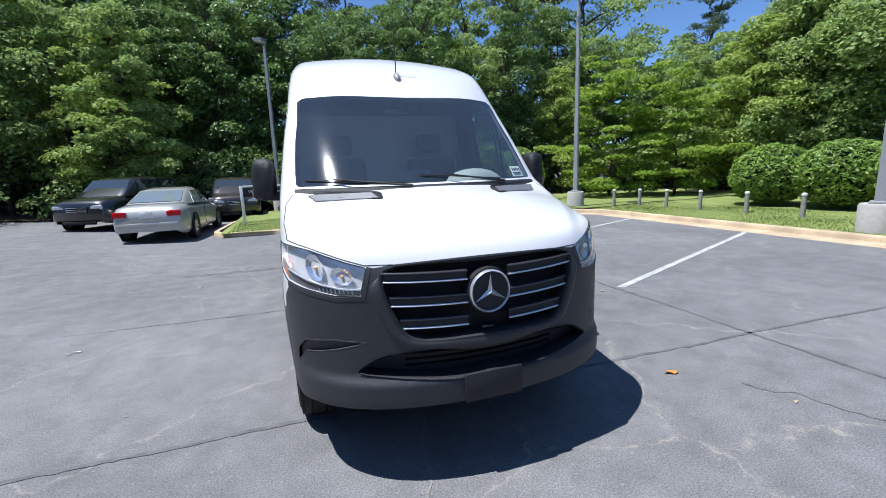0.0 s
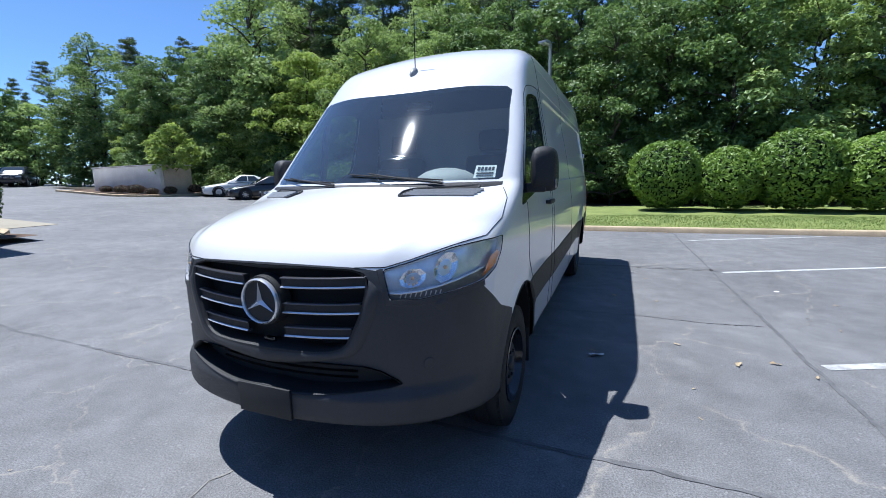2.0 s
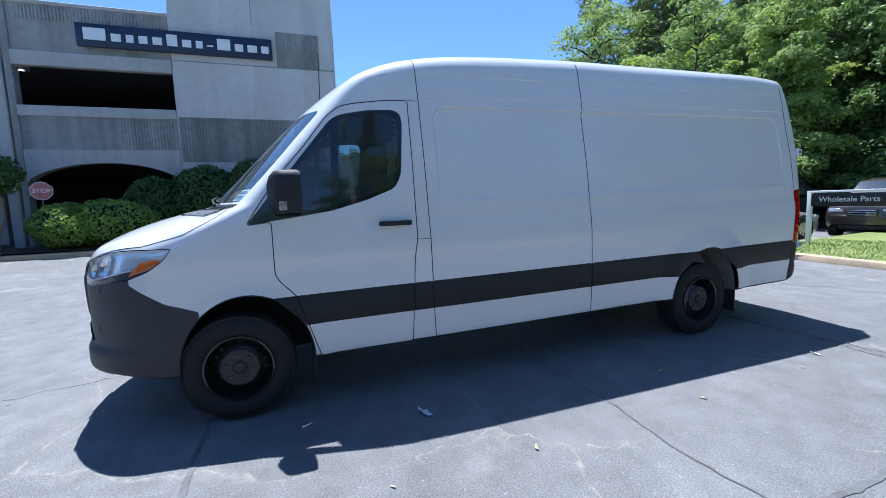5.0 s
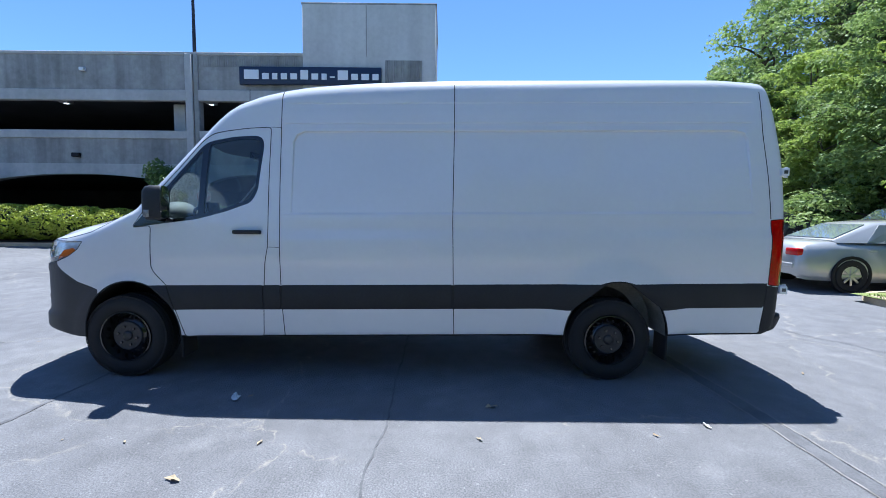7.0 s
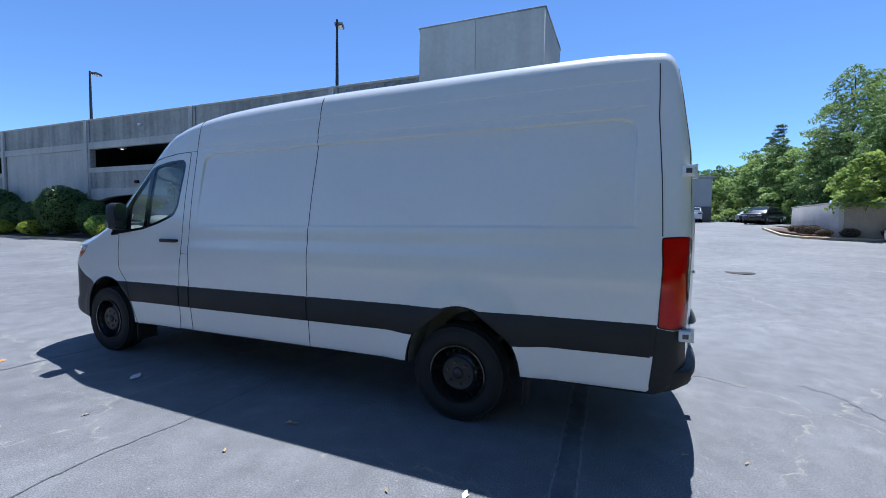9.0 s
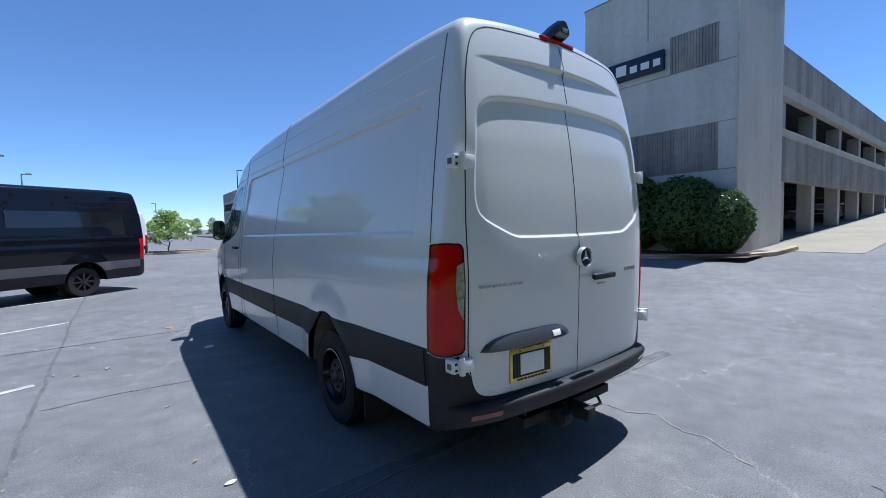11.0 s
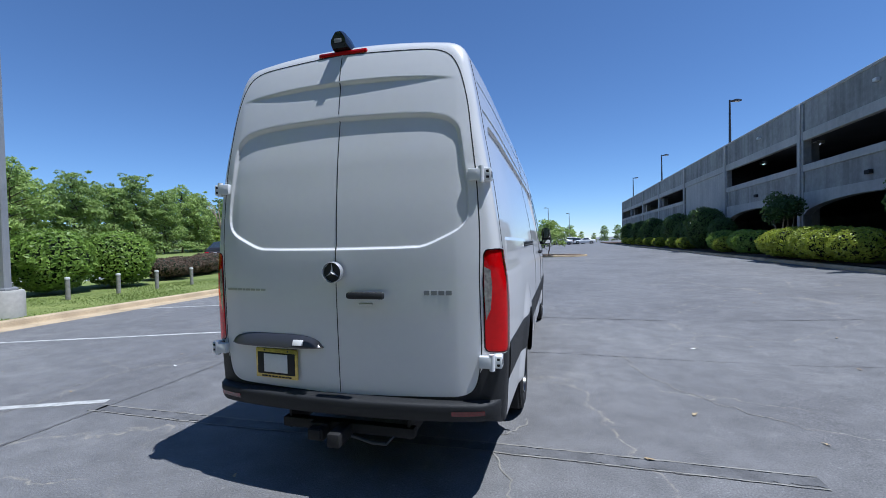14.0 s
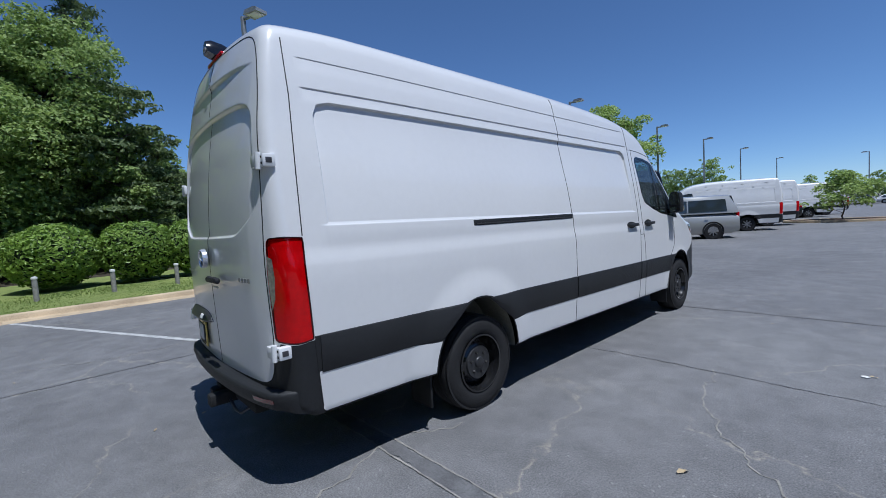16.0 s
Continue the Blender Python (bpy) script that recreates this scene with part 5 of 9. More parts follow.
# ---- headlamps ----
LAMPDARK = mat("smoked_lamp_panel", (0.10, 0.105, 0.11), 0.3, metal=0.3, var=0.2, scale=40)
BULB = mat("warm_bulb", (0.85, 0.52, 0.26), 0.1, coat=1.0)
for s in (1, -1):
    lens = skin_part("headlamp", "headlamp_lens", LAMPGLASS, VAN, s, label="clear headlamp with chrome reflector and amber indicator")
    lens.visible_shadow = False
    skin_part("lamp_housing", "headlamp_lens", mat("lamp_chrome", (0.84, 0.85, 0.87), 0.2, metal=0.4, var=0.10, scale=18, bump=0.3, bscale=14) if s > 0 else bpy.data.materials["lamp_chrome"], lens, s, inset=0.030)
    rim_ = [Vector((s * p[0], p[1], p[2])) for p in dense(rounded([Vector(p) for p in HEADLAMP], 0.02), True, 0.02)]
    bm = bmesh.new()
    wl = [(bm.verts.new(on_skin(p, -0.002)[0]), bm.verts.new(on_skin(p, -0.033)[0])) for p in rim_]
    for (a, b), (c, d) in zip(wl, wl[1:] + wl[:1]):
        bm.faces.new((a, b, d, c))
    part("lamp_wall", bm, bpy.data.materials["lamp_chrome"], lens)
    fl = (lambda q: q) if s > 0 else flip
    seam("lamp_edge", fl(rounded([Vector(p) for p in HEADLAMP], 0.02)), lens, 0.006, GLOSSBLACK, True)
    low = [Vector(p) for p in HEADLAMP]
    low = [low[0] + Vector((-0.012, -0.004, 0.004)), low[-1] + Vector((-0.010, -0.004, -0.012))] + [q + Vector((0, 0, -0.014)) for q in low[-2:-5:-1]]
    seam("lamp_seat", fl(low), FBUMP, 0.034, BUMPERGREY, lift=0.0025)
    mid_ = SK_P[SK_F].mean(1)
    under = mid_[:, 2] < np.interp(mid_[:, 0], [p[0] for p in LAMP_SPLIT], [p[2] for p in LAMP_SPLIT])
    skin_part("lower_panel", "headlamp_lens", LAMPDARK, lens, s, inset=0.018, mask=under, label="dark ribbed lower panel")
    bm = bmesh.new()
    tube(bm, [on_skin((s * x, y, z), -0.012)[0] for x, y, z in LAMP_SPLIT], [0.005, 0.006, 0.006, 0.006, 0.006, 0.005, 0.004], 8)
    part("daytime_strip", bm, BADGECHROME, lens)
    for c, r, turn in (((0.70, -0.845, 1.088), 0.040, 0.3), ((0.815, -0.735, 1.122), 0.050, 0.9)):
        q, nq = on_skin((s * c[0], c[1], c[2]), -0.026)
        m = Matrix.Translation(q) @ nq.to_track_quat("Z", "Y").to_matrix().to_4x4() @ Matrix.Rotation(turn * s, 4, "Z") @ Matrix.Diagonal((1.35, 0.9, 1, 1))
        bm = lathe(bmesh.new(), [(0.006, -0.020), (r * 0.45, -0.012), (r * 0.8, 0.0), (r * 1.15, 0.010)], 9, m)
        bowl = part("reflector", bm, LAMPCHROME, lens, "faceted chrome reflector", smooth=False)
        bm = bmesh.new()
        bmesh.ops.create_uvsphere(bm, u_segments=10, v_segments=8, radius=0.009, matrix=m @ Matrix.Diagonal((0.74, 1.1, 1.8, 1)))
        part("bulb", bm, BULB, bowl)
    for k in range(9):
        p0 = on_skin((s * (0.655 + 0.016 * k), -0.888 + 0.016 * k, 1.004), -0.014)[0]
        p1 = on_skin((s * (0.662 + 0.016 * k), -0.884 + 0.016 * k, 1.024), -0.014)[0]
        part("lamp_rib", cyl(bmesh.new(), p0, p1, 0.003, seg=6), SILVER, lens)
    amb = [(0.92, -0.572, 1.050), (0.93, -0.49, 1.132), (0.945, -0.40, 1.152), (0.95, -0.378, 1.132), (0.94, -0.45, 1.085)]
    bm = bmesh.new()
    ins = [on_skin((s * p[0], p[1], p[2]), -0.006)[0] for p in dense(amb, True, 0.02)]
    c = bm.verts.new(sum(ins, Vector()) / len(ins))
    vs = [bm.verts.new(p) for p in ins]
    for i in range(len(vs)):
        bm.faces.new((c, vs[i], vs[(i + 1) % len(vs)]))
    part("indicator", bm, AMBER, lens, "amber indicator")

# ---- rear bumper bar and side strips ----
def bumper_line(x):
    return 5.948 - 0.075 * (x / 0.9) ** 2 - 0.035 * (x / 0.9) ** 8


plan = [(x, bumper_line(x)) for x in np.linspace(0, 0.84, 22)]
plan += [(0.885, 5.828), (0.918, 5.795), (0.935, 5.752), (0.942, 5.70), (0.944, 5.655)]
plan = [Vector((-x, y)) for x, y in reversed(plan[1:])] + [Vector((x, y)) for x, y in plan]
bm = bmesh.new()
rows = []
for i, q in enumerate(plan):
    d = (plan[min(i + 1, len(plan) - 1)] - plan[max(i - 1, 0)]).normalized()
    o = Vector((d.y, -d.x)) * (-1 if d.y * q.x - d.x * q.y < 0 and q.y < 0 else 1)
    if o.dot(Vector((q.x, q.y - 5.2))) < 0:
        o = -o
    turn = float(step(np.array(-q.y), -5.86, -5.74))
    low = 0.452 - 0.045 * turn
    ring = []
    for u, zz in ((-0.04, 0.548), (0.006, 0.546), (0.040, 0.541), (0.050, 0.534), (0.053, 0.522), (0.050, 0.492), (0.044, 0.464), (0.030, low - 0.012), (-0.05, low - 0.014)):
        ring.append(bm.verts.new((q.x + o.x * u * (1 - 0.72 * turn), q.y + o.y * u * (1 - 0.72 * turn), zz + RAKE * 5.93)))
    rows.append(ring)
for a, b in zip(rows, rows[1:]):
    for k in range(8):
        bm.faces.new((a[k], a[k + 1], b[k + 1], b[k]))
bmesh.ops.recalc_face_normals(bm, faces=bm.faces)
part("bumper_bar", bm, BLACKTRIM, RBUMP, "grained black step bumper", angle=50)
for s in (1, -1):
    bm = bmesh.new()
    g = [[bm.verts.new((s * x, bumper_line(x) + d, z + RAKE * 5.93)) for x in np.linspace(0.69, 0.87, 7)] for z, d in ((0.505, 0.056), (0.477, 0.050))]
    for i in range(6):
        bm.faces.new((g[0][i], g[0][i + 1], g[1][i + 1], g[1][i]))
    part("reflector", bm, DARKRED, RBUMP, "dark red reflector", smooth=False)
    for y0, y1 in ((0.2, 0.46), (0.4, 1.245), (1.262, 1.400), (1.422, 2.905), (2.930, 4.0), (4.7, 5.655)):
        bm = bmesh.new()
        zs = (0.616, 0.620, 0.632, 0.73, 0.824, 0.835, 0.839)
        rows = []
        for f in np.linspace(0, 1, max(3, int((y1 - y0) / 0.05))):
            ends = []
            for z in zs:
                cut = 0.455 * math.sqrt(1 - ((z - 0.375) / 0.475) ** 2)
                front = 0.086 + 0.432 * math.sqrt(max(0.0, 1 - ((z - 0.385) / 0.49) ** 2))
                a = front if y0 == 0.2 else 0.475 - 0.31 * (z - 0.62) if y0 == 0.4 else 4.36 + cut if y0 == 4.7 else y0
                b = 4.36 - cut if y1 == 4.0 else 0.467 - 0.31 * (z - 0.62) if y0 == 0.2 else y1
                ends.append(a + (b - a) * f)
            pts = on_side(list(zip(ends, zs)))
            rows.append([bm.verts.new((s * (p.x + d), p.y, p.z)) for p, d in zip(pts, (-0.003, 0.003, 0.007, 0.008, 0.007, 0.003, -0.003))])
        for a, b in zip(rows, rows[1:]):
            for k in range(6):
                bm.faces.new((a[k], a[k + 1], b[k + 1], b[k]))
        bm.faces.new(rows[0])
        bm.faces.new(rows[-1])
        bmesh.ops.recalc_face_normals(bm, faces=bm.faces)
        part("side_strip", bm, BLACKTRIM, DOORS[s] if 0.3 < y0 < 1.26 and y1 < 1.26 else VAN, "black plastic side strip", angle=35)

# ---- tail lamps, hinges, rear fittings ----
for s in (1, -1):
    lens = skin_part("tail_lamp", "tail_lens", REDLENS, VAN, s, inset=-0.006, label="tall glossy red tail lamp")
    lens.visible_shadow = False
    skin_part("lamp_housing", "tail_lens", REDCELL, lens, s, inset=0.006)
    fl = (lambda q: q) if s > 0 else flip
    seam("lamp_edge", fl(rounded([Vector(p) for p in TAIL], 0.012)), lens, 0.010, GAP, True)
    bm = bmesh.new()
    win = on_rear([(0.872, 1.30), (0.905, 1.28), (0.912, 1.18), (0.902, 1.06), (0.876, 1.00), (0.870, 1.15)])
    ins = [Vector((s * q.x + s * 0.003, q.y + 0.007, q.z)) for q in dense(win, True, 0.03)]
    c = bm.verts.new(sum(ins, Vector()) / len(ins))
    vs = [bm.verts.new(p) for p in ins]
    for i in range(len(vs)):
        bm.faces.new((c, vs[i], vs[(i + 1) % len(vs)]))
    part("reversing_window", bm, SMOKE, lens, "smoked clear reversing light")
    for z in (1.880, 0.840):
        p, n = on_skin((s * 0.93, 5.84, z))
        h = new("door_hinge")
        h.parent = VAN
        h["label"] = "white painted steel door hinge"
        bm = bmesh.new()
        yb = 5.838 if z > 1.5 else 5.855
        xb = 0.868 if z > 1.5 else 0.912
        box(bm, (s * (xb - 0.036), yb + 0.030, z), (0.075, 0.040, 0.066), 0.006)
        part("hinge_leaf", bm, GALV, h)
        bm = box(bmesh.new(), (s * (xb + 0.030), yb - 0.006, z), (0.046, 0.070, 0.070), 0.007)
        part("hinge_leaf", bm, GALV, h)
        bm = cyl(bmesh.new(), (s * xb, yb + 0.035, z - 0.045), (s * xb, yb + 0.035, z + 0.045), 0.016, seg=12)
        part("hinge_pin", bm, GALV, h)
        for dz in (-0.016, 0.016):
            part("hinge_recess", box(bmesh.new(), (s * (xb + 0.034), yb + 0.029, z + dz), (0.016, 0.004, 0.014), 0.002), DARK, h)
        part("hinge_recess", box(bmesh.new(), (s * (xb + 0.0535), yb - 0.004, z), (0.004, 0.034, 0.030), 0.0015), GREYTRIM, h)
badge(DOORS[2], Matrix.Translation((0, 5.978, 1.345)) @ Matrix.Rotation(radians(-90), 4, "X") @ Matrix.Rotation(radians(180), 4, "Z"), 0.062, INK)
# door handle with its bowl
bm = box(bmesh.new(), (-0.205, 5.985, 1.212), (0.235, 0.035, 0.040), 0.015)
hd = part("door_handle", bm, BLACKTRIM, DOORS[-2], "black pull handle")
bm = box(bmesh.new(), (-0.20, 5.968, 1.163), (0.085, 0.012, 0.014), 0.004)
part("lock_cover", bm, SILVER, hd)
# grip strip with plate lamp over the plate, following the door
bm = bmesh.new()
rows = []
for x in np.linspace(0.10, 0.785, 25):
    u = (x - 0.10) / 0.685
    rise = 0.076 * (1 - abs(2 * u - 1) ** 4) ** 0.6
    y0 = on_rear([(x, 0.85)])[0].y
    out = 0.040 * (1 - abs(2 * u - 1) ** 6)
    rows.append([bm.verts.new((x, y0 + d, z)) for d, z in ((-0.01, 0.884), (out, 0.884), (out + 0.003, 0.892), (out * 0.75, 0.884 + 0.6 * rise), (0.006, 0.886 + rise), (-0.01, 0.886 + rise))])
for a, b in zip(rows, rows[1:]):
    for k in range(6):
        bm.faces.new((a[k], a[(k + 1) % 6], b[(k + 1) % 6], b[k]))
bmesh.ops.recalc_face_normals(bm, faces=bm.faces)
gs = part("grip_strip", bm, GREYTRIM, DOORS[2], "dark chrome grip strip over the plate", angle=30)
ys_ = on_rear([(0.255, 0.85)])[0].y
part("sticker", box(bmesh.new(), (0.255, ys_ + 0.037, 0.918), (0.07, 0.004, 0.035), 0.001, Matrix.Translation((0, ys_ + 0.037, 0.918)) @ Matrix.Rotation(radians(22), 4, "X") @ Matrix.Translation((0, -ys_ - 0.037, -0.918))), PAPER, gs)
yp = on_rear([(0.435, 0.70)])[0].y + 0.008
PM = Matrix.Translation((0.435, yp, 0.772)) @ Matrix.Rotation(math.atan(-0.09), 4, "Z")
PLT = part("plate_frame", box(bmesh.new(), (0, 0, 0), (0.320, 0.012, 0.185), 0.004, PM), GOLD, DOORS[2], "brass-coloured plate frame with a blank white plate")
part("plate_inner", box(bmesh.new(), (0, 0.007, 0), (0.285, 0.006, 0.135), 0.002, PM), INK, PLT)
part("plate_blank", box(bmesh.new(), (0, 0.011, 0.003), (0.180, 0.005, 0.115), 0.002, PM), PAPER, PLT)
for k in range(9):
    part("frame_mark", box(bmesh.new(), (-0.105 + 0.026 * k, 0.0072, -0.081), (0.018, 0.004, 0.008), 0, PM), INK, PLT, smooth=False)
for sx in (-1, 1):
    for sz in (-1, 1):
        part("frame_screw", cyl(bmesh.new(), PM @ Vector((sx * 0.089, 0.006, sz * 0.080)), PM @ Vector((sx * 0.089, 0.010, sz * 0.080)), 0.005, seg=10), GREYTRIM, PLT)
# word marks as plain bars
bm = bmesh.new()
x = 0.80
for w in (0.030, 0.036, 0.034, 0.014, 0.036, 0.030, 0.030, 0.034):
    box(bm, (x - w / 2, on_skin((x - w / 2, 5.95, 1.232))[0].y - 0.0008, 1.232), (w, 0.003, 0.014), 0.001)
    x -= w + 0.008
part("chrome_bars", bm, SILVER, DOORS[2], "row of small chrome bars", smooth=False)
bm = bmesh.new()
for k in range(4):
    xx = -0.555 - 0.042 * k
    box(bm, (xx, on_skin((xx, 5.95, 1.225))[0].y - 0.0012, 1.225), (0.034, 0.003, 0.026), 0.001)
part("chrome_bars", bm, mat("grey_badge_bar", (0.26, 0.265, 0.28), 0.4, metal=0.2), DOORS[-2], "row of small grey bars", smooth=False)
# high brake lamp and camera
bm = box(bmesh.new(), (0, 5.775, 2.690), (0.33, 0.045, 0.030), 0.012)
part("high_brake_lamp", bm, RED, VAN, "red high-level brake lamp")
bm = bmesh.new()
rows = []
for y, w0, w1, z0, z1 in ((5.60, 0.030, 0.022, 2.715, 2.728), (5.66, 0.052, 0.036, 2.705, 2.765), (5.74, 0.058, 0.036, 2.700, 2.800), (5.81, 0.056, 0.032, 2.712, 2.812), (5.845, 0.050, 0.026, 2.728, 2.800)):
    rows.append([bm.verts.new(p) for p in ((-w0, y, z0), (-w0 * 0.96, y, z0 + 0.35 * (z1 - z0)), (-w1, y, z1 - 0.012), (-w1 * 0.6, y, z1), (w1 * 0.6, y, z1), (w1, y, z1 - 0.012), (w0 * 0.96, y, z0 + 0.35 * (z1 - z0)), (w0, y, z0))])
for a, b in zip(rows, rows[1:]):
    for k in range(8):
        bm.faces.new((a[k], a[(k + 1) % 8], b[(k + 1) % 8], b[k]))
bm.faces.new(rows[0][::-1])
bm.faces.new(rows[-1])
bmesh.ops.recalc_face_normals(bm, faces=bm.faces)
cm = part("reversing_camera", bm, GLOSSBLACK, VAN, "black reversing camera hood", angle=30)
part("camera_face", box(bmesh.new(), (0, 5.848, 2.744), (0.048, 0.010, 0.024), 0.004), VENTGREY, cm)
# tow hitch
bm = box(bmesh.new(), (0.0, 5.84, 0.385), (0.88, 0.06, 0.060), 0.006)
HT = part("tow_bar", bm, RUBBER, VAN, "black steel tow bar")
bm = box(bmesh.new(), (-0.0, 5.93, 0.372), (0.080, 0.20, 0.080), 0.008)
part("receiver", bm, RUBBER, HT)
bm = box(bmesh.new(), (0.155, 5.92, 0.366), (0.105, 0.09, 0.075), 0.012)
box(bm, (0.155, 5.968, 0.372), (0.075, 0.012, 0.055), 0.004)
box(bm, (0.155, 5.90, 0.412), (0.12, 0.05, 0.018), 0.004)
part("socket", bm, RUBBER, HT)
bm = bmesh.new()
tube(bm, [(-0.06, 5.91, 0.36), (-0.2, 5.92, 0.335), (-0.28, 5.91, 0.33), (-0.31, 5.86, 0.36)], 0.010, 8)
part("safety_loop", bm, GREYTRIM, HT)
for s in (1, -1):
    part("bracket", box(bmesh.new(), (s * 0.40, 5.70, 0.40), (0.02, 0.30, 0.12), 0.004), BLACKTRIM, HT)
# ---- side fittings ----
for s in (1, -1):
    for y in ((1.13,) if s > 0 else (1.13, 1.62)):
        par = DOORS[s] if y < 1.4 else VAN
        p, n = on_skin((s * 0.98, y, 1.315))
        bm = box(bmesh.new(), (p.x + s * 0.032, y, 1.315), (0.022, 0.25, 0.036), 0.011)
        hd = part("door_handle", bm, BLACKTRIM, par, "black pull handle")
        for dy in (-0.10, 0.10):
            part("handle_foot", box(bmesh.new(), (p.x + s * 0.012, y + dy, 1.315), (0.03, 0.03, 0.03), 0.006), BLACKTRIM, hd)
        # right-hand bowls are blackened: the hollow's shade is put into their colour
        part("handle_bowl", lathe(bmesh.new(), [(0.0, 0.0025), (0.045, 0.003), (0.062, 0.001)], 24, Matrix.Translation(p) @ n.to_track_quat("Z", "Y").to_matrix().to_4x4() @ Matrix.Diagonal((1.75, 0.72, 1, 1))), GAP if s < 0 else WHITE, hd)
# sliding door rail on the right flank
p0, n0 = on_skin((-0.96, 3.6, 1.455))
bm = box(bmesh.new(), (-0.972, 3.63, 1.470), (0.014, 1.42, 0.046), 0.004, Matrix.Translation((0, 0, 0)))
rl = part("sliding_door_rail", bm, BLACKTRIM, VAN, "black sliding door rail")
part("rail_slot", box(bmesh.new(), (-0.981, 3.63, 1.462), (0.004, 1.36, 0.010)), GREYTRIM, rl)

# ---- mirrors ----
for s in (1, -1):
    bm = bmesh.new()
    prof = [(-0.115, -0.125), (-0.125, 0.05), (-0.11, 0.125), (-0.06, 0.155), (0.05, 0.155), (0.10, 0.125), (0.118, 0.03), (0.115, -0.13), (0.08, -0.155), (-0.08, -0.155)]
    rows = []
    for k, (yy, g) in enumerate(((0.285, 0.50), (0.295, 0.76), (0.318, 0.94), (0.35, 1.0), (0.45, 1.0), (0.46, 0.96))):
        rows.append([bm.verts.new((s * (1.070 + 0.66 * u * g), yy + 0.02 * (u / 0.12), 1.563 + 0.92 * v * g)) for u, v in [tuple(q) for q in rounded(prof, 0.05, 3)]])
    for a, b in zip(rows, rows[1:]):
        for i in range(len(a)):
            j = (i + 1) % len(a)
            bm.faces.new((a[i], a[j], b[j], b[i]))
    bm.faces.new(rows[0])
    bm.faces.new(rows[-1])
    bmesh.ops.recalc_face_normals(bm, faces=bm.faces)
    mr = part("wing_mirror", bm, BLACKTRIM, VAN, "large black wing mirror", angle=50)
    bm = prism(bmesh.new(), [(u * 0.57, v * 0.56 + 0.05) for u, v in [tuple(q) for q in rounded(prof, 0.05, 3)]], 0, 0.004, Matrix.Translation((s * 1.070, 0.466, 1.565)) @ Matrix(((1, 0, 0, 0), (0.12 * s, 0, 1, 0), (0, 1, 0, 0), (0, 0, 0, 1))))
    part("mirror_glass", bm, MIRROR, mr)
    bm = prism(bmesh.new(), [(u * 0.55, v * 0.20 - 0.10) for u, v in [tuple(q) for q in rounded(prof, 0.05, 3)]], 0, 0.004, Matrix.Translation((s * 1.070, 0.466, 1.565)) @ Matrix(((1, 0, 0, 0), (0.12 * s, 0, 1, 0), (0, 1, 0, 0), (0, 0, 0, 1))))
    part("mirror_glass", bm, MIRROR, mr)
    bm = bmesh.new()
    box(bm, (s * 1.0, 0.34, 1.445), (0.18, 0.085, 0.06), 0.02)
    part("mirror_arm", bm, BLACKTRIM, mr)
    bm = box(bmesh.new(), (s * 1.146, 0.36, 1.47), (0.010, 0.05, 0.06), 0.004)
    part("side_repeater", bm, SMOKE, mr)

# ---- bonnet vents, wipers, aerial, sticker ----
for s in (1, -1):
    out = [(s * 0.82, -0.03), (s * 0.41, -0.225), (s * 0.385, -0.29), (s * 0.40, -0.385), (s * 0.80, -0.165), (s * 0.835, -0.10)]
    bm = bmesh.new()
    vs = []
    for x, y in rounded([Vector((a, b)) for a, b in out], 0.02, 3):
        p = on_skin((x, y, float(HOOD_Y(y))), 0.003)[0]
        vs.append(bm.verts.new(p))
    c = bm.verts.new(sum((v.co for v in vs), Vector()) / len(vs) + Vector((0, 0, 0.001)))
    for i in range(len(vs)):
        bm.faces.new((c, vs[i], vs[(i + 1) % len(vs)]))
    bmesh.ops.recalc_face_normals(bm, faces=bm.faces)
    vt = part("bonnet_vent", bm, DARK, VAN, "grey slatted bonnet vent")
    for k in range(4):
        bm = bmesh.new()
        f = (k + 0.5) / 4
        tube(bm, [on_skin((s * x, -0.225 - 0.155 * f + (x - 0.40) * (0.47 + 0.06 * f), 1.44), 0.005)[0] for x in (0.415, 0.51, 0.61, 0.71, 0.785)], 0.0105, 6)
        part("slat", bm, VENTGREY, vt)
    fan = rounded([Vector((a, b)) for a, b in out], 0.02, 3)
    bm = bmesh.new()
    tube(bm, [on_skin((x, y, float(HOOD_Y(y))), 0.004)[0] for x, y in fan + fan[:1]], 0.007, 6)
    part("vent_rim", bm, BLACKTRIM, vt)


def on_screen(x, z, off=0.0):
    p = Vector((x, float(yws(x, z)), z))
    n = Vector((0.68 * x * 0.7, -1, 0.96)).normalized()
    return p + n * off


bm = bmesh.new()
vs = [[bm.verts.new(on_screen(x, z, o)) for x in np.linspace(-0.87, 0.87, 25)] for z, o in ((1.445, 0.008), (1.47, 0.014), (1.490, 0.004))]
for a, b in zip(vs, vs[1:]):
    for i in range(24):
        bm.faces.new((a[i], a[i + 1], b[i + 1], b[i]))
part("cowl_panel", bm, BLACKTRIM, VAN)
for x0, x1, z1 in ((0.55, -0.08, 1.545), (-0.15, -0.80, 1.535)):
    bm = bmesh.new()
    tube(bm, [on_screen(x0, 1.475, 0.025), on_screen((x0 + x1) / 2, (1.475 + z1) / 2, 0.035), on_screen(x1 + 0.15, z1 - 0.005, 0.03)], [0.009, 0.006, 0.004], 6)
    wp = part("wiper", bm, BLACKTRIM, VAN, "black windscreen wiper")
    bm = bmesh.new()
    tube(bm, [on_screen(x1 + (1 - u) * 0.62, 1.497 + (z1 - 1.497) * u + 0.006, 0.009) for u in np.linspace(0, 1, 9)], 0.005, 6)
    part("wiper_blade", bm, GAP, wp)
p = Vector((0, 0.70, 2.345))
bm = bmesh.new()
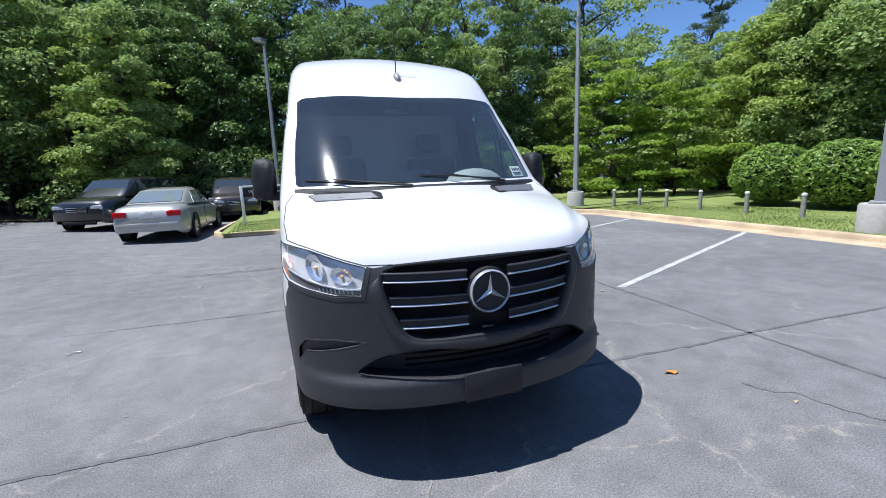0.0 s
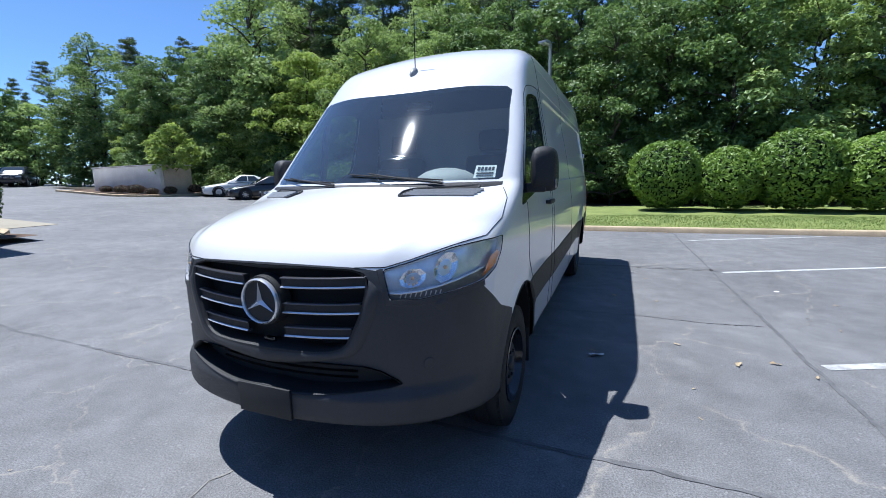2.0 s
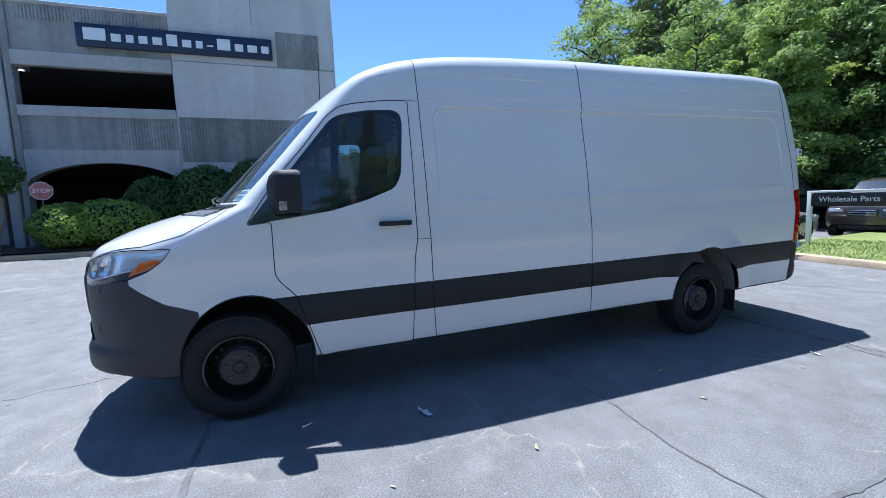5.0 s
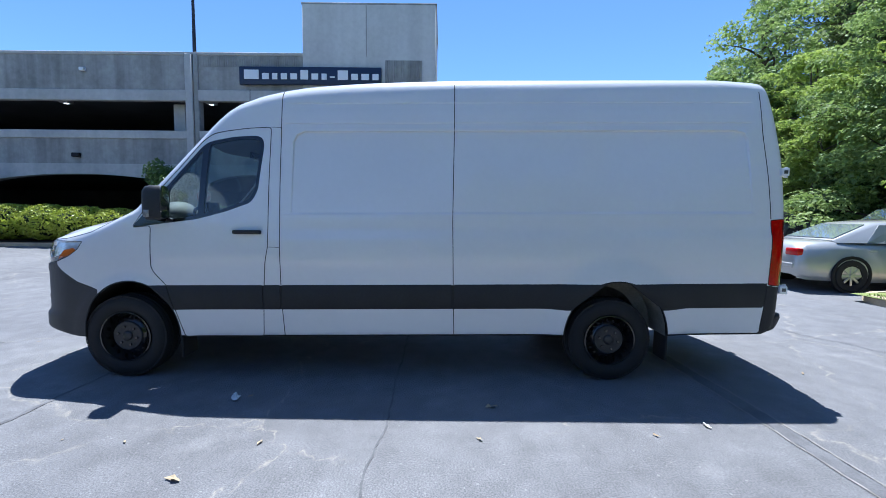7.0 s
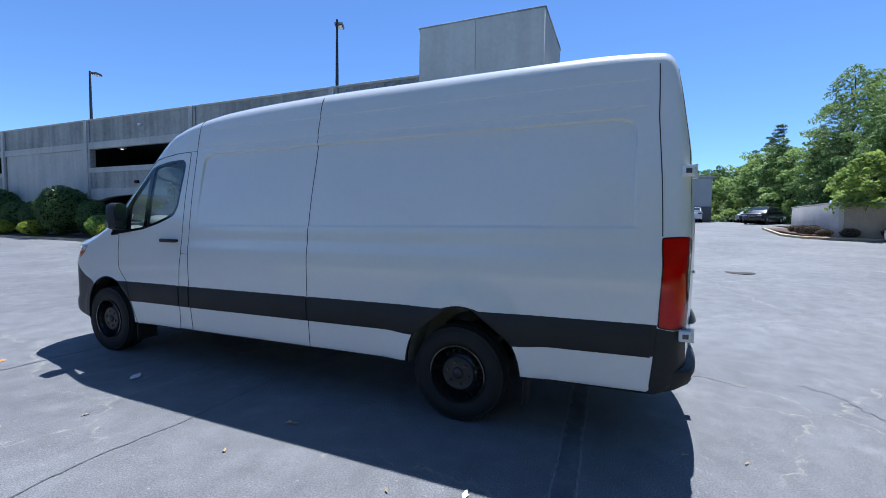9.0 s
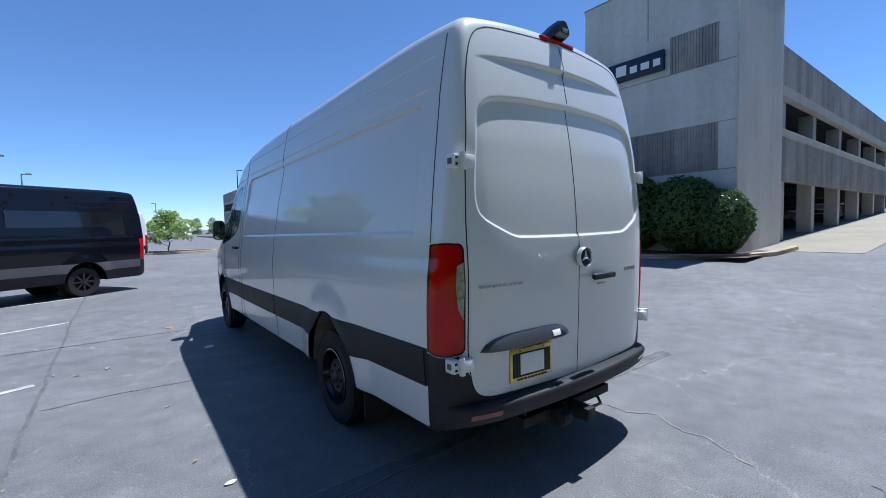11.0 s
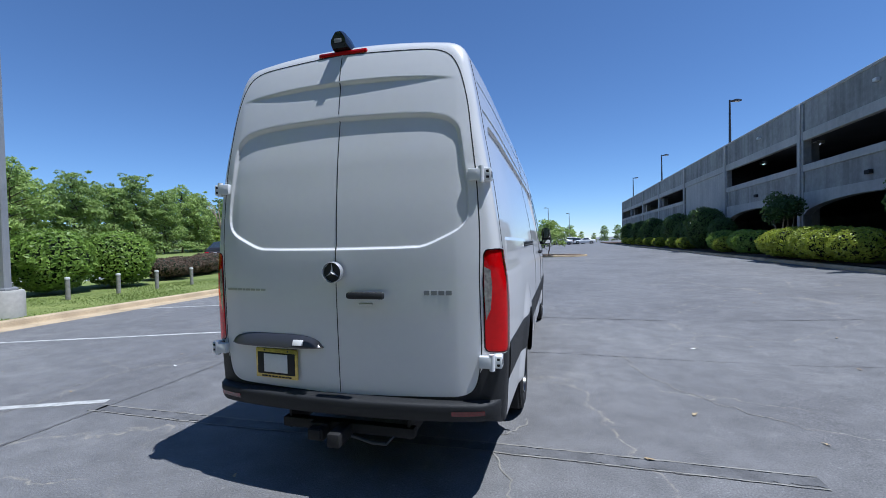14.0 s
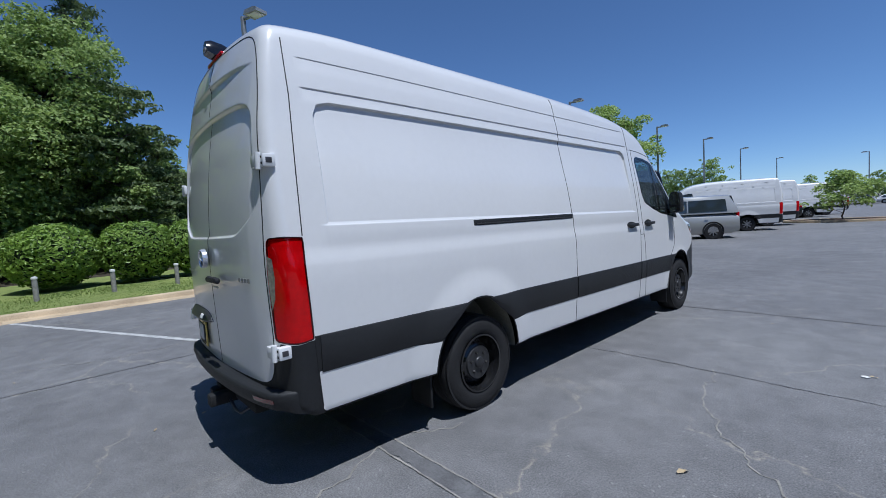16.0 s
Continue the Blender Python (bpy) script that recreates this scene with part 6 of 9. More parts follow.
bmesh.ops.create_uvsphere(bm, u_segments=16, v_segments=10, radius=1, matrix=Matrix.Translation(p) @ Matrix.Rotation(radians(38), 4, "X") @ Matrix.Diagonal((0.028, 0.062, 0.03, 1)))
an = part("aerial", bm, VENTGREY, VAN, "grey roof aerial with a black rod")
part("aerial_rod", cyl(bmesh.new(), p + Vector((0, 0.03, 0.02)), p + Vector((0, 0.04, 0.46)), 0.0045, 0.0035, 8), BLACKTRIM, an)
# paper tag inside the screen
bm = bmesh.new()
bm.faces.new([bm.verts.new(on_screen(x, z, -0.012)) for x, z in ((0.70, 1.525), (0.82, 1.525), (0.815, 1.60), (0.70, 1.60))])
tg = part("paper_tag", bm, PAPER, VAN, "small white paper tag", smooth=False)
bm = bmesh.new()
for x0, x1, z0, z1 in [(0.712 + 0.020 * k, 0.726 + 0.020 * k, 1.566, 1.588) for k in range(5)] + [(0.712, 0.806, 1.546, 1.555), (0.712, 0.806, 1.533, 1.539)]:
    bm.faces.new([bm.verts.new(on_screen(a, b, -0.009)) for a, b in ((x0, z0), (x1, z0), (x1, z1), (x0, z1))])
part("tag_bars", bm, INK, tg, smooth=False)

# ---- cabin ----
cab_mask = (SK_P[SK_F].mean(1)[:, 1] > -0.32) & (SK_P[SK_F].mean(1)[:, 1] < 1.6)
skin_part("cabin_lining", ["body_shell", "side_panel", "front_door", "window_surround", "underbody", "side_moulding"], INTERIOR, VAN, inset=0.03, mask=cab_mask, both=True)
bm = box(bmesh.new(), (0, 1.52, 1.30), (1.62, 0.04, 1.7), 0.01)
part("bulkhead", bm, mat("grey_bulkhead", (0.34, 0.34, 0.34), 0.6, var=0.1), VAN)
bm = box(bmesh.new(), (0, 0.6, 0.62), (1.08, 1.8, 0.05))
box(bm, (0, 1.03, 0.62), (1.8, 0.94, 0.048))
part("cab_floor", bm, INTERIOR, VAN)
bm = bmesh.new()
rows = []
for y, z, w in ((-0.16, 1.43, 0.82), (0.02, 1.475, 0.86), (0.22, 1.47, 0.87), (0.34, 1.40, 0.87), (0.40, 1.15, 0.86), (0.30, 0.8, 0.84)):
    rows.append([bm.verts.new((x, y + 0.10 * x * x * (1 if y < 0.1 else 0), z - 0.02 * abs(x))) for x in np.linspace(-w, w, 11)])
for a, b in zip(rows, rows[1:]):
    for i in range(10):
        bm.faces.new((a[i], a[i + 1], b[i + 1], b[i]))
dsh = part("dashboard", bm, DASH, VAN, "dark grey dashboard")
bm = bmesh.new()
bmesh.ops.create_uvsphere(bm, u_segments=18, v_segments=10, radius=1, matrix=Matrix.Translation((0.45, 0.20, 1.46)) @ Matrix.Diagonal((0.24, 0.16, 0.13, 1)))
part("instrument_hood", bm, DASH, dsh)
bm = box(bmesh.new(), (0.0, 0.30, 1.52), (0.26, 0.02, 0.15), 0.01)
part("display", bm, GLOSSBLACK, dsh)
m = Matrix.Translation((0.45, 0.50, 1.36)) @ Matrix.Rotation(radians(-62), 4, "X")
bm = bmesh.new()
tube(bm, [m @ Vector((0.19 * math.cos(a), 0.19 * math.sin(a), 0)) for a in np.linspace(0, 2 * math.pi, 33)], 0.016, 8)
for a in (0, math.pi, -math.pi / 2):
    tube(bm, [m @ Vector((0, 0, -0.03)), m @ Vector((0.19 * math.cos(a), 0.19 * math.sin(a), 0))], 0.018, 6)
part("steering_wheel", bm, GLOSSBLACK, VAN)
for s in (1, -1):
    bm = bmesh.new()
    box(bm, (s * 0.45, 0.92, 1.02), (0.50, 0.50, 0.16), 0.05)
    st = part("cab_seat", bm, SEATCLOTH, VAN, "black cloth cab seat")
    bm = box(bmesh.new(), (0, 0, 0.33), (0.48, 0.13, 0.66), 0.05, Matrix.Translation((s * 0.45, 1.17, 1.08)) @ Matrix.Rotation(radians(-14), 4, "X"), 3)
    part("backrest", bm, SEATCLOTH, st)
    bm = box(bmesh.new(), (0, 0, 0.80), (0.26, 0.09, 0.19), 0.04, Matrix.Translation((s * 0.45, 1.17, 1.08)) @ Matrix.Rotation(radians(-14), 4, "X"), 3)
    part("headrest", bm, SEATCLOTH, st)
bm = box(bmesh.new(), (0, 0.78, 2.10), (0.22, 0.03, 0.07), 0.02)
part("inner_mirror", bm, GLOSSBLACK, VAN)
bm = box(bmesh.new(), (0, 1.95, 0.40), (1.0, 3.7, 0.14), 0.02)
box(bm, (0, 5.15, 0.48), (1.0, 0.5, 0.10), 0.02)
for x in (-0.44, 0.44):
    box(bm, (x, 4.36, 0.62), (0.07, 1.0, 0.09), 0.01)
    box(bm, (x, 4.36, 0.455), (0.06, 0.94, 0.03), 0.006)
cyl(bm, (-0.8, 4.325, 0.37), (0.8, 4.325, 0.37), 0.055, seg=12)
cyl(bm, (-0.75, 0, 0.37), (0.75, 0, 0.37), 0.05, seg=12)
part("chassis", bm, DARK, VAN)
# ---- trees and shrubs ----
def leaf_mat(name, c0, c1, rv=0.5, trans=0.35, gloss=0.45):
    m = mat(name, c0, gloss, var=0.4, scale=0.7, fine=6, base2=c1, rvar=rv)
    nt = m.node_tree
    p = nt.nodes["Principled BSDF"]
    ramp = next(n for n in nt.nodes if n.bl_idname == "ShaderNodeValToRGB")
    isl = nt.nodes.new("ShaderNodeNewGeometry")
    mul = nt.nodes.new("ShaderNodeMath")
    mul.operation = "MULTIPLY_ADD"
    mul.inputs[1].default_value = 0.5
    src = ramp.inputs[0].links[0].from_socket
    nt.links.new(isl.outputs["Random Per Island"], mul.inputs[0])
    nt.links.new(src, mul.inputs[2])
    nt.links.new(mul.outputs[0], ramp.inputs[0])
    ramp.color_ramp.elements[1].position = 1.0
    ramp.color_ramp.elements[0].position = 0.45
    mr = nt.nodes.new("ShaderNodeMapRange")
    mr.inputs["From Min"].default_value = 0.5
    mr.inputs["From Max"].default_value = 1.6 + rv
    nt.links.new(mul.outputs[0], mr.inputs["Value"])
    nt.links.new(mr.outputs["Result"], ramp.inputs[0])
    ramp.color_ramp.elements[0].position, ramp.color_ramp.elements[1].position = 0.1, 0.9
    tl = nt.nodes.new("ShaderNodeBsdfTranslucent")
    mx = nt.nodes.new("ShaderNodeMixShader")
    mx.inputs[0].default_value = trans
    nt.links.new(ramp.outputs[0], tl.inputs[0])
    nt.links.new(p.outputs[0], mx.inputs[1])
    nt.links.new(tl.outputs[0], mx.inputs[2])
    nt.links.new(mx.outputs[0], nt.nodes["Material Output"].inputs[0])
    return m


LEAF_MID = leaf_mat("green_leaves", (0.115, 0.185, 0.046), (0.47, 0.59, 0.18), 0.5, 0.42, 0.6)
LEAF_LIGHT = leaf_mat("bright_green_leaves", (0.145, 0.225, 0.042), (0.48, 0.58, 0.13), 0.3, 0.45, 0.6)
LEAF_SPRING = leaf_mat("spring_green_leaves", (0.18, 0.29, 0.03), (0.41, 0.53, 0.09), 0.2, 0.6, 0.5)
LEAF_DARK = leaf_mat("dark_glossy_leaves", (0.042, 0.090, 0.022), (0.135, 0.215, 0.05), 0.3, 0.3, 0.35)
LEAF_SHRUB = leaf_mat("green_shrub_leaves", (0.085, 0.170, 0.028), (0.40, 0.55, 0.10), 0.3, 0.4, 0.45)
LEAF_DEEP = leaf_mat("deep_green_leaves", (0.065, 0.120, 0.033), (0.27, 0.39, 0.11), 0.4, 0.35, 0.5)
LEAF_LIME = leaf_mat("lime_shrub_leaves", (0.26, 0.33, 0.025), (0.52, 0.56, 0.075), 0.2, 0.4)
NEEDLE = leaf_mat("pine_needles", (0.065, 0.105, 0.04), (0.17, 0.22, 0.085), 0.4, 0.35, 0.6)
TWIG = leaf_mat("brown_twigs", (0.09, 0.06, 0.04), (0.20, 0.14, 0.10), 0.2, 0.2, 0.8)
BARK = mat("tree_bark", (0.085, 0.065, 0.048), 0.95, var=0.4, scale=3, fine=30, bump=0.8, bscale=25)
PALEBARK = mat("pale_smooth_bark", (0.36, 0.28, 0.20), 0.8, var=0.25, scale=3)


def leaves_mesh(name, centres, normals, size, material, seed, aspect=0.55, tilt=0.8):
    """Many folded leaves: two triangles either side of a midrib."""
    g = np.random.default_rng(seed)
    n = len(centres)
    s = size * g.uniform(0.6, 1.35, n)
    nn = normals + g.normal(0, tilt, (n, 3))
    nn /= np.linalg.norm(nn, axis=1)[:, None] + 1e-9
    a = g.normal(0, 1, (n, 3))
    a -= (a * nn).sum(1)[:, None] * nn
    a /= np.linalg.norm(a, axis=1)[:, None] + 1e-9
    b = np.cross(nn, a)
    tip, tail = centres + a * s[:, None] * 0.5, centres - a * s[:, None] * 0.5
    fold = nn * (s * 0.12)[:, None]
    l = centres + b * (s * aspect * 0.5)[:, None] + fold
    r_ = centres - b * (s * aspect * 0.5)[:, None] + fold
    co = np.stack([tail, l, tip, r_], 1).reshape(-1, 3)
    i = np.arange(n)[:, None] * 4
    fa = np.concatenate([i + [0, 2, 1], i + [0, 3, 2]], 0)
    me = bpy.data.meshes.new(name)
    me.from_pydata(co.tolist(), [], fa.tolist())
    me.materials.append(material)
    return me


def blob_points(g, c, rad, n, fill=0.35):
    """Points in the outer shell of a lumpy ball, with outward normals."""
    d = g.normal(0, 1, (n, 3))
    d /= np.linalg.norm(d, axis=1)[:, None]
    r_ = 1 - fill * g.random(n) ** 1.6
    p = d * r_[:, None] * np.array(rad) * (1 + 0.12 * np.sin(d[:, :1] * 7 + c[0]) * np.cos(d[:, 2:] * 6 + c[1]))
    return p + np.array(c), d / np.array(rad) * min(rad)


def branch_pts(r_, a, b, sag=0.1, n=5):
    a, b = Vector(a), Vector(b)
    out = []
    for i in range(n + 1):
        t = i / n
        p = a.lerp(b, t) + Vector((r_.uniform(-1, 1), r_.uniform(-1, 1), r_.uniform(-.5, .5))) * (b - a).length * 0.04 * (0 < i < n)
        p.z += math.sin(t * math.pi) * sag * (b - a).length
        out.append(p)
    return out


def broad_tree(seed, h, crown_r, crown_base, leaf, n_leaf, leaf_size, bark=None, trunk_r=None, narrow=1.0, tiered=False, flat=0.72):
    """A tapered trunk with limbs that carry a crown of leaf clumps, uneven and with gaps."""
    r_ = random.Random(seed)
    g = np.random.default_rng(seed)
    tree = new("tree")
    tr = trunk_r or h * 0.016
    bm = bmesh.new()
    top = Vector((r_.uniform(-.4, .4), r_.uniform(-.4, .4), h * 0.82))
    tp = branch_pts(r_, (0, 0, -0.3), top, 0, 7)
    tube(bm, tp, [tr * (1 - 0.85 * i / 7) for i in range(8)], 8)
    clumps = []
    nl = int((9 + h) * 1.35)
    for k in range(nl):
        f = (k + r_.random()) / nl
        z = crown_base + (h * 0.98 - crown_base) * f
        wide = ((1.06 - 0.80 * f) ** 0.85 if tiered else math.sin(math.pi * min(1, 0.18 + 0.80 * f)) ** 0.8) * narrow
        a = k * 2.4 + r_.uniform(-.5, .5)
        d = crown_r * wide * r_.uniform(0.35, 0.9)
        e = Vector((math.cos(a) * d, math.sin(a) * d, z))
        base = tp[0].lerp(tp[-1], min(0.97, max(0.1, (z - 0.25 * d) / (h * 0.82))))
        tube(bm, branch_pts(r_, base, e, 0.08, 3), [tr * 0.35, tr * 0.25, tr * 0.15, tr * 0.06], 5)
        cr = crown_r * r_.uniform(0.25, 0.42) * (0.6 + 0.4 * wide)
        clumps.append((e, cr))
        for q in range(2):
            o = Vector((r_.gauss(0, 1), r_.gauss(0, 1), r_.gauss(0, .6))) * cr * 0.8
            clumps.append((e + o, cr * r_.uniform(0.4, 0.75)))
    t_ob = part("trunk", bm, bark or BARK, tree)
    tot = sum(c[1] ** 2 for c in clumps)
    P, N = [], []
    for c, cr in clumps:
        p, n = blob_points(g, c, (cr, cr, cr * flat), max(20, int(n_leaf * cr * cr / tot)), 0.40)
        low_ = (n[:, 2] < -0.1) & (g.random(len(n)) < 0.8)
        p[low_, 2] = 2 * c[2] - p[low_, 2]
        n[low_, 2] *= -1
        P.append(p)
        N.append(n)
    me = leaves_mesh("crown", np.concatenate(P), np.concatenate(N) * 0.9 + (0, 0, 0.5), leaf_size, leaf, seed, 0.6, 0.6)
    ob = new("crown", me)
    ob.parent = tree
    return tree


def pine_tree(seed, h, crown_base, n_leaf):
    """A tall straight pine with tiers of upswept boughs near the top."""
    r_ = random.Random(seed)
    g = np.random.default_rng(seed)
    tree = new("pine_tree")
    bm = bmesh.new()
    tp = branch_pts(r_, (0, 0, -0.3), (r_.uniform(-.5, .5), r_.uniform(-.5, .5), h), 0, 8)
    tr = h * 0.012
    tube(bm, tp, [tr * (1 - 0.9 * i / 8) for i in range(9)], 8)
    P, N = [], []
    nb = int(h * 2.2)
    for k in range(nb):
        f = (k + r_.random()) / nb
        z = crown_base + (h - crown_base) * f
        L_ = (0.32 + 0.9 * (1 - f)) * r_.uniform(0.6, 1.2) * h * 0.12
        a = r_.uniform(0, 6.28)
        base = tp[0].lerp(tp[-1], z / h)
        e = base + Vector((math.cos(a) * L_, math.sin(a) * L_, 0.25 * L_ * r_.uniform(-.6, 1.4)))
        tube(bm, branch_pts(r_, base, e, -0.05, 3), [tr * 0.22, tr * 0.16, tr * 0.1, tr * 0.04], 4)
        for q in range(5):
            c = base.lerp(e, 0.4 + 0.15 * q) + Vector((r_.gauss(0, .15), r_.gauss(0, .15), 0.1))
            p, n = blob_points(g, c, (0.55, 0.55, 0.28), int(n_leaf / nb / 5) + 1, 0.9)
            P.append(p)
            N.append(n)
    part("trunk", bm, BARK, tree)
    me = leaves_mesh("crown", np.concatenate(P), np.concatenate(N), 0.34, NEEDLE, seed, 0.22, 1.2)
    ob = new("crown", me)
    ob.parent = tree
    return tree


def shrub(seed, rad, leaf, n_leaf, leaf_size, name="hedge_shrub"):
    """A clipped round shrub: a near-black core, with the inner shade put into its colour, under a shell of leaves."""
    g = np.random.default_rng(seed)
    e = new(name)
    bm = bmesh.new()
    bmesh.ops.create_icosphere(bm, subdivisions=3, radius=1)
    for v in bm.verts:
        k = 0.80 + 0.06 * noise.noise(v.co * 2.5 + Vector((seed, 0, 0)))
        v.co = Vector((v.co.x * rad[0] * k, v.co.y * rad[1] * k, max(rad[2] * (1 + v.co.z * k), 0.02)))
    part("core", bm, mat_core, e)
    d = g.normal(0, 1, (n_leaf, 3))
    d /= np.linalg.norm(d, axis=1)[:, None]
    lump = np.array([noise.noise(Vector(q) * 2.2 + Vector((seed * 1.7, 0, 0))) + 0.6 * noise.noise(Vector(q) * 5 + Vector((0, seed, 0))) for q in d])
    rr = 0.88 + 0.10 * lump + 0.10 * g.random(n_leaf) ** 2
    p = d * rr[:, None] * np.array(rad)
    p[:, 2] = p[:, 2] + rad[2]
    keep = p[:, 2] > 0.06
    me = leaves_mesh("foliage", p[keep], d[keep], leaf_size, leaf, seed, 0.5, 0.55)
    ob = new("foliage", me)
    ob.parent = e
    return e


# near-black stands for the shade between the leaves, put into the core's colour
mat_core = mat("shaded_shrub_core", (0.010, 0.020, 0.006), 0.95, var=0.4, scale=8)


def plant(src, x, y, z, turn, s, label, cat, group="", sz=None):
    """A copy of a plant at a place, turned and scaled."""
    m = Matrix.Translation((x, y, z)) @ Matrix.Rotation(turn, 4, "Z")
    ob = copy_thing(src, m)
    ob.scale = (s, s, sz or s)
    return tagged(ob, label, cat, group)


def discard(src):
    for o in (*src.children_recursive, src):
        bpy.data.objects.remove(o)


r = random.Random(5)
# undergrowth fills the wood's gaps; dark leaves stand in for shade under trees
UG = shrub(33, (1.3, 1.1, 1.0), LEAF_DARK, 2600, 0.22, "undergrowth")
B1 = broad_tree(1, 12, 4.3, 1.0, LEAF_MID, 17000, 0.215, tiered=True, flat=0.66)
B2 = broad_tree(2, 15, 4.6, 2.0, LEAF_MID, 17000, 0.24)
B3 = broad_tree(3, 9, 3.4, 0.5, LEAF_MID, 14000, 0.19, tiered=True, flat=0.66)
B4 = broad_tree(4, 8, 3.1, 0.4, LEAF_LIGHT, 14000, 0.185, tiered=True, flat=0.6)
B6 = broad_tree(9, 6.2, 2.9, 0.3, LEAF_SPRING, 9500, 0.19, tiered=True, flat=0.28)
B5 = broad_tree(6, 11, 2.8, 0.6, LEAF_MID, 13000, 0.20, tiered=True, flat=0.66)
B7 = broad_tree(12, 10.5, 3.3, 0.3, LEAF_DEEP, 14000, 0.20, tiered=True, flat=0.66)
F1 = broad_tree(1, 12, 4.3, 1.0, LEAF_MID, 5200, 0.42, tiered=True, flat=0.7)
F2 = broad_tree(2, 15, 4.6, 2.0, LEAF_MID, 5200, 0.46)
F3 = broad_tree(3, 9, 3.4, 0.5, LEAF_MID, 4400, 0.37, tiered=True, flat=0.7)
F4 = broad_tree(4, 8, 3.1, 0.4, LEAF_LIGHT, 4400, 0.36, tiered=True, flat=0.65)
F5 = broad_tree(12, 10.5, 3.5, 0.3, LEAF_DEEP, 4600, 0.38, tiered=True, flat=0.68)
P1 = pine_tree(7, 21, 8.5, 6500)
P2 = pine_tree(8, 18, 6.0, 6000)
P3 = broad_tree(14, 9, 3.0, 0.6, NEEDLE, 8000, 0.24, tiered=True, flat=0.34)
# the wood behind the lot: an edge of leafy trees, taller ones and pines behind
EDGE = "leafy green tree at the edge of the wood"
x = -36.0
while x < 27:
    z = gz(x) + 0.1
    src = r.choice([B3, B7, B4, B1, B7] if x < -21 else [B3, B4, B4, B1, B4] if x < -9 else [B3, B7, B4, B7, B1])
    if x > 13:
        src = r.choice([B3, B4])
    plant(src, x, 20.3 + r.uniform(-1.0, 1.0) + (3.5 if -6 < x < 1 or x < -21 else 1.6 if x < -9 else 0), z, r.uniform(0, 6.28), r.uniform(0.85, 1.2) * (0.9 if x < -29 else 1), EDGE, "tree", "trees of the wood")
    x += r.uniform(2.3, 3.2)
x = -44.0
while x < 20.5:
    src = r.choice([B7, B2, B7, B5] if x < -24 else [B1, B2, B4, B5] if x < -9 else [B7, B2, B7, B5])
    plant(src, x, 25 + r.uniform(-1.5, 1.5), gz(x) + 0.1, r.uniform(0, 6.28), r.uniform(0.95, 1.3) * (0.70 if x < -34 else 1), "tall leafy green tree in the wood", "tree", "trees of the wood")
    x += r.uniform(3.0, 4.2)
x = -50.0
while x < 21.5:
    src = r.choice([P1, P2, P1, B2])
    plant(src, x, 29 + r.uniform(-2, 3), gz(x) + 0.1, r.uniform(0, 6.28), r.uniform(0.9, 1.15) * (0.66 if x < -34 else 1), "tall tree with a bare lower trunk in the wood", "tree", "tall trees behind")
    x += r.uniform(2.6, 4.0)
rb = random.Random(77)
for k in range(11):
    plant(rb.choice([F2, P1]), -29 + 2.5 * k, 33 + rb.uniform(-1, 1.5), gz(-29 + 2.5 * k) + 0.1, rb.uniform(0, 6.28), rb.uniform(0.95, 1.15), "tall tree deep in the wood", "tree", "tall trees behind")
# the wood beside the lawn
for k in range(14):
    y = 3.2 + 1.25 * k
    src = r.choice([B4, B1, B5, B4]) if 4.5 < y < 15 else B3
    plant(src, 21.0 + r.uniform(-1.2, 1.2), y, 0.2, r.uniform(0, 6.28), r.uniform(0.80, 1.0) * (0.75 if y < 4.5 else 1), EDGE, "tree", "trees of the wood")
for k in range(6):
    y = 5.4 + 1.9 * k
    plant(r.choice([B2, P2, B1, P2]), 25.5 + r.uniform(-1.2, 1.8), y, 0.2, r.uniform(0, 6.28), r.uniform(0.78, 0.95), "tall tree in the wood", "tree", "tall trees behind")
plant(B6, 13.7, 14.3, 0.2, 1.0, 1.0, "bright lime-green layered maple-like tree", "tree")
plant(B6, 15.8, 12.6, 0.2, 2.6, 0.86, "bright lime-green layered maple-like tree", "tree")
for k in range(30):
    x = -38 + 1.75 * k
    plant(UG, x, (23.4 if x > -21 else 26.5) + 0.8 * math.sin(k * 2.3), gz(x) + 0.05, k * 1.3, r.uniform(1.3, 1.9), "undergrowth between the trees, its dark leaf colour standing for their shade", "shrub", "undergrowth of the wood")
for k in range(12):
    plant(UG, 22.6 + 0.5 * math.sin(k * 2.1), 2.6 + 1.6 * k, 0.2, k * 1.3, r.uniform(1.2, 1.7), "undergrowth between the trees, its dark leaf colour standing for their shade", "shrub", "undergrowth of the wood")
# deep green trees: the wood's inner shade is put into their leaf colour
for k, (x, y, q) in enumerate(((-6.6, 23.4, 1.0), (-4.2, 22.3, 0.95), (-1.9, 23.0, 1.05), (0.4, 22.2, 0.9), (2.9, 22.8, 1.0), (5.6, 22.0, 1.0))):
    plant(B7, x, y, 0.2, k * 2.3, q, "deep green tree at the edge of the wood, shade put into its leaf colour", "tree", "trees of the wood")
for k in range(9):
    plant(UG, -7.5 + 1.8 * k, 21.2 + 0.4 * math.sin(k * 1.9), 0.2, k * 1.7, 1.15 + 0.15 * (k % 3), "undergrowth between the trees, its dark leaf colour standing for their shade", "shrub", "undergrowth of the wood")
discard(UG)
plant(B5, -7.4, 19.0, 0.3, 2.0, 0.8, EDGE, "tree", "trees of the wood")
for x, y, turn, q in ((20.6, 4.3, 1.0, 0.92), (21.4, 2.9, 2.3, 0.72), (22.2, 2.1, 4.1, 0.56)):
    plant(P3, x, y, 0.2, turn, q, "dark layered evergreen beside the lawn", "tree", "evergreens beside the lawn")
plant(B2, 22.0, 6.3, 0.2, 0.7, 0.74, "tall broad green tree beside the lawn", "tree", "trees of the wood")
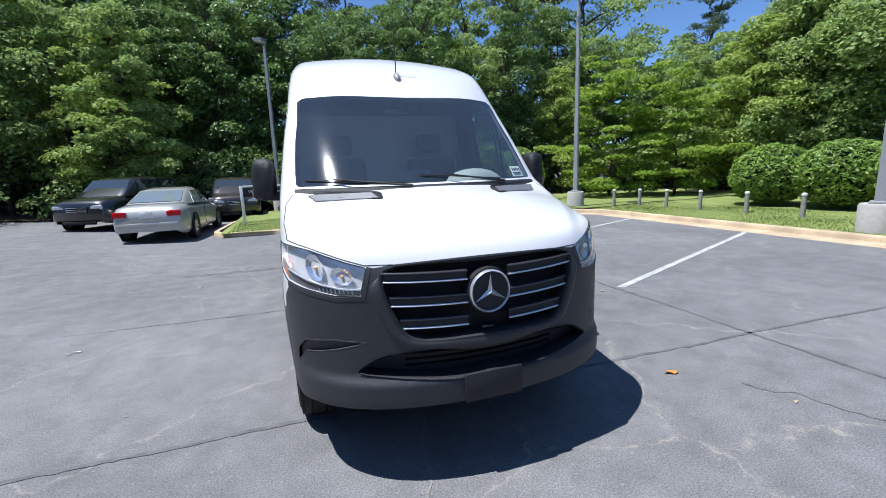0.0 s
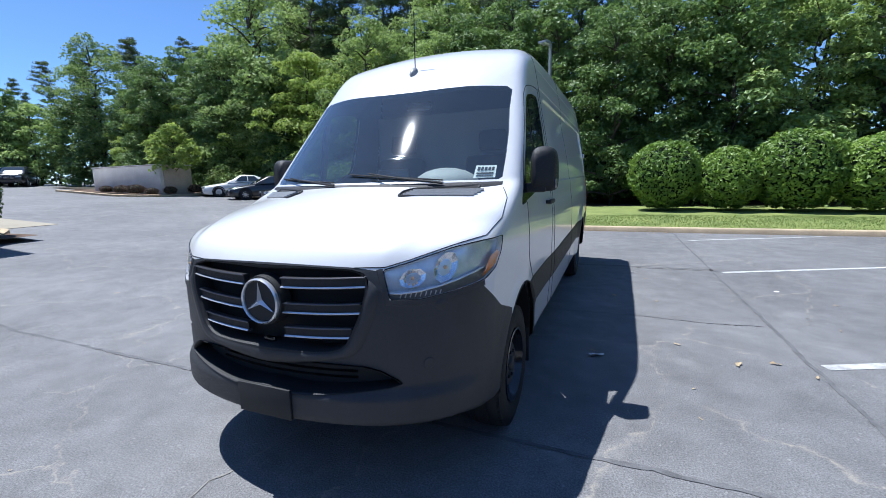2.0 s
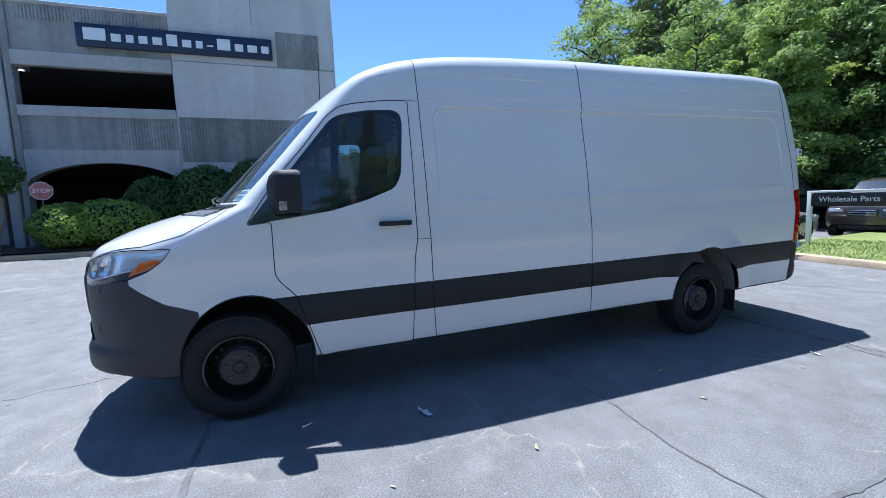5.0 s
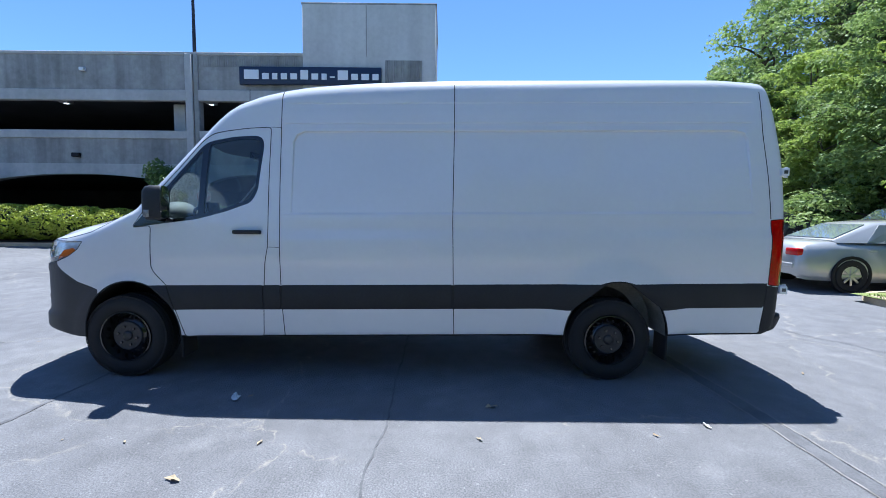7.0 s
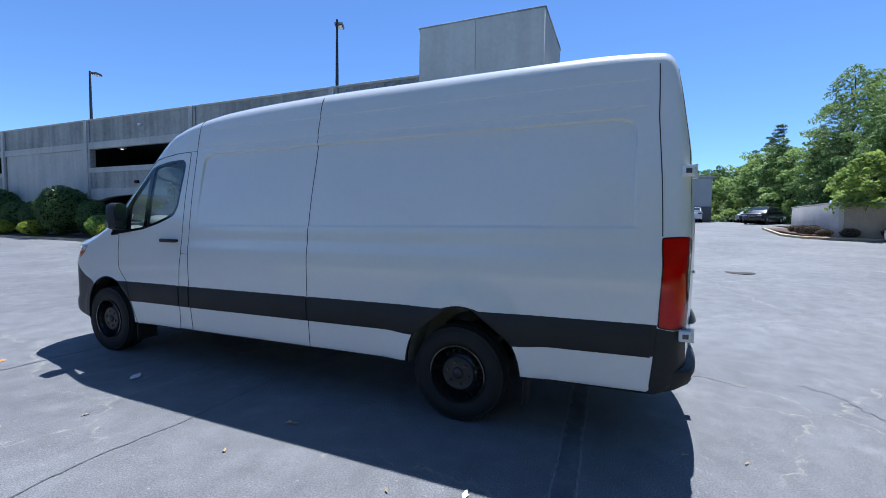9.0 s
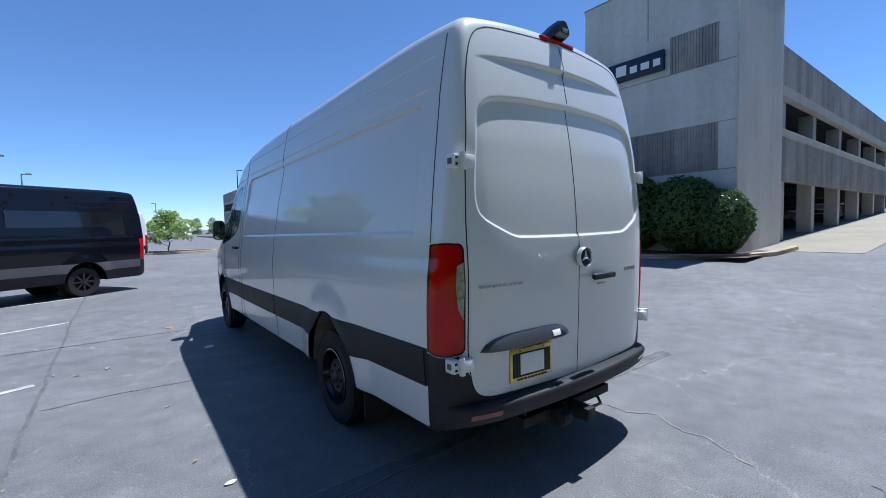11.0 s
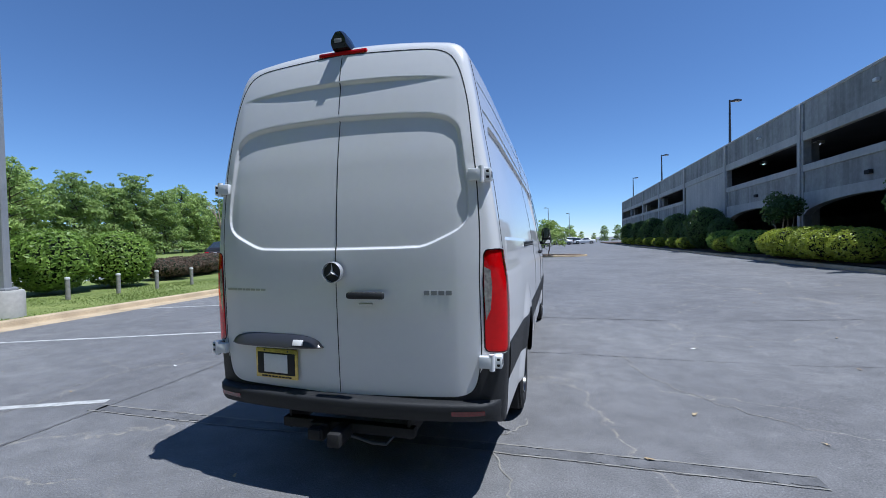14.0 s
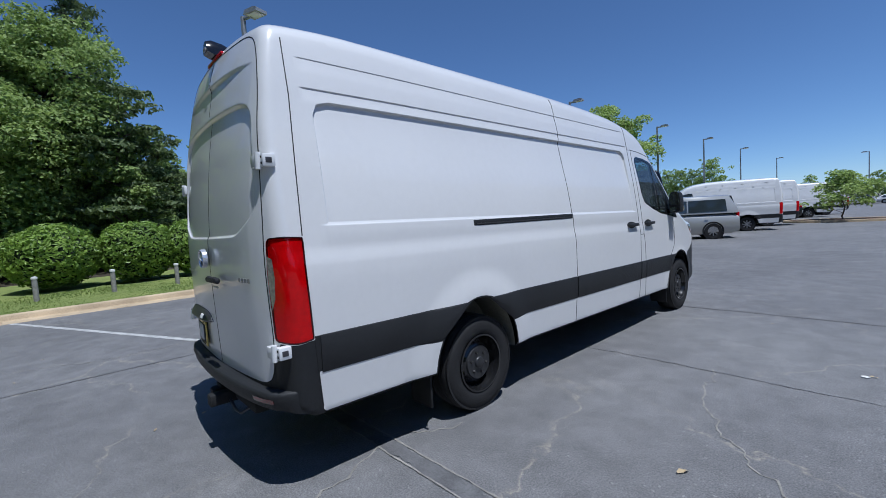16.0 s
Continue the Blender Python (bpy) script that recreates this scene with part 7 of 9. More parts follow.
plant(B2, 21.6, 9.0, 0.2, 2.9, 0.72, "tall broad green tree beside the lawn", "tree", "trees of the wood")
for k in range(9):
    x = -22.5 - 2.1 * k
    plant((B7, B4, B7)[k % 3], x, 23.2 + 0.7 * math.sin(k * 2.7), gz(x) + 0.1, k * 1.9, 0.85 + 0.06 * (k % 4), EDGE, "tree", "trees of the wood")
for k, (x, y, q) in enumerate(((27.0, 21.0, 0.80), (28.5, 18.0, 0.88), (29.5, 15.0, 0.92), (30.0, 12.0, 0.9))):
    plant((P1, P2)[k % 2], x, y, 0.2, k * 2.2, q, "tall dark pine in the wood", "tree", "tall trees behind")
# far wood past the parked cars
for k in range(24):
    x = -44 - 2.5 * k
    plant(r.choice([F5, F3, F5, F1]), x, 23.0 + r.uniform(-1.5, 1.5) - 0.02 * k * k, gz(x), r.uniform(0, 6.28), r.uniform(0.68, 0.88), "leafy green tree of the far wood", "tree", "far trees")
for k in range(9):
    x = -56 - 6 * k
    plant(r.choice([P1, P2]), x, 31 + r.uniform(-2, 4), gz(x), r.uniform(0, 6.28), r.uniform(0.68, 0.82), "tall pine of the far wood", "tree", "far trees")
# behind the far hall
for k in range(42):
    plant(F5, -82 + r.uniform(-3, 3), -36 + 1.6 * k, 2.4, r.uniform(0, 6.28), r.uniform(0.84, 0.92), "dark tree behind the far hall", "tree", "far trees")
# wood across the road
for k in range(58):
    y = 6 - 2.6 * k
    x = 50 + r.uniform(-3, 3) + 0.05 * max(0, k - 16) ** 1.5
    plant(r.choice([F1, F3, F2, F4, F1]), x, y, 0.5, r.uniform(0, 6.28), r.uniform(0.75, 1.0) * (0.84 if k > 6 else 0.9), "green tree across the road", "tree", "trees across the road")
for k in range(46):
    plant((F2, F5, F1)[k % 3], 60 + r.uniform(-3, 3), 4 - 3.2 * k, 0.6, r.uniform(0, 6.28), (0.62, 0.92, 0.80)[k % 3] * r.uniform(0.95, 1.05), "tall green tree across the road", "tree", "trees across the road")
# pale bare tree
bt = new("bare_tree")
bm = bmesh.new()
rr_ = random.Random(3)
tube(bm, branch_pts(rr_, (0, 0, -.2), (0.1, 0, 3.2), 0, 4), [0.22, 0.2, 0.17, 0.15, 0.13], 7)
for a, b in (((0.1, 0, 3.0), (1.8, .4, 7.2)), ((0.1, 0, 2.6), (-2.0, -.4, 6.8)), ((.1, 0, 3.1), (.3, .2, 7.6)), ((0, 0, 1.0), (-2.4, .2, 4.8)), ((-1, -.2, 4.8), (-.6, 0, 7.0)), ((1, .2, 5.2), (2.4, 0, 6.6))):
    tube(bm, branch_pts(rr_, a, b, 0.05, 4), [0.10, 0.085, 0.065, 0.045, 0.02], 6)
part("trunk", bm, PALEBARK, bt)
bt.matrix_world = pose(42, -39, 0.4)
tagged(bt, "pale bare tree across the road", "tree")

# clipped shrubs behind the lawns
S1 = shrub(31, (1.15, 1.1, 1.12), LEAF_SHRUB, 5200, 0.135)
S2 = shrub(32, (1.3, 1.2, 1.30), LEAF_SHRUB, 6200, 0.14)
for k, (x, y, s) in enumerate(((3.1, 15.6, 1.0), (5.1, 15.4, 1.0), (7.0, 15.2, 1.05), (9.0, 15.0, 1.08))):
    plant(S1 if k % 2 else S2, x, y, 0.22, k * 1.3, s, "large clipped round green shrub behind the lawn", "shrub", "clipped shrubs")
for k, (x, y, s) in enumerate(((13.5, 6.75, 1.06), (13.4, 4.75, 0.88), (13.3, 3.2, 0.92), (13.2, 1.5, 0.98), (13.2, -0.9, 0.95), (13.3, -2.9, 0.9))):
    plant(S2 if k % 2 else S1, x, y, 0.2, k * 1.9, s, "large clipped round green shrub behind the lawn", "shrub", "clipped shrubs", sz=0.86 if k % 2 == 0 else 0.74)
# low brown shrubs by the road
S3 = shrub(41, (1.0, 0.9, 0.42), TWIG, 2600, 0.09, "low_shrub")
for k in range(7):
    plant(S3, 14.0 + 0.5 * k + 0.2 * math.sin(k * 2.1), -5.4 - 1.25 * k, 0.22, k * 1.1, r.uniform(0.9, 1.15), "low brown twiggy shrub by the road", "shrub", "low brown shrubs")
# big round tree by the exit
BIG = broad_tree(51, 11.0, 4.9, 2.2, LEAF_MID, 28000, 0.27)
tagged(BIG, "big round-headed green tree past the lot", "tree")
BIG.matrix_world = pose(13.6, -26.5, 0.2) @ Matrix.Scale(0.86, 4)
# small trees: by the pale wall, on the far island
SM = broad_tree(61, 4.6, 1.75, 1.7, LEAF_LIGHT, 2600, 0.24, trunk_r=0.07)
SM.matrix_world = pose(-26.2, 17.7, gz(-26.2))
tagged(SM, "small bright green tree by the pale wall", "tree")
IT = broad_tree(62, 3.6, 2.2, 0.9, LEAF_MID, 3600, 0.22, trunk_r=0.06)
IT.matrix_world = pose(-0.6, -29.0, 0.15) @ Matrix.Diagonal((0.85, 0.85, 0.80, 1))
tagged(IT, "small spreading green tree on a kerbed island", "tree")
for k in range(9):
    plant(r.choice([F1, F3]), -6 + 5.2 * k + r.uniform(-2, 2), -112 + r.uniform(-6, 6), 0.0, r.uniform(0, 6.28), r.uniform(0.5, 0.75), "green tree at the far end of the lot", "tree", "far trees")
for k in range(22):
    plant(r.choice([F1, F3, F4]), -42 + 3.1 * k + r.uniform(-1, 1), -120 + r.uniform(-5, 5), 0.0, r.uniform(0, 6.28), r.uniform(0.32, 0.46), "low green tree at the far end of the lot", "tree", "far trees")
for k in range(5):
    plant(r.choice([F1, F3]), 20 + 4 * k, -78 - 5 * k, 0.1, r.uniform(0, 6.28), r.uniform(0.6, 0.8), "green tree past the parked vans", "tree", "far trees")
for src in (B1, B2, B3, B4, B5, B6, B7, F1, F2, F3, F4, F5, P1, P2, P3, S1, S2, S3):
    discard(src)
# ---- parking garage ----
GARC = mat("weathered_garage_concrete", (0.32, 0.315, 0.30), 0.9, var=0.22, scale=0.5, fine=5, bump=0.3, bscale=30)
GARL = mat("pale_garage_concrete", (0.45, 0.44, 0.42), 0.9, var=0.12, scale=0.4, fine=6, bump=0.2, bscale=30)
# tower concrete in an even tone a step paler than the decks
TOWERC = mat("pale_tower_concrete", (0.57, 0.56, 0.535), 0.9, var=0.10, scale=0.4, fine=6, bump=0.2, bscale=30)


def streaked(m, low=0.62):
    """Rain streaks that run down a wall, over its colour."""
    nt = m.node_tree
    p = nt.nodes["Principled BSDF"]
    src = p.inputs["Base Color"].links[0].from_socket
    tc, mp, no, ra, mx = (nt.nodes.new(k) for k in ("ShaderNodeTexCoord", "ShaderNodeMapping", "ShaderNodeTexNoise", "ShaderNodeValToRGB", "ShaderNodeMix"))
    mp.inputs["Scale"].default_value = (2.2, 2.2, 0.10)
    no.inputs["Detail"].default_value = 6
    no.inputs["Scale"].default_value = 1.0
    ra.color_ramp.elements[0].position, ra.color_ramp.elements[1].position = 0.38, 0.58
    ra.color_ramp.elements[0].color, ra.color_ramp.elements[1].color = (low, low, low, 1), (1, 1, 1, 1)
    mx.data_type, mx.blend_type = "RGBA", "MULTIPLY"
    mx.inputs["Factor"].default_value = 0.85
    for a, b in ((tc.outputs["Object"], mp.inputs[0]), (mp.outputs[0], no.inputs["Vector"]), (no.outputs["Fac"], ra.inputs[0]), (src, mx.inputs[6]), (ra.outputs[0], mx.inputs[7]), (mx.outputs[2], p.inputs["Base Color"])):
        nt.links.new(a, b)


streaked(GARC, 0.68)
streaked(GARL, 0.88)
streaked(TOWERC, 0.9)
# inner concrete coloured darker than the facade, so shade sits in its colour
GARDK = mat("shaded_garage_inside", (0.13, 0.13, 0.132), 0.9, var=0.25, scale=0.5)
DECKGLOW = mat("lit_lamp_panel", (0.95, 0.97, 1.0), 0.4, emit=1.2)
NAVY = mat("navy_sign_panel", (0.012, 0.022, 0.055), 0.4, var=0.1)
SIGNWHITE = mat("white_sign_shape", (0.80, 0.80, 0.80), 0.5)
FX = -13.1
GAR = thing("parking_garage", pose(0, 0, 0), "weathered concrete parking garage with open decks and arches", "building", kind="structure")


def slab(name, x0, x1, y0, y1, z0, z1, material, parent, bevel=0.02, label=""):
    return part(name, box(bmesh.new(), ((x0 + x1) / 2, (y0 + y1) / 2, (z0 + z1) / 2), (x1 - x0, y1 - y0, z1 - z0), bevel, seg=1), material, parent, label)


def fluted(name, y0, y1, z0, z1, x, parent, material, pitch=0.09, depth=0.025):
    """A panel of upright ribs on the facade."""
    bm = bmesh.new()
    n = int((y1 - y0) / pitch)
    prof = []
    for i in range(n):
        a = y0 + (y1 - y0) * i / n
        w = (y1 - y0) / n
        prof += [(a, 0), (a + 0.3 * w, 0), (a + 0.4 * w, depth), (a + 0.9 * w, depth)]
    prof.append((y1, 0))
    lo = [bm.verts.new((x + d, y, z0)) for y, d in prof]
    hi = [bm.verts.new((x + d, y, z1)) for y, d in prof]
    for i in range(len(prof) - 1):
        bm.faces.new((lo[i], lo[i + 1], hi[i + 1], hi[i]))
    return part(name, bm, material, parent, smooth=False)


def arch_panel(parent, y0, y1, z_top, z_spring, z_mid, x0, x1, material):
    """A deck front whose lower edge is a shallow arch."""
    bm = bmesh.new()
    n = 20
    rows = []
    for i in range(n + 1):
        f = i / n
        y = y0 + (y1 - y0) * f
        zl = z_spring + (z_mid - z_spring) * (1 - (2 * f - 1) ** 2) ** 0.6
        rows.append([bm.verts.new((x1, y, z_top)), bm.verts.new((x1, y, zl)), bm.verts.new((x0, y, zl)), bm.verts.new((x0, y, z_top))])
    for a, b in zip(rows, rows[1:]):
        for k in range(4):
            bm.faces.new((a[k], a[(k + 1) % 4], b[(k + 1) % 4], b[k]))
    bm.faces.new(rows[0][::-1])
    bm.faces.new(rows[-1])
    bmesh.ops.recalc_face_normals(bm, faces=bm.faces)
    return part("arched_deck_front", bm, material, parent, angle=30)


BAYS = [(-7.4, -2.9), (-17.1, -7.4), (-27.0, -17.1), (-37.4, -27.0), (-48.0, -37.4), (-58.0, -48.0), (-68.0, -58.0), (-78.0, -68.0)]
for k, (a, b) in enumerate(BAYS):
    solid = k in (3,)
    e0 = b if k == 0 else b - 0.15
    slab("parapet", FX - 0.25, FX, a + 0.15, e0, 6.50, 7.92, GARC, GAR)
    slab("coping", FX - 0.32, FX + 0.05, a, b, 7.90, 8.02, GARL, GAR)
    slab("ledge", FX - 0.2, FX + 0.06, a + 0.2, e0 - 0.002, 6.08, 6.52, GARL, GAR)
    if solid:
        slab("blank_panel", FX - 0.3, FX - 0.02, a, b, 0.4, 6.1, GARL, GAR)
    else:
        slab("ledge", FX - 0.2, FX + 0.06, a + 0.2, e0 - 0.002, 4.55, 4.88, GARL, GAR)
        arch_panel(GAR, a + 0.15, e0, 4.56, 2.75, 3.45, FX - 0.3, FX, GARC)
        arch_panel(GAR, a + 0.15, e0 - 0.002, 3.60, 2.45, 3.18, FX - 0.34, FX + 0.05, GARL).location.z = -0.08
        if k not in (0,):
            slab("inner_column", FX - 1.1, FX - 0.6, b - 1.2, b - 0.7, 0.4, 6.1, GARL, GAR)
    slab("pilaster", FX - 0.3, FX + 0.10, a - 0.28, a + 0.02, 0.3, 7.95, GARL, GAR, 0.03)
    slab("pilaster", FX - 0.3, FX + 0.07, a + 0.06, a + 0.26, 0.3, 7.95, GARC, GAR, 0.03)
    if k in (1, 2):
        slab("parapet_lamp", FX, FX + 0.16, (a + b) / 2 + 0.35, (a + b) / 2 + 0.55, 7.22, 7.36, SIGNWHITE, GAR, 0.02, "small white wall lamp")
        slab("wall_lamp", FX, FX + 0.14, (a + b) / 2 - 0.16, (a + b) / 2 + 0.16, 3.78, 3.95, DARK, GAR, 0.02, "small dark wall lamp")
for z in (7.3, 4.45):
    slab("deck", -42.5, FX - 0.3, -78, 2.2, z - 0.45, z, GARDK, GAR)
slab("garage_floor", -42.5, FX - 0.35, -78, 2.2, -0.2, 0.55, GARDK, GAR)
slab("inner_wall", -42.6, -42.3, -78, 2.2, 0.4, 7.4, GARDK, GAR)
slab("end_wall", -42.5, FX - 0.3, -78.3, -78, 0.4, 7.9, GARC, GAR)
for y in (-8.2, -15.1, -21.5, -28.4, -35.2):
    ln = slab("deck_lamp", -16.2, -15.8, y - 0.2, y + 0.2, 6.68, 6.86, GARL, GAR, 0.02, "small lit ceiling lamp")
    part("lamp_panel", box(bmesh.new(), (-16.0, y, 6.668), (0.15, 0.15, 0.02)), DECKGLOW, ln)
# stair tower
slab("stair_tower", -17.4, FX + 0.04, -2.9, 2.5, 0.3, 9.95, TOWERC, GAR, 0.03, "blank pale concrete stair tower")
slab("tower_top", -17.5, FX + 0.045, -2.93, 2.53, 9.90, 10.0, GARC, GAR)
slab("tower_joint", FX + 0.03, FX + 0.05, -0.33, -0.30, 7.9, 9.9, GARC, GAR, 0.0)
fluted("fluted_panel", 0.45, 1.95, 6.5, 7.75, FX + 0.045, GAR, GARC)
fluted("fluted_panel", -2.85, 1.95, 3.15, 4.62, FX + 0.045, GAR, GARC)
fluted("fluted_panel", -7.0, -3.05, 7.45, 7.85, FX + 0.005, GAR, GARC)
fluted("fluted_panel", -4.6, -3.05, 3.3, 4.5, FX + 0.02, GAR, GARC)
for z0, z1 in ((6.50, 6.53), (4.62, 4.65), (3.12, 3.15)):
    slab("groove", FX + 0.04, FX + 0.052, -2.85, 2.45, z0, z1, GARC, GAR, 0.0)
# north flank, with open ground level
for z0, z1, m_ in ((6.45, 7.92, GARC), (6.05, 6.45, GARL), (2.95, 4.75, GARC), (4.55, 4.85, GARL)):
    slab("flank_front", -42.5, -17.4, 2.2 - (0.03 if m_ is GARC else 0), 2.46 + (0.04 if m_ is GARL else 0), z0, z1, m_, GAR)
for x in (-18.5, -23, -28, -33, -38, -42.3):
    slab("flank_column", x - 0.25, x + 0.25, 1.7, 2.25, 0.4, 6.1, GARL, GAR)
# sign: navy board with plain white shapes
SG = part("sign_board", box(bmesh.new(), (FX + 0.14, -2.55, 7.07), (0.12, 5.72, 0.70), 0.02), NAVY, GAR, "navy sign board with white shapes")
y = -5.22
HS = [(0.62, 0.40), (0.30, 0.27), (0.24, 0.27), (0.28, 0.27), (0.30, 0.27), (0.34, 0.40), (0.30, 0.27), (0.24, 0.27), (0.20, 0.06), (0.44, 0.40), (0.30, 0.27), (0.34, 0.27), (0.28, 0.27)]
for w, h in HS:
    zc = 6.90 + h / 2 if h > 0.1 else 7.02
    bm = bmesh.new()
    if h > 0.1:
        box(bm, (FX + 0.215, y + w / 2, zc), (0.03, w - 0.03, h - 0.03), 0.01)
    else:
        box(bm, (FX + 0.215, y + w / 2, zc), (0.03, w, 0.05), 0.008)
    part("sign_shape", bm, SIGNWHITE, SG, smooth=False)
    y += w + 0.105

# kerbed bed before the garage
bed = [Vector((-10.6, -95, 0)), Vector((-10.4, -50, 0)), Vector((-10.3, -18, 0)), Vector((-10.3, -5, 0)), Vector((-10.8, -1, 0)), Vector((-11.6, 2.0, 0)), Vector((-12.3, 3.0, 0)), Vector((-13.2, 3.5, 0)), Vector((-15, 3.6, 0))]
tagged(sweep("garage_kerb", [Vector((p.x, p.y, 0)) for p in bed], [(0.0, -0.05), (-0.01, 0.12), (-0.04, 0.14), (-0.16, 0.14), (-0.17, 0.05)], CONC), "tan concrete kerb of the planted bed", "kerb", kind="structure")
sheet_xy("planting_bed", [-14.8, -13.1, -10.47], [-95, -50, -3.8], lambda x, y: gz(-11.7) + 0.12, MULCH, label="brown mulch bed before the garage", cat="planting bed")
sheet_xy("planting_bed_end", [-14.8, -13.1, -11.3], [-3.8, 0, 2.6, 3.3], lambda x, y: gz(-11.7) + 0.12, MULCH, label="brown mulch bed before the garage", cat="planting bed")
DKS = shrub(71, (1.05, 1.15, 1.3), LEAF_DARK, 5200, 0.13, "bed_shrub")
GRS = shrub(72, (0.95, 1.3, 0.72), LEAF_SHRUB, 4200, 0.12, "bed_shrub")
LMS = shrub(73, (0.85, 1.1, 0.62), LEAF_LIME, 3600, 0.11, "bed_shrub")
zb = gz(-11.7) + 0.1
for k, (y, s) in enumerate(((1.2, 1.0), (-0.5, 1.08), (-2.1, 1.0), (2.3, 0.8), (-3.6, 0.85))):
    plant(DKS, -12.5, y, zb, k * 1.7, s, "dense dark green shrub before the garage", "shrub", "dark bed shrubs")
for k, (y, s) in enumerate(((-4.6, 1.0), (-5.7, 0.95), (-18.0, 0.9), (-19.3, 0.95), (-22.5, 0.95))):
    plant(GRS, -11.5, y, zb, k * 2.1, s, "clipped green shrub before the garage", "shrub", "green bed shrubs")
for k, (y, s) in enumerate(((-9.2, 1.0), (-10.4, 1.05), (-11.7, 1.1), (-13.0, 1.1), (-14.3, 1.05), (-21.0, 0.8), (-29.0, 0.8), (-33.0, 0.8), (-38, 0.8), (-43, 0.8), (-48, 0.8), (-54, 0.8), (-60, 0.8))):
    plant(LMS, -11.05, y, zb, k * 1.3, s, "lime-green leafy shrub before the garage", "shrub", "lime bed shrubs")
for k in range(14):
    plant(DKS, -12.0 + 0.2 * math.sin(k), -24.5 - 2.9 * k, zb, k * 1.1, 0.9 + 0.35 * (k % 3 == 1), "dense dark green shrub before the garage", "shrub", "dark bed shrubs")
for src in (DKS, GRS, LMS):
    discard(src)
# small multi-stemmed trees of the bed
for x, y, h in ((-11.7, -7.55, 2.85), (-11.9, -16.2, 3.0)):
    t = new("crape_myrtle")
    rr_ = random.Random(int(-y * 10))
    P, N = [], []
    g = np.random.default_rng(int(-y * 7))
    bm = bmesh.new()
    for k in range(5):
        a = k * 1.26
        e = Vector((math.cos(a) * 0.42, math.sin(a) * 0.42, h * (0.60 + 0.05 * k)))
        tube(bm, branch_pts(rr_, (math.cos(a) * 0.12, math.sin(a) * 0.12, -0.1), e, 0.0, 4), [0.05, 0.045, 0.04, 0.03, 0.02], 6)
        p, n = blob_points(g, e + Vector((0, 0, 0.25)), (0.50, 0.50, 0.52), 500, 0.7)
        P.append(p)
        N.append(n)
    part("trunk", bm, PALEBARK, t)
    ob = new("crown", leaves_mesh("crown", np.concatenate(P), np.concatenate(N), 0.15, LEAF_DARK, 5))
    ob.parent = t
    t.matrix_world = pose(x, y, zb)
    tagged(t, "small multi-stemmed tree with pale smooth trunks", "tree", "crape myrtles")

# stop sign, seen from behind and side
SS = thing("stop_sign", pose(-11.3, -6.1, zb, 0, 0, 20), "faded red octagonal stop sign on a metal post", "road sign")
part("post", box(bmesh.new(), (0, 0, 1.0), (0.06, 0.04, 2.0), 0.006), GREYTRIM, SS)
m = Matrix.Translation((0.04, 0, 1.70)) @ Matrix.Rotation(radians(90), 4, "Y")
oct_ = [(0.25 * math.cos(radians(22.5 + 45 * k)), 0.25 * math.sin(radians(22.5 + 45 * k))) for k in range(8)]
pn = part("panel", prism(bmesh.new(), oct_, 0, 0.006, m), mat("faded_red_sign", (0.38, 0.14, 0.14), 0.6, var=0.15), SS)
part("rim_line", prism(bmesh.new(), [(x * 1.05, y * 1.05) for x, y in oct_], -0.004, 0.0025, m), SIGNWHITE, pn)
tx = bpy.data.curves.new("stop_word", "FONT")
tx.body, tx.size, tx.align_x, tx.align_y, tx.extrude = "STOP", 0.165, "CENTER", "CENTER", 0.001
to = new("stop_word", tx)
to.matrix_world = Matrix.Translation((0.05, 0, 1.70)) @ Matrix(((0, 0, 1, 0), (1, 0, 0, 0), (0, 1, 0, 0), (0, 0, 0, 1)))
tx.materials.append(SIGNWHITE)
to.parent = pn


# ---- lamp posts ----
POLE = mat("grey_painted_pole", (0.30, 0.31, 0.32), 0.5, metal=0.2, var=0.12, scale=3)
POLEDK = mat("dark_bronze_pole", (0.025, 0.025, 0.03), 0.5, var=0.1)
LENS = mat("lamp_lens", (0.75, 0.76, 0.78), 0.2)


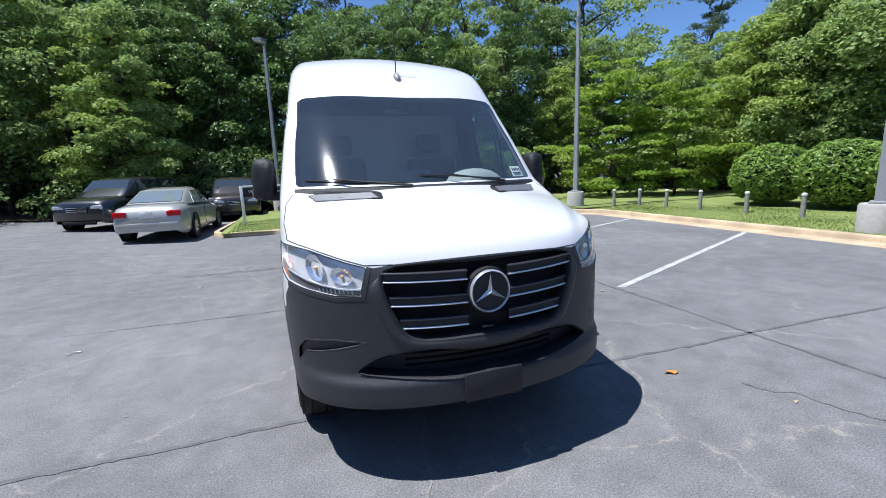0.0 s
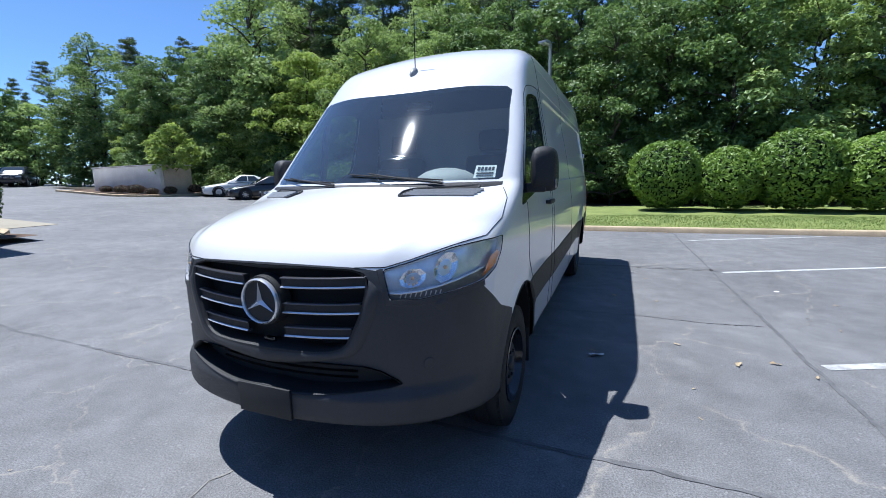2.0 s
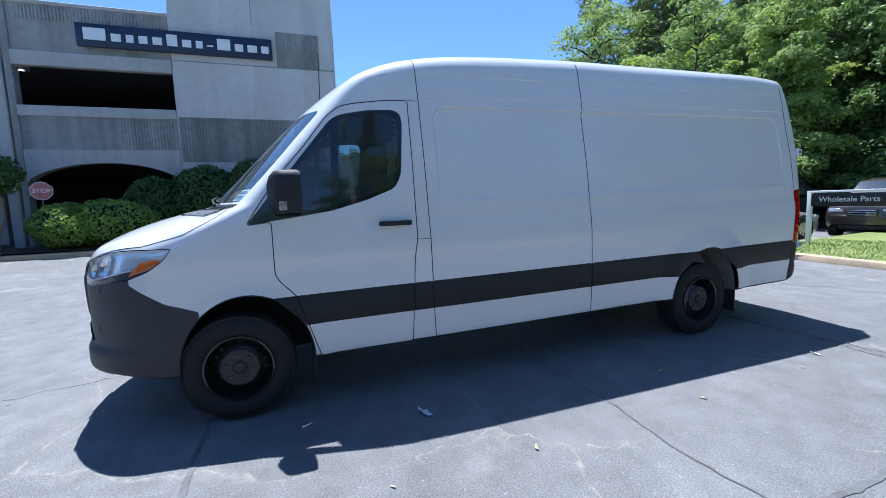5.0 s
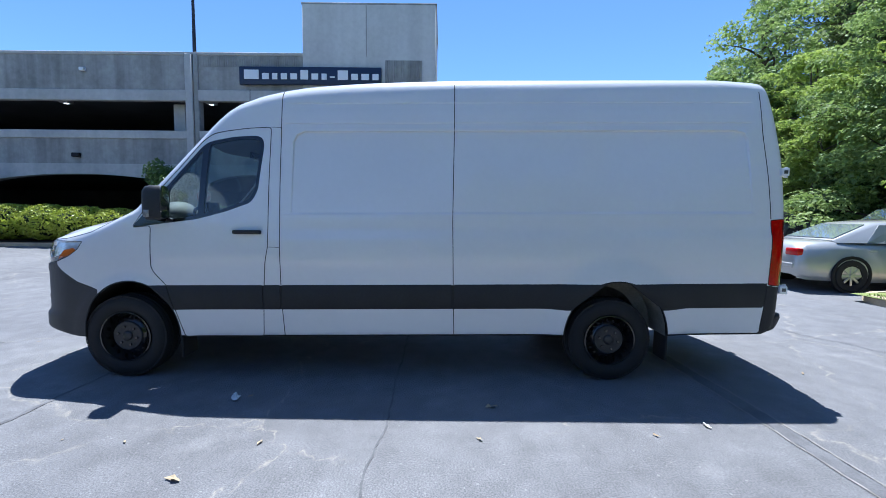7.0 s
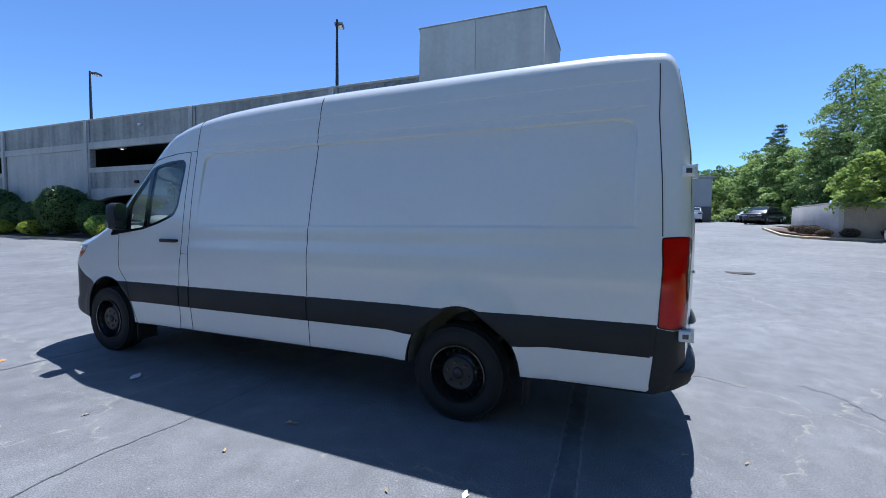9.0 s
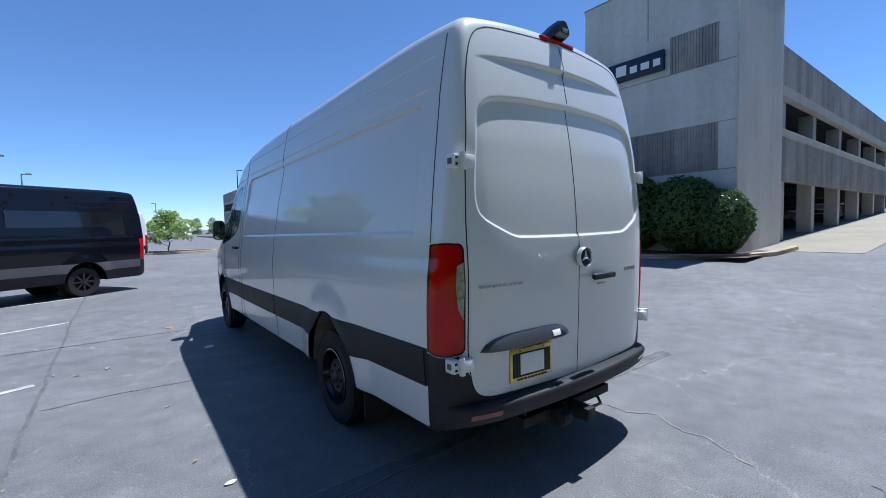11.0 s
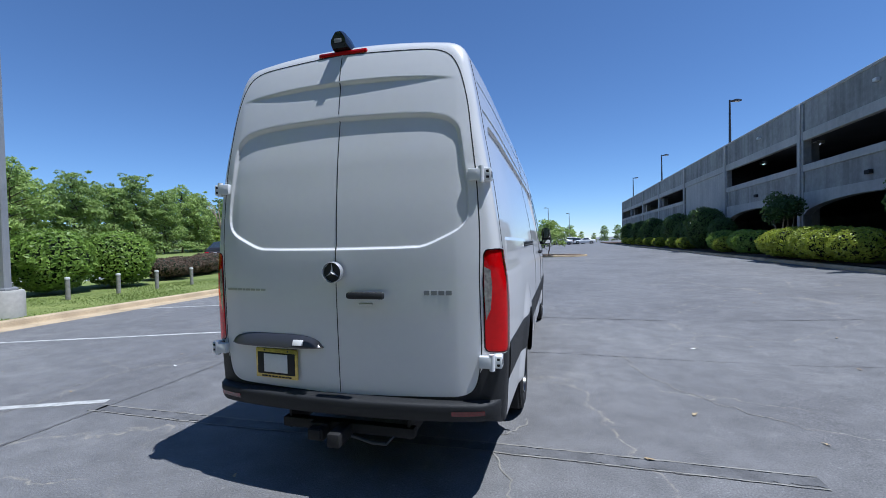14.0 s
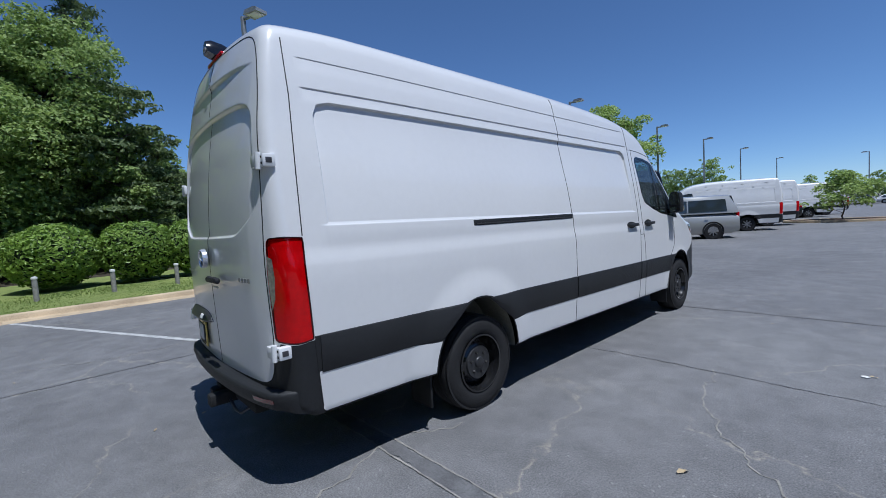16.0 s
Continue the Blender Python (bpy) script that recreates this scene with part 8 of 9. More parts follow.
def lamp_post(h, r0, base, material, arm=0.55, heads=1):
    e = new("street_lamp")
    if base:
        bm = lathe(bmesh.new(), [(0.31, -0.2), (0.315, 0.50), (0.29, 0.55), (0.0, 0.55)], 28)
        part("concrete_base", bm, CONCGREY, e, "round concrete base")
        bm = box(bmesh.new(), (0, 0, 0.575), (0.30, 0.30, 0.05), 0.01)
        part("base_plate", bm, material, e)
    b = 0.55 if base else 0.0
    bm = bmesh.new()
    n = [r0, r0 * 0.62]
    rows = []
    for z, q in ((b, n[0]), (h, n[1])):
        rows.append([bm.verts.new((q * sx, q * sy, z)) for sx, sy in ((1, .8), (.8, 1), (-.8, 1), (-1, .8), (-1, -.8), (-.8, -1), (.8, -1), (1, -.8))])
    for k in range(8):
        bm.faces.new((rows[0][k], rows[0][(k + 1) % 8], rows[1][(k + 1) % 8], rows[1][k]))
    bm.faces.new(rows[1])
    part("pole", bm, material, e, smooth=False)
    bm = box(bmesh.new(), (arm * 0.35, 0, h - 0.06), (arm * 0.7, 0.07, 0.09), 0.01)
    part("arm", bm, material, e)
    bm = prism(bmesh.new(), [(arm * 0.45, -0.06), (arm * 0.55, 0.06), (arm * 1.15, 0.07), (arm * 1.4, 0.03), (arm * 1.4, -0.06)], -0.19, 0.19, Matrix.Translation((0, 0, h - 0.02)) @ Matrix.Rotation(radians(90), 4, "X"))
    hd = part("lamp_head", bm, material, e, smooth=False)
    part("lens", box(bmesh.new(), (arm * 0.95, 0, h - 0.085), (arm * 0.7, 0.30, 0.02), 0.005), LENS, hd)
    return e


LP = lamp_post(7.55, 0.085, True, POLE)
for x, y, z, a in ((9.72, 2.15, 0.13, 200), (9.35, 11.15, 0.14, 215), (-1.65, 19.0, 0.10, 250), (10.19, -16.2, 0.43, 190), (9.8, -28, 0.13, 190), (9.8, -39, 0.13, 190), (9.8, -52, 0.13, 190), (9.8, -72, 0.13, 190), (0.5, -78, 0, 10), (-4, -100, 0, 10)):
    tagged(copy_thing(LP, pose(x, y, z, 0, 0, a)), "grey steel lamp post on a round concrete base", "street lamp", "car park lamps")
discard(LP)
LR = lamp_post(3.35, 0.07, False, POLEDK, 0.6)
for x, y, a in ((-13.4, -7.45, 205), (-13.4, -27.1, 205), (-13.4, -48.0, 205), (-13.4, -68.0, 205), (-32.0, -1.0, 170), (-41, -1.5, 170)):
    tagged(copy_thing(LR, pose(x, y, 7.9 if x > -20 else 7.3, 0, 0, a)), "dark lamp post on the garage roof", "street lamp", "roof lamps")
discard(LR)

# ---- bollards, signs ----
BOLW = mat("weathered_grey_post", (0.26, 0.25, 0.23), 0.9, var=0.3, scale=8, fine=50)
BO = new("bollard")
part("post", cyl(bmesh.new(), (0, 0, -0.1), (0, 0, 0.56), 0.058, 0.055, 12), BOLW, BO)
part("cap", lathe(bmesh.new(), [(0.062, 0.54), (0.064, 0.575), (0.05, 0.60), (0, 0.61)], 12), mat("pale_post_cap", (0.55, 0.55, 0.53), 0.8, var=0.2), BO)
for x, y in ((10.45, 10.3), (10.9, 9.5), (10.95, 8.35), (11.05, 7.15), (11.0, 5.65), (10.95, 4.2), (11.2, 2.6), (11.2, 1.3), (11.3, -0.05), (11.3, -1.4), (11.25, -2.6), (11.2, -3.9), (11.2, -5.3), (11.1, -6.6), (10.95, -7.9), (10.9, -9.2)):
    tagged(copy_thing(BO, pose(x, y, lawn_z(x, y))), "short grey round bollard standing in the lawn", "bollard", "bollards in the lawn")
discard(BO)

WS = thing("direction_sign", pose(-0.25, 12.3, lawn_z(-0.25, 12.3), 0, 0, 0), "low black direction sign on white posts in the lawn", "sign")
for x in (0.0, -2.3):
    part("post", box(bmesh.new(), (x, 0, 0.58), (0.09, 0.09, 1.30), 0.008), SIGNWHITE, WS)
bd = part("board", box(bmesh.new(), (-1.15, -0.005, 1.04), (2.22, 0.07, 0.30), 0.006), mat("black_sign_board", (0.008, 0.008, 0.010), 0.35), WS)
part("rail", box(bmesh.new(), (-1.15, 0, 1.235), (2.40, 0.085, 0.05), 0.008), SIGNWHITE, WS)
tx = bpy.data.curves.new("sign_word", "FONT")
tx.body, tx.size, tx.align_x, tx.align_y, tx.extrude = "Wholesale Parts", 0.17, "LEFT", "CENTER", 0.001
to = new("sign_word", tx)
to.matrix_world = Matrix.Translation((-2.10, -0.045, 1.05)) @ Matrix.Rotation(radians(90), 4, "X")
tx.materials.append(SIGNWHITE)
to.parent = bd
bm = bmesh.new()
box(bm, (-0.20, -0.043, 1.05), (0.14, 0.004, 0.018))
for s in (1, -1):
    box(bm, (-0.235, -0.043, 1.05 + s * 0.024), (0.085, 0.004, 0.018), 0, Matrix.Translation((-0.235, 0, 1.05 + s * 0.024)) @ Matrix.Rotation(-s * 0.75, 4, "Y") @ Matrix.Translation((0.235, 0, -1.05 - s * 0.024)))
part("arrow", bm, SIGNWHITE, bd, smooth=False)

YS = thing("warning_sign", pose(15.6, -15.6, 0.2, 0, 0, 205), "yellow diamond warning sign with a traffic light symbol", "road sign")
part("post", box(bmesh.new(), (0, 0.03, 0.9), (0.05, 0.05, 2.0), 0.005), GREYTRIM, YS)
m = Matrix.Translation((0, 0, 1.72)) @ Matrix.Rotation(radians(90), 4, "X")
dp = part("panel", prism(bmesh.new(), [(0.45, 0), (0, 0.45), (-0.45, 0), (0, -0.45)], -0.004, 0.004, m), mat("yellow_sign", (0.75, 0.36, 0.01), 0.5), YS)
for s in (1, -1):
    part("symbol", box(bmesh.new(), (0, s * 0.007, 1.72), (0.18, 0.004, 0.42), 0.001), INK, dp)
    for k, c in enumerate(((0.7, 0.03, 0.02), (0.8, 0.45, 0.02), (0.03, 0.4, 0.08))):
        part("symbol_dot", cyl(bmesh.new(), (0, s * 0.009, 1.855 - 0.135 * k), (0, s * 0.013, 1.855 - 0.135 * k), 0.05, seg=16), mat("sign_dot", c, 0.5), dp)

# ---- pale wall enclosure with its planted island ----
WW = thing("wall_enclosure", pose(-26.0, 16.5, gz(-27.0) - 0.1, 0, 0, 0), "pale painted masonry wall enclosure", "wall", kind="structure")
PALEW = mat("pale_painted_wall", (0.60, 0.57, 0.52), 0.85, var=0.12, scale=1, fine=12, bump=0.3, bscale=30)
TANW = mat("tan_painted_wall", (0.46, 0.38, 0.30), 0.85, var=0.15, scale=1, fine=12, bump=0.3, bscale=30)
part("front_wall", box(bmesh.new(), (-3.5, 0.12, 0.95), (7.0, 0.24, 2.2), 0.02), PALEW, WW)
part("side_wall", box(bmesh.new(), (-0.12, 1.25, 0.95), (0.246, 2.0, 2.2), 0.02), TANW, WW)
part("coping", box(bmesh.new(), (-0.12, 1.25, 2.08), (0.32, 2.06, 0.06), 0.01), PALEW, WW)
part("coping", box(bmesh.new(), (-3.5, 0.12, 2.085), (7.1, 0.32, 0.06), 0.01), PALEW, WW)
tagged(sweep("island_kerb", [Vector(p) for p in ((-36, 15.6, 0), (-28.0, 14.5, 0), (-26.0, 14.9, 0), (-25.0, 16.2, 0), (-25.1, 22, 0))], [(0.0, -0.1), (0.0, 0.12), (-0.15, 0.14), (-0.16, 0.0)], CONC), "low concrete kerb of the planted island", "kerb", kind="structure")
sheet_xy("island_bed", [-36, -28.0, -25.2], [15.6, 16.4, 22], lambda x, y: gz(x) + 0.10, MULCH, label="bare mulch bed of the island", cat="planting bed")
LB = shrub(81, (0.5, 0.5, 0.28), TWIG, 900, 0.10, "low_shrub")
for k, (x, y) in enumerate(((-31.2, 16.2), (-29.2, 16.0), (-27.6, 15.9), (-26.2, 16.0), (-26.0, 17.0), (-26.0, 18.8), (-26.1, 20.2))):
    plant(LB, x, y, gz(x) + 0.1, k, 0.8 + 0.15 * (k % 3), "low straw-coloured shrub in the island", "shrub", "island shrubs")
discard(LB)
# far tree island
bm = bmesh.new()
for k in range(24):
    a = 2 * math.pi * k / 24
    bm.verts.new((-0.6 + 2.9 * math.cos(a), -29.0 + 1.7 * math.sin(a), 0.13))
bm.faces.new(bm.verts)
tagged(part("island_mulch", bm, MULCH), "dark mulch round the island tree", "planting bed", kind="structure")
ring = [Vector((-0.6 + 3.0 * math.cos(a), -29.0 + 1.8 * math.sin(a), 0)) for a in np.linspace(0, -2 * math.pi, 25)]
tagged(sweep("island_kerb", ring, [(-0.02, -0.05), (0.0, 0.12), (0.05, 0.14), (0.16, 0.13)], CONC), "low concrete kerb round the island tree", "kerb", kind="structure")

# ---- far hall ----
HALL = thing("far_hall", pose(0, 0, 0), "long low grey-blue metal hall", "building", kind="structure")
HALLM = mat("grey_blue_metal_wall", (0.40, 0.42, 0.44), 0.6, var=0.08, scale=0.3)
HALLD = mat("darker_hall_base", (0.11, 0.115, 0.125), 0.7, var=0.1)
slab("wall", -75, -56, -26, 15.5, 2.2, 7.5, HALLM, HALL, 0.05)
slab("roof_edge", -75.2, -55.9, -26.2, 15.7, 7.45, 7.75, GARC, HALL)
slab("base_band", -56.1, -55.92, -26, 15.5, 2.0, 4.1, HALLD, HALL)
for k in range(5):
    slab("dock_door", -55.95, -55.85, -14 + 5.2 * k, -10.6 + 5.2 * k, 2.1, 4.0, DARK, HALL, 0.0)
for k in range(27):
    slab("wall_rib", -56.02, -55.94, -25.5 + 1.5 * k, -25.4 + 1.5 * k, 4.15, 7.4, HALLM, HALL, 0.0)
# apron before the garage's flank
sheet_xy("apron", [-41, -30, -20, -14.5], [2.6, 4.2, 5.2], lambda x, y: gz(x) + 0.012, mat("pale_concrete_apron", (0.30, 0.27, 0.21), 0.9, var=0.12, scale=0.5, fine=12), label="pale concrete apron beside the garage", cat="pavement")
# ---- parked vehicles ----
def paint(name, c, rough=0.3, metal=0.0):
    return mat(name, c, rough, metal=metal, coat=0.9, var=0.04, scale=2)


SILVERP = paint("silver_car_paint", (0.43, 0.43, 0.41), 0.35, 0.4)
BLACKP = paint("black_car_paint", (0.010, 0.011, 0.014))
DKBLUEP = paint("dark_blue_car_paint", (0.012, 0.018, 0.035))
WHITEP = paint("white_car_paint", (0.74, 0.74, 0.73))
BROWNP = paint("dark_brown_car_paint", (0.035, 0.028, 0.024))
CARGLASS = mat("dark_car_glass", (0.035, 0.045, 0.05), 0.03, coat=1.0, spec=0.8)
PALEGLASS = mat("pale_car_glass", (0.16, 0.19, 0.20), 0.04, coat=1.0, spec=0.8)
ALLOY = mat("alloy_wheel", (0.50, 0.50, 0.52), 0.3, metal=0.9)
HEADGLASS = mat("head_lamp", (0.55, 0.57, 0.60), 0.1, metal=0.5, coat=1.0)


def car_body(bm, prof, half, tuck=0.90, shoulder=None, roof_in=0.0):
    """A rounded shell from a side outline of (y, z_low, z_high) stations, front at -y."""
    rows = []
    for y, zl, zh, wf in prof:
        w = half * wf
        zs = [zl, zl + 0.10, zl + 0.45 * (zh - zl), zl + 0.80 * (zh - zl), zh - 0.03, zh]
        ws = [w * 0.90, w * 0.985, w, w * 0.965, w * 0.86, w * 0.60]
        left = [(a, y, b) for a, b in zip(ws, zs)]
        rows.append([bm.verts.new(p) for p in left] + [bm.verts.new((0, y, zh + 0.012))] + [bm.verts.new((-a, b, c)) for a, b, c in reversed(left)])
    for a, b in zip(rows, rows[1:]):
        for k in range(len(a) - 1):
            bm.faces.new((a[k], b[k], b[k + 1], a[k + 1]))
    bm.faces.new(rows[0])
    bm.faces.new(rows[-1][::-1])
    bmesh.ops.recalc_face_normals(bm, faces=bm.faces)


def cabin(bm, st):
    """A glasshouse shell from stations (y, z_belt, z_roof, half_belt, half_roof)."""
    rows = []
    for y, z0, z1, w0, w1 in st:
        h = z1 - z0
        left = [(w0, z0), (w0 + (w1 - w0) * 0.75, z0 + h * 0.78), (w1 * 0.97, z0 + h * 0.94), (w1 * 0.7, z1)]
        rows.append([bm.verts.new((a, y, b)) for a, b in left] + [bm.verts.new((-a, y, b)) for a, b in reversed(left)])
    for a, b in zip(rows, rows[1:]):
        for k in range(len(a) - 1):
            bm.faces.new((a[k], b[k], b[k + 1], a[k + 1]))
    bm.faces.new(rows[0])
    bm.faces.new(rows[-1][::-1])
    bmesh.ops.recalc_face_normals(bm, faces=bm.faces)


def pane(name, pts, material, parent, t=0.012):
    bm = bmesh.new()
    vs = [bm.verts.new(p) for p in pts]
    f = bm.faces.new(vs)
    bm.normal_update()
    n = f.normal.copy()
    ws = [bm.verts.new(Vector(p) - n * 0.02) for p in pts]
    k = len(vs)
    for i in range(k):
        bm.faces.new((vs[i], ws[i], ws[(i + 1) % k], vs[(i + 1) % k]))
    return part(name, bm, material, parent, smooth=False)


def small_wheel(parent, x, y, R, s, rimmat):
    m = Matrix.Translation((x, y, R)) @ Matrix.Rotation(radians(90) * s, 4, "Y")
    q = R * 0.66
    w = part("wheel", lathe(bmesh.new(), [(q, -0.1), (R - 0.02, -0.105), (R, -0.07), (R, 0.07), (R - 0.02, 0.105), (q, 0.10)], 28, m), RUBBER, parent, "car wheel")
    bm = lathe(bmesh.new(), [(q, 0.10), (q - 0.02, 0.095), (q - 0.03, 0.04), (0.0, 0.03)], 24, m)
    part("rim", bm, DARK, w)
    bm = bmesh.new()
    for k in range(8):
        mm = m @ Matrix.Rotation(2 * math.pi * k / 8, 4, "Z")
        box(bm, (q * 0.52, 0, 0.085), (q * 0.95, 0.045, 0.02), 0.004, mm, 1)
    cyl(bm, m @ Vector((0, 0, 0.06)), m @ Vector((0, 0, 0.11)), 0.055, 0.04, 12)
    part("spokes", bm, rimmat, w)


def car(kind, body, glass=None, rim=None, name="parked_car"):
    """A car with its front at -y, on the ground at z = 0. kind: sedan, suv, minivan, hatch."""
    glass = glass or CARGLASS
    rim = rim or ALLOY
    L, W, R = {"sedan": (4.8, 1.80, 0.32), "suv": (4.75, 1.90, 0.37), "minivan": (5.1, 1.93, 0.34), "coupe": (4.7, 1.82, 0.33)}[kind]
    h = L / 2
    w = W / 2
    e = new(name)
    if kind in ("sedan", "coupe"):
        prof = [(-h, 0.30, 0.62, 0.74), (-h + 0.08, 0.22, 0.70, 0.86), (-h + 0.35, 0.18, 0.76, 0.95), (-h + 0.9, 0.18, 0.84, 1.0), (-h + 1.5, 0.18, 0.93, 1.0), (0, 0.18, 0.97, 1.0), (h - 1.4, 0.18, 0.99, 1.0), (h - 0.7, 0.20, 1.0, 0.98), (h - 0.2, 0.22, 0.97, 0.92), (h - 0.04, 0.28, 0.86, 0.86), (h, 0.32, 0.66, 0.80)]
        cab = [(-h + 1.45, 0.90, 0.94, w * 0.90, w * 0.82), (-h + 2.25, 0.93, 1.38, w * 0.92, w * 0.68), (0.15, 0.95, 1.44, w * 0.93, w * 0.68), (h - 1.55, 0.97, 1.38, w * 0.92, w * 0.66), (h - 0.75, 0.97, 1.02, w * 0.86, w * 0.74)]
        gl = (0.99, 1.33)
    elif kind == "suv":
        prof = [(-h, 0.40, 0.85, 0.78), (-h + 0.08, 0.30, 0.98, 0.90), (-h + 0.4, 0.26, 1.05, 0.97), (-h + 1.1, 0.26, 1.12, 1.0), (0, 0.26, 1.15, 1.0), (h - 0.9, 0.26, 1.16, 1.0), (h - 0.2, 0.30, 1.16, 0.95), (h, 0.40, 1.0, 0.88)]
        cab = [(-h + 1.05, 1.08, 1.12, w * 0.92, w * 0.84), (-h + 1.75, 1.12, 1.68, w * 0.94, w * 0.74), (0.2, 1.13, 1.76, w * 0.95, w * 0.75), (h - 0.7, 1.14, 1.72, w * 0.94, w * 0.74), (h - 0.15, 1.14, 1.25, w * 0.90, w * 0.80)]
        gl = (1.18, 1.63)
    else:
        prof = [(-h, 0.34, 0.80, 0.76), (-h + 0.1, 0.24, 0.92, 0.90), (-h + 0.45, 0.2, 1.0, 0.97), (-h + 1.0, 0.2, 1.10, 1.0), (0, 0.2, 1.12, 1.0), (h - 0.3, 0.22, 1.12, 0.98), (h, 0.34, 1.05, 0.92)]
        cab = [(-h + 0.8, 1.0, 1.06, w * 0.92, w * 0.84), (-h + 1.7, 1.08, 1.80, w * 0.94, w * 0.78), (0.3, 1.10, 1.90, w * 0.95, w * 0.80), (h - 0.35, 1.10, 1.88, w * 0.95, w * 0.80), (h - 0.05, 1.10, 1.30, w * 0.92, w * 0.84)]
        gl = (1.18, 1.70)
    bm = bmesh.new()
    car_body(bm, prof, w)
    part("body", bm, body, e, angle=55)
    bm = bmesh.new()
    cabin(bm, cab)
    gh = part("glasshouse", bm, body, e, angle=50)

    def wall_x(y, z):
        ys = [c[0] for c in cab]
        z0 = np.interp(y, ys, [c[1] for c in cab])
        z1 = np.interp(y, ys, [c[2] for c in cab])
        a = np.interp(y, ys, [c[3] for c in cab])
        b = np.interp(y, ys, [c[4] for c in cab])
        f = (z - z0) / max(z1 - z0, 0.01) / 0.78
        return float(a + (b - a) * 0.75 * f)
    ya, yb, yc, yd = cab[0][0], cab[1][0], cab[3][0], cab[4][0]
    mid = (yb + yc) / 2 - 0.05
    for s in (1, -1):
        sets = [[(ya + 0.45, gl[0]), (mid - 0.03, gl[0]), (mid - 0.03, gl[1]), (yb + 0.05, gl[1])], [(mid + 0.03, gl[0]), (yc + 0.30 * (yd - yc), gl[0]), (yc - 0.1, gl[1]), (mid + 0.03, gl[1])]]
        if kind == "minivan":
            sets[1] = [(mid + 0.03, gl[0]), (yc - 0.1, gl[0]), (yc - 0.15, gl[1]), (mid + 0.03, gl[1])]
        for q in sets:
            pts = [(s * (wall_x(y, z) + 0.012), y, z) for y, z in q]
            pane("side_window", pts if s > 0 else pts[::-1], glass, gh)
    (y0, z0, z1, a0, b0), (y1, z2, z3, a1, b1) = cab[0], cab[1]
    off = Vector((0, -0.018, 0.014))
    pane("windscreen", [Vector(p) + off for p in ((-a0 * 0.86, y0 + 0.10, z1 + 0.03), (a0 * 0.86, y0 + 0.10, z1 + 0.03), (b1 * 0.92, y1 - 0.06, z3 - 0.05), (-b1 * 0.92, y1 - 0.06, z3 - 0.05))], glass, gh)
    (y0, z0, z1, a0, b0), (y1, z2, z3, a1, b1) = cab[4], cab[3]
    off = Vector((0, 0.022, 0.016))
    pane("rear_window", [Vector(p) + off for p in ((a0 * 0.80, y0 - 0.08, z1 + 0.03), (-a0 * 0.80, y0 - 0.08, z1 + 0.03), (-b1 * 0.90, y1 + 0.06, z3 - 0.05), (b1 * 0.90, y1 + 0.06, z3 - 0.05))], glass, gh)
    ax = (-h + 0.88, h - 0.98)
    for s in (1, -1):
        for y in ax:
            small_wheel(e, s * (w - 0.10), y, R, s, rim)
            bm = lathe(bmesh.new(), [(R + 0.065, -0.02), (R + 0.065, 0.016), (R + 0.03, 0.018), (R + 0.006, 0.008), (R + 0.006, -0.15)], 26, Matrix.Translation((s * (w - 0.012), y, R + 0.01)) @ Matrix.Rotation(radians(90) * s, 4, "Y"))
            part("wheel_arch", bm, DARK, e)
        zf = 0.62 if kind in ("sedan", "coupe") else 0.80
        part("headlamp", box(bmesh.new(), (s * w * 0.62, -h + 0.075, zf), (w * 0.42, 0.16, 0.15), 0.05), HEADGLASS, e)
        zr = 0.78 if kind in ("sedan", "coupe") else 0.98
        part("tail_lamp", box(bmesh.new(), (s * w * 0.68, h - 0.06, zr), (w * 0.36, 0.14, 0.15 if kind != "minivan" else 0.30), 0.03), RED, e)
        zm = cab[0][2] + 0.04
        part("wing_mirror", box(bmesh.new(), (s * (w + 0.06), ya + 0.52, zm), (0.17, 0.09, 0.11), 0.03), body, e)
        for y in (mid - 0.35, mid + 0.75):
            part("door_handle", box(bmesh.new(), (s * (w + 0.004), y, cab[2][1] - 0.12), (0.02, 0.16, 0.025), 0.006), body, e)
        part("door_gap", box(bmesh.new(), (s * (w - 0.004), mid, 0.62), (0.012, 0.010, 0.62)), GAP, e, smooth=False)
    zf = 0.52 if kind in ("sedan", "coupe") else 0.74
    gr = part("grille", box(bmesh.new(), (0, -h + 0.02, zf), (w * 0.72, 0.10, 0.20), 0.03), GLOSSBLACK, e)
    for k in range(3):
        part("grille_bar", box(bmesh.new(), (0, -h - 0.032, zf - 0.06 + 0.06 * k), (w * 0.66, 0.012, 0.014), 0.003), CHROME, gr)
    part("bumper_strip", box(bmesh.new(), (0, h - 0.01, 0.50), (w * 1.55, 0.09, 0.10), 0.03), body, e)
    part("plate_panel", box(bmesh.new(), (0, h + 0.012, zr - 0.02 if kind != "minivan" else 0.7), (0.32, 0.02, 0.16), 0.005), PAPER, e)
    part("lower_intake", box(bmesh.new(), (0, -h + 0.03, 0.32), (w * 1.1, 0.08, 0.12), 0.02), DARK, e)
    return e


def park(src, x, y, heading, label, cat="car", group="parked cars"):
    """heading: degrees that the nose (-y of the model) is turned about z."""
    return tagged(copy_thing(src, pose(x, y, gz(x), 0, 0, heading)), label, cat, group)


def nose(dx, dy):
    """Turn that points the model's nose along (dx, dy)."""
    return math.degrees(math.atan2(dx, -dy))


SEDAN_SILVER = car("sedan", SILVERP, PALEGLASS)
SEDAN_BLACK = car("sedan", BLACKP)
COUPE_BLACK = car("coupe", BLACKP)
SEDAN_WHITE = car("sedan", WHITEP)
SUV_BLACK = car("suv", BLACKP)
SUV_BROWN = car("suv", BROWNP)
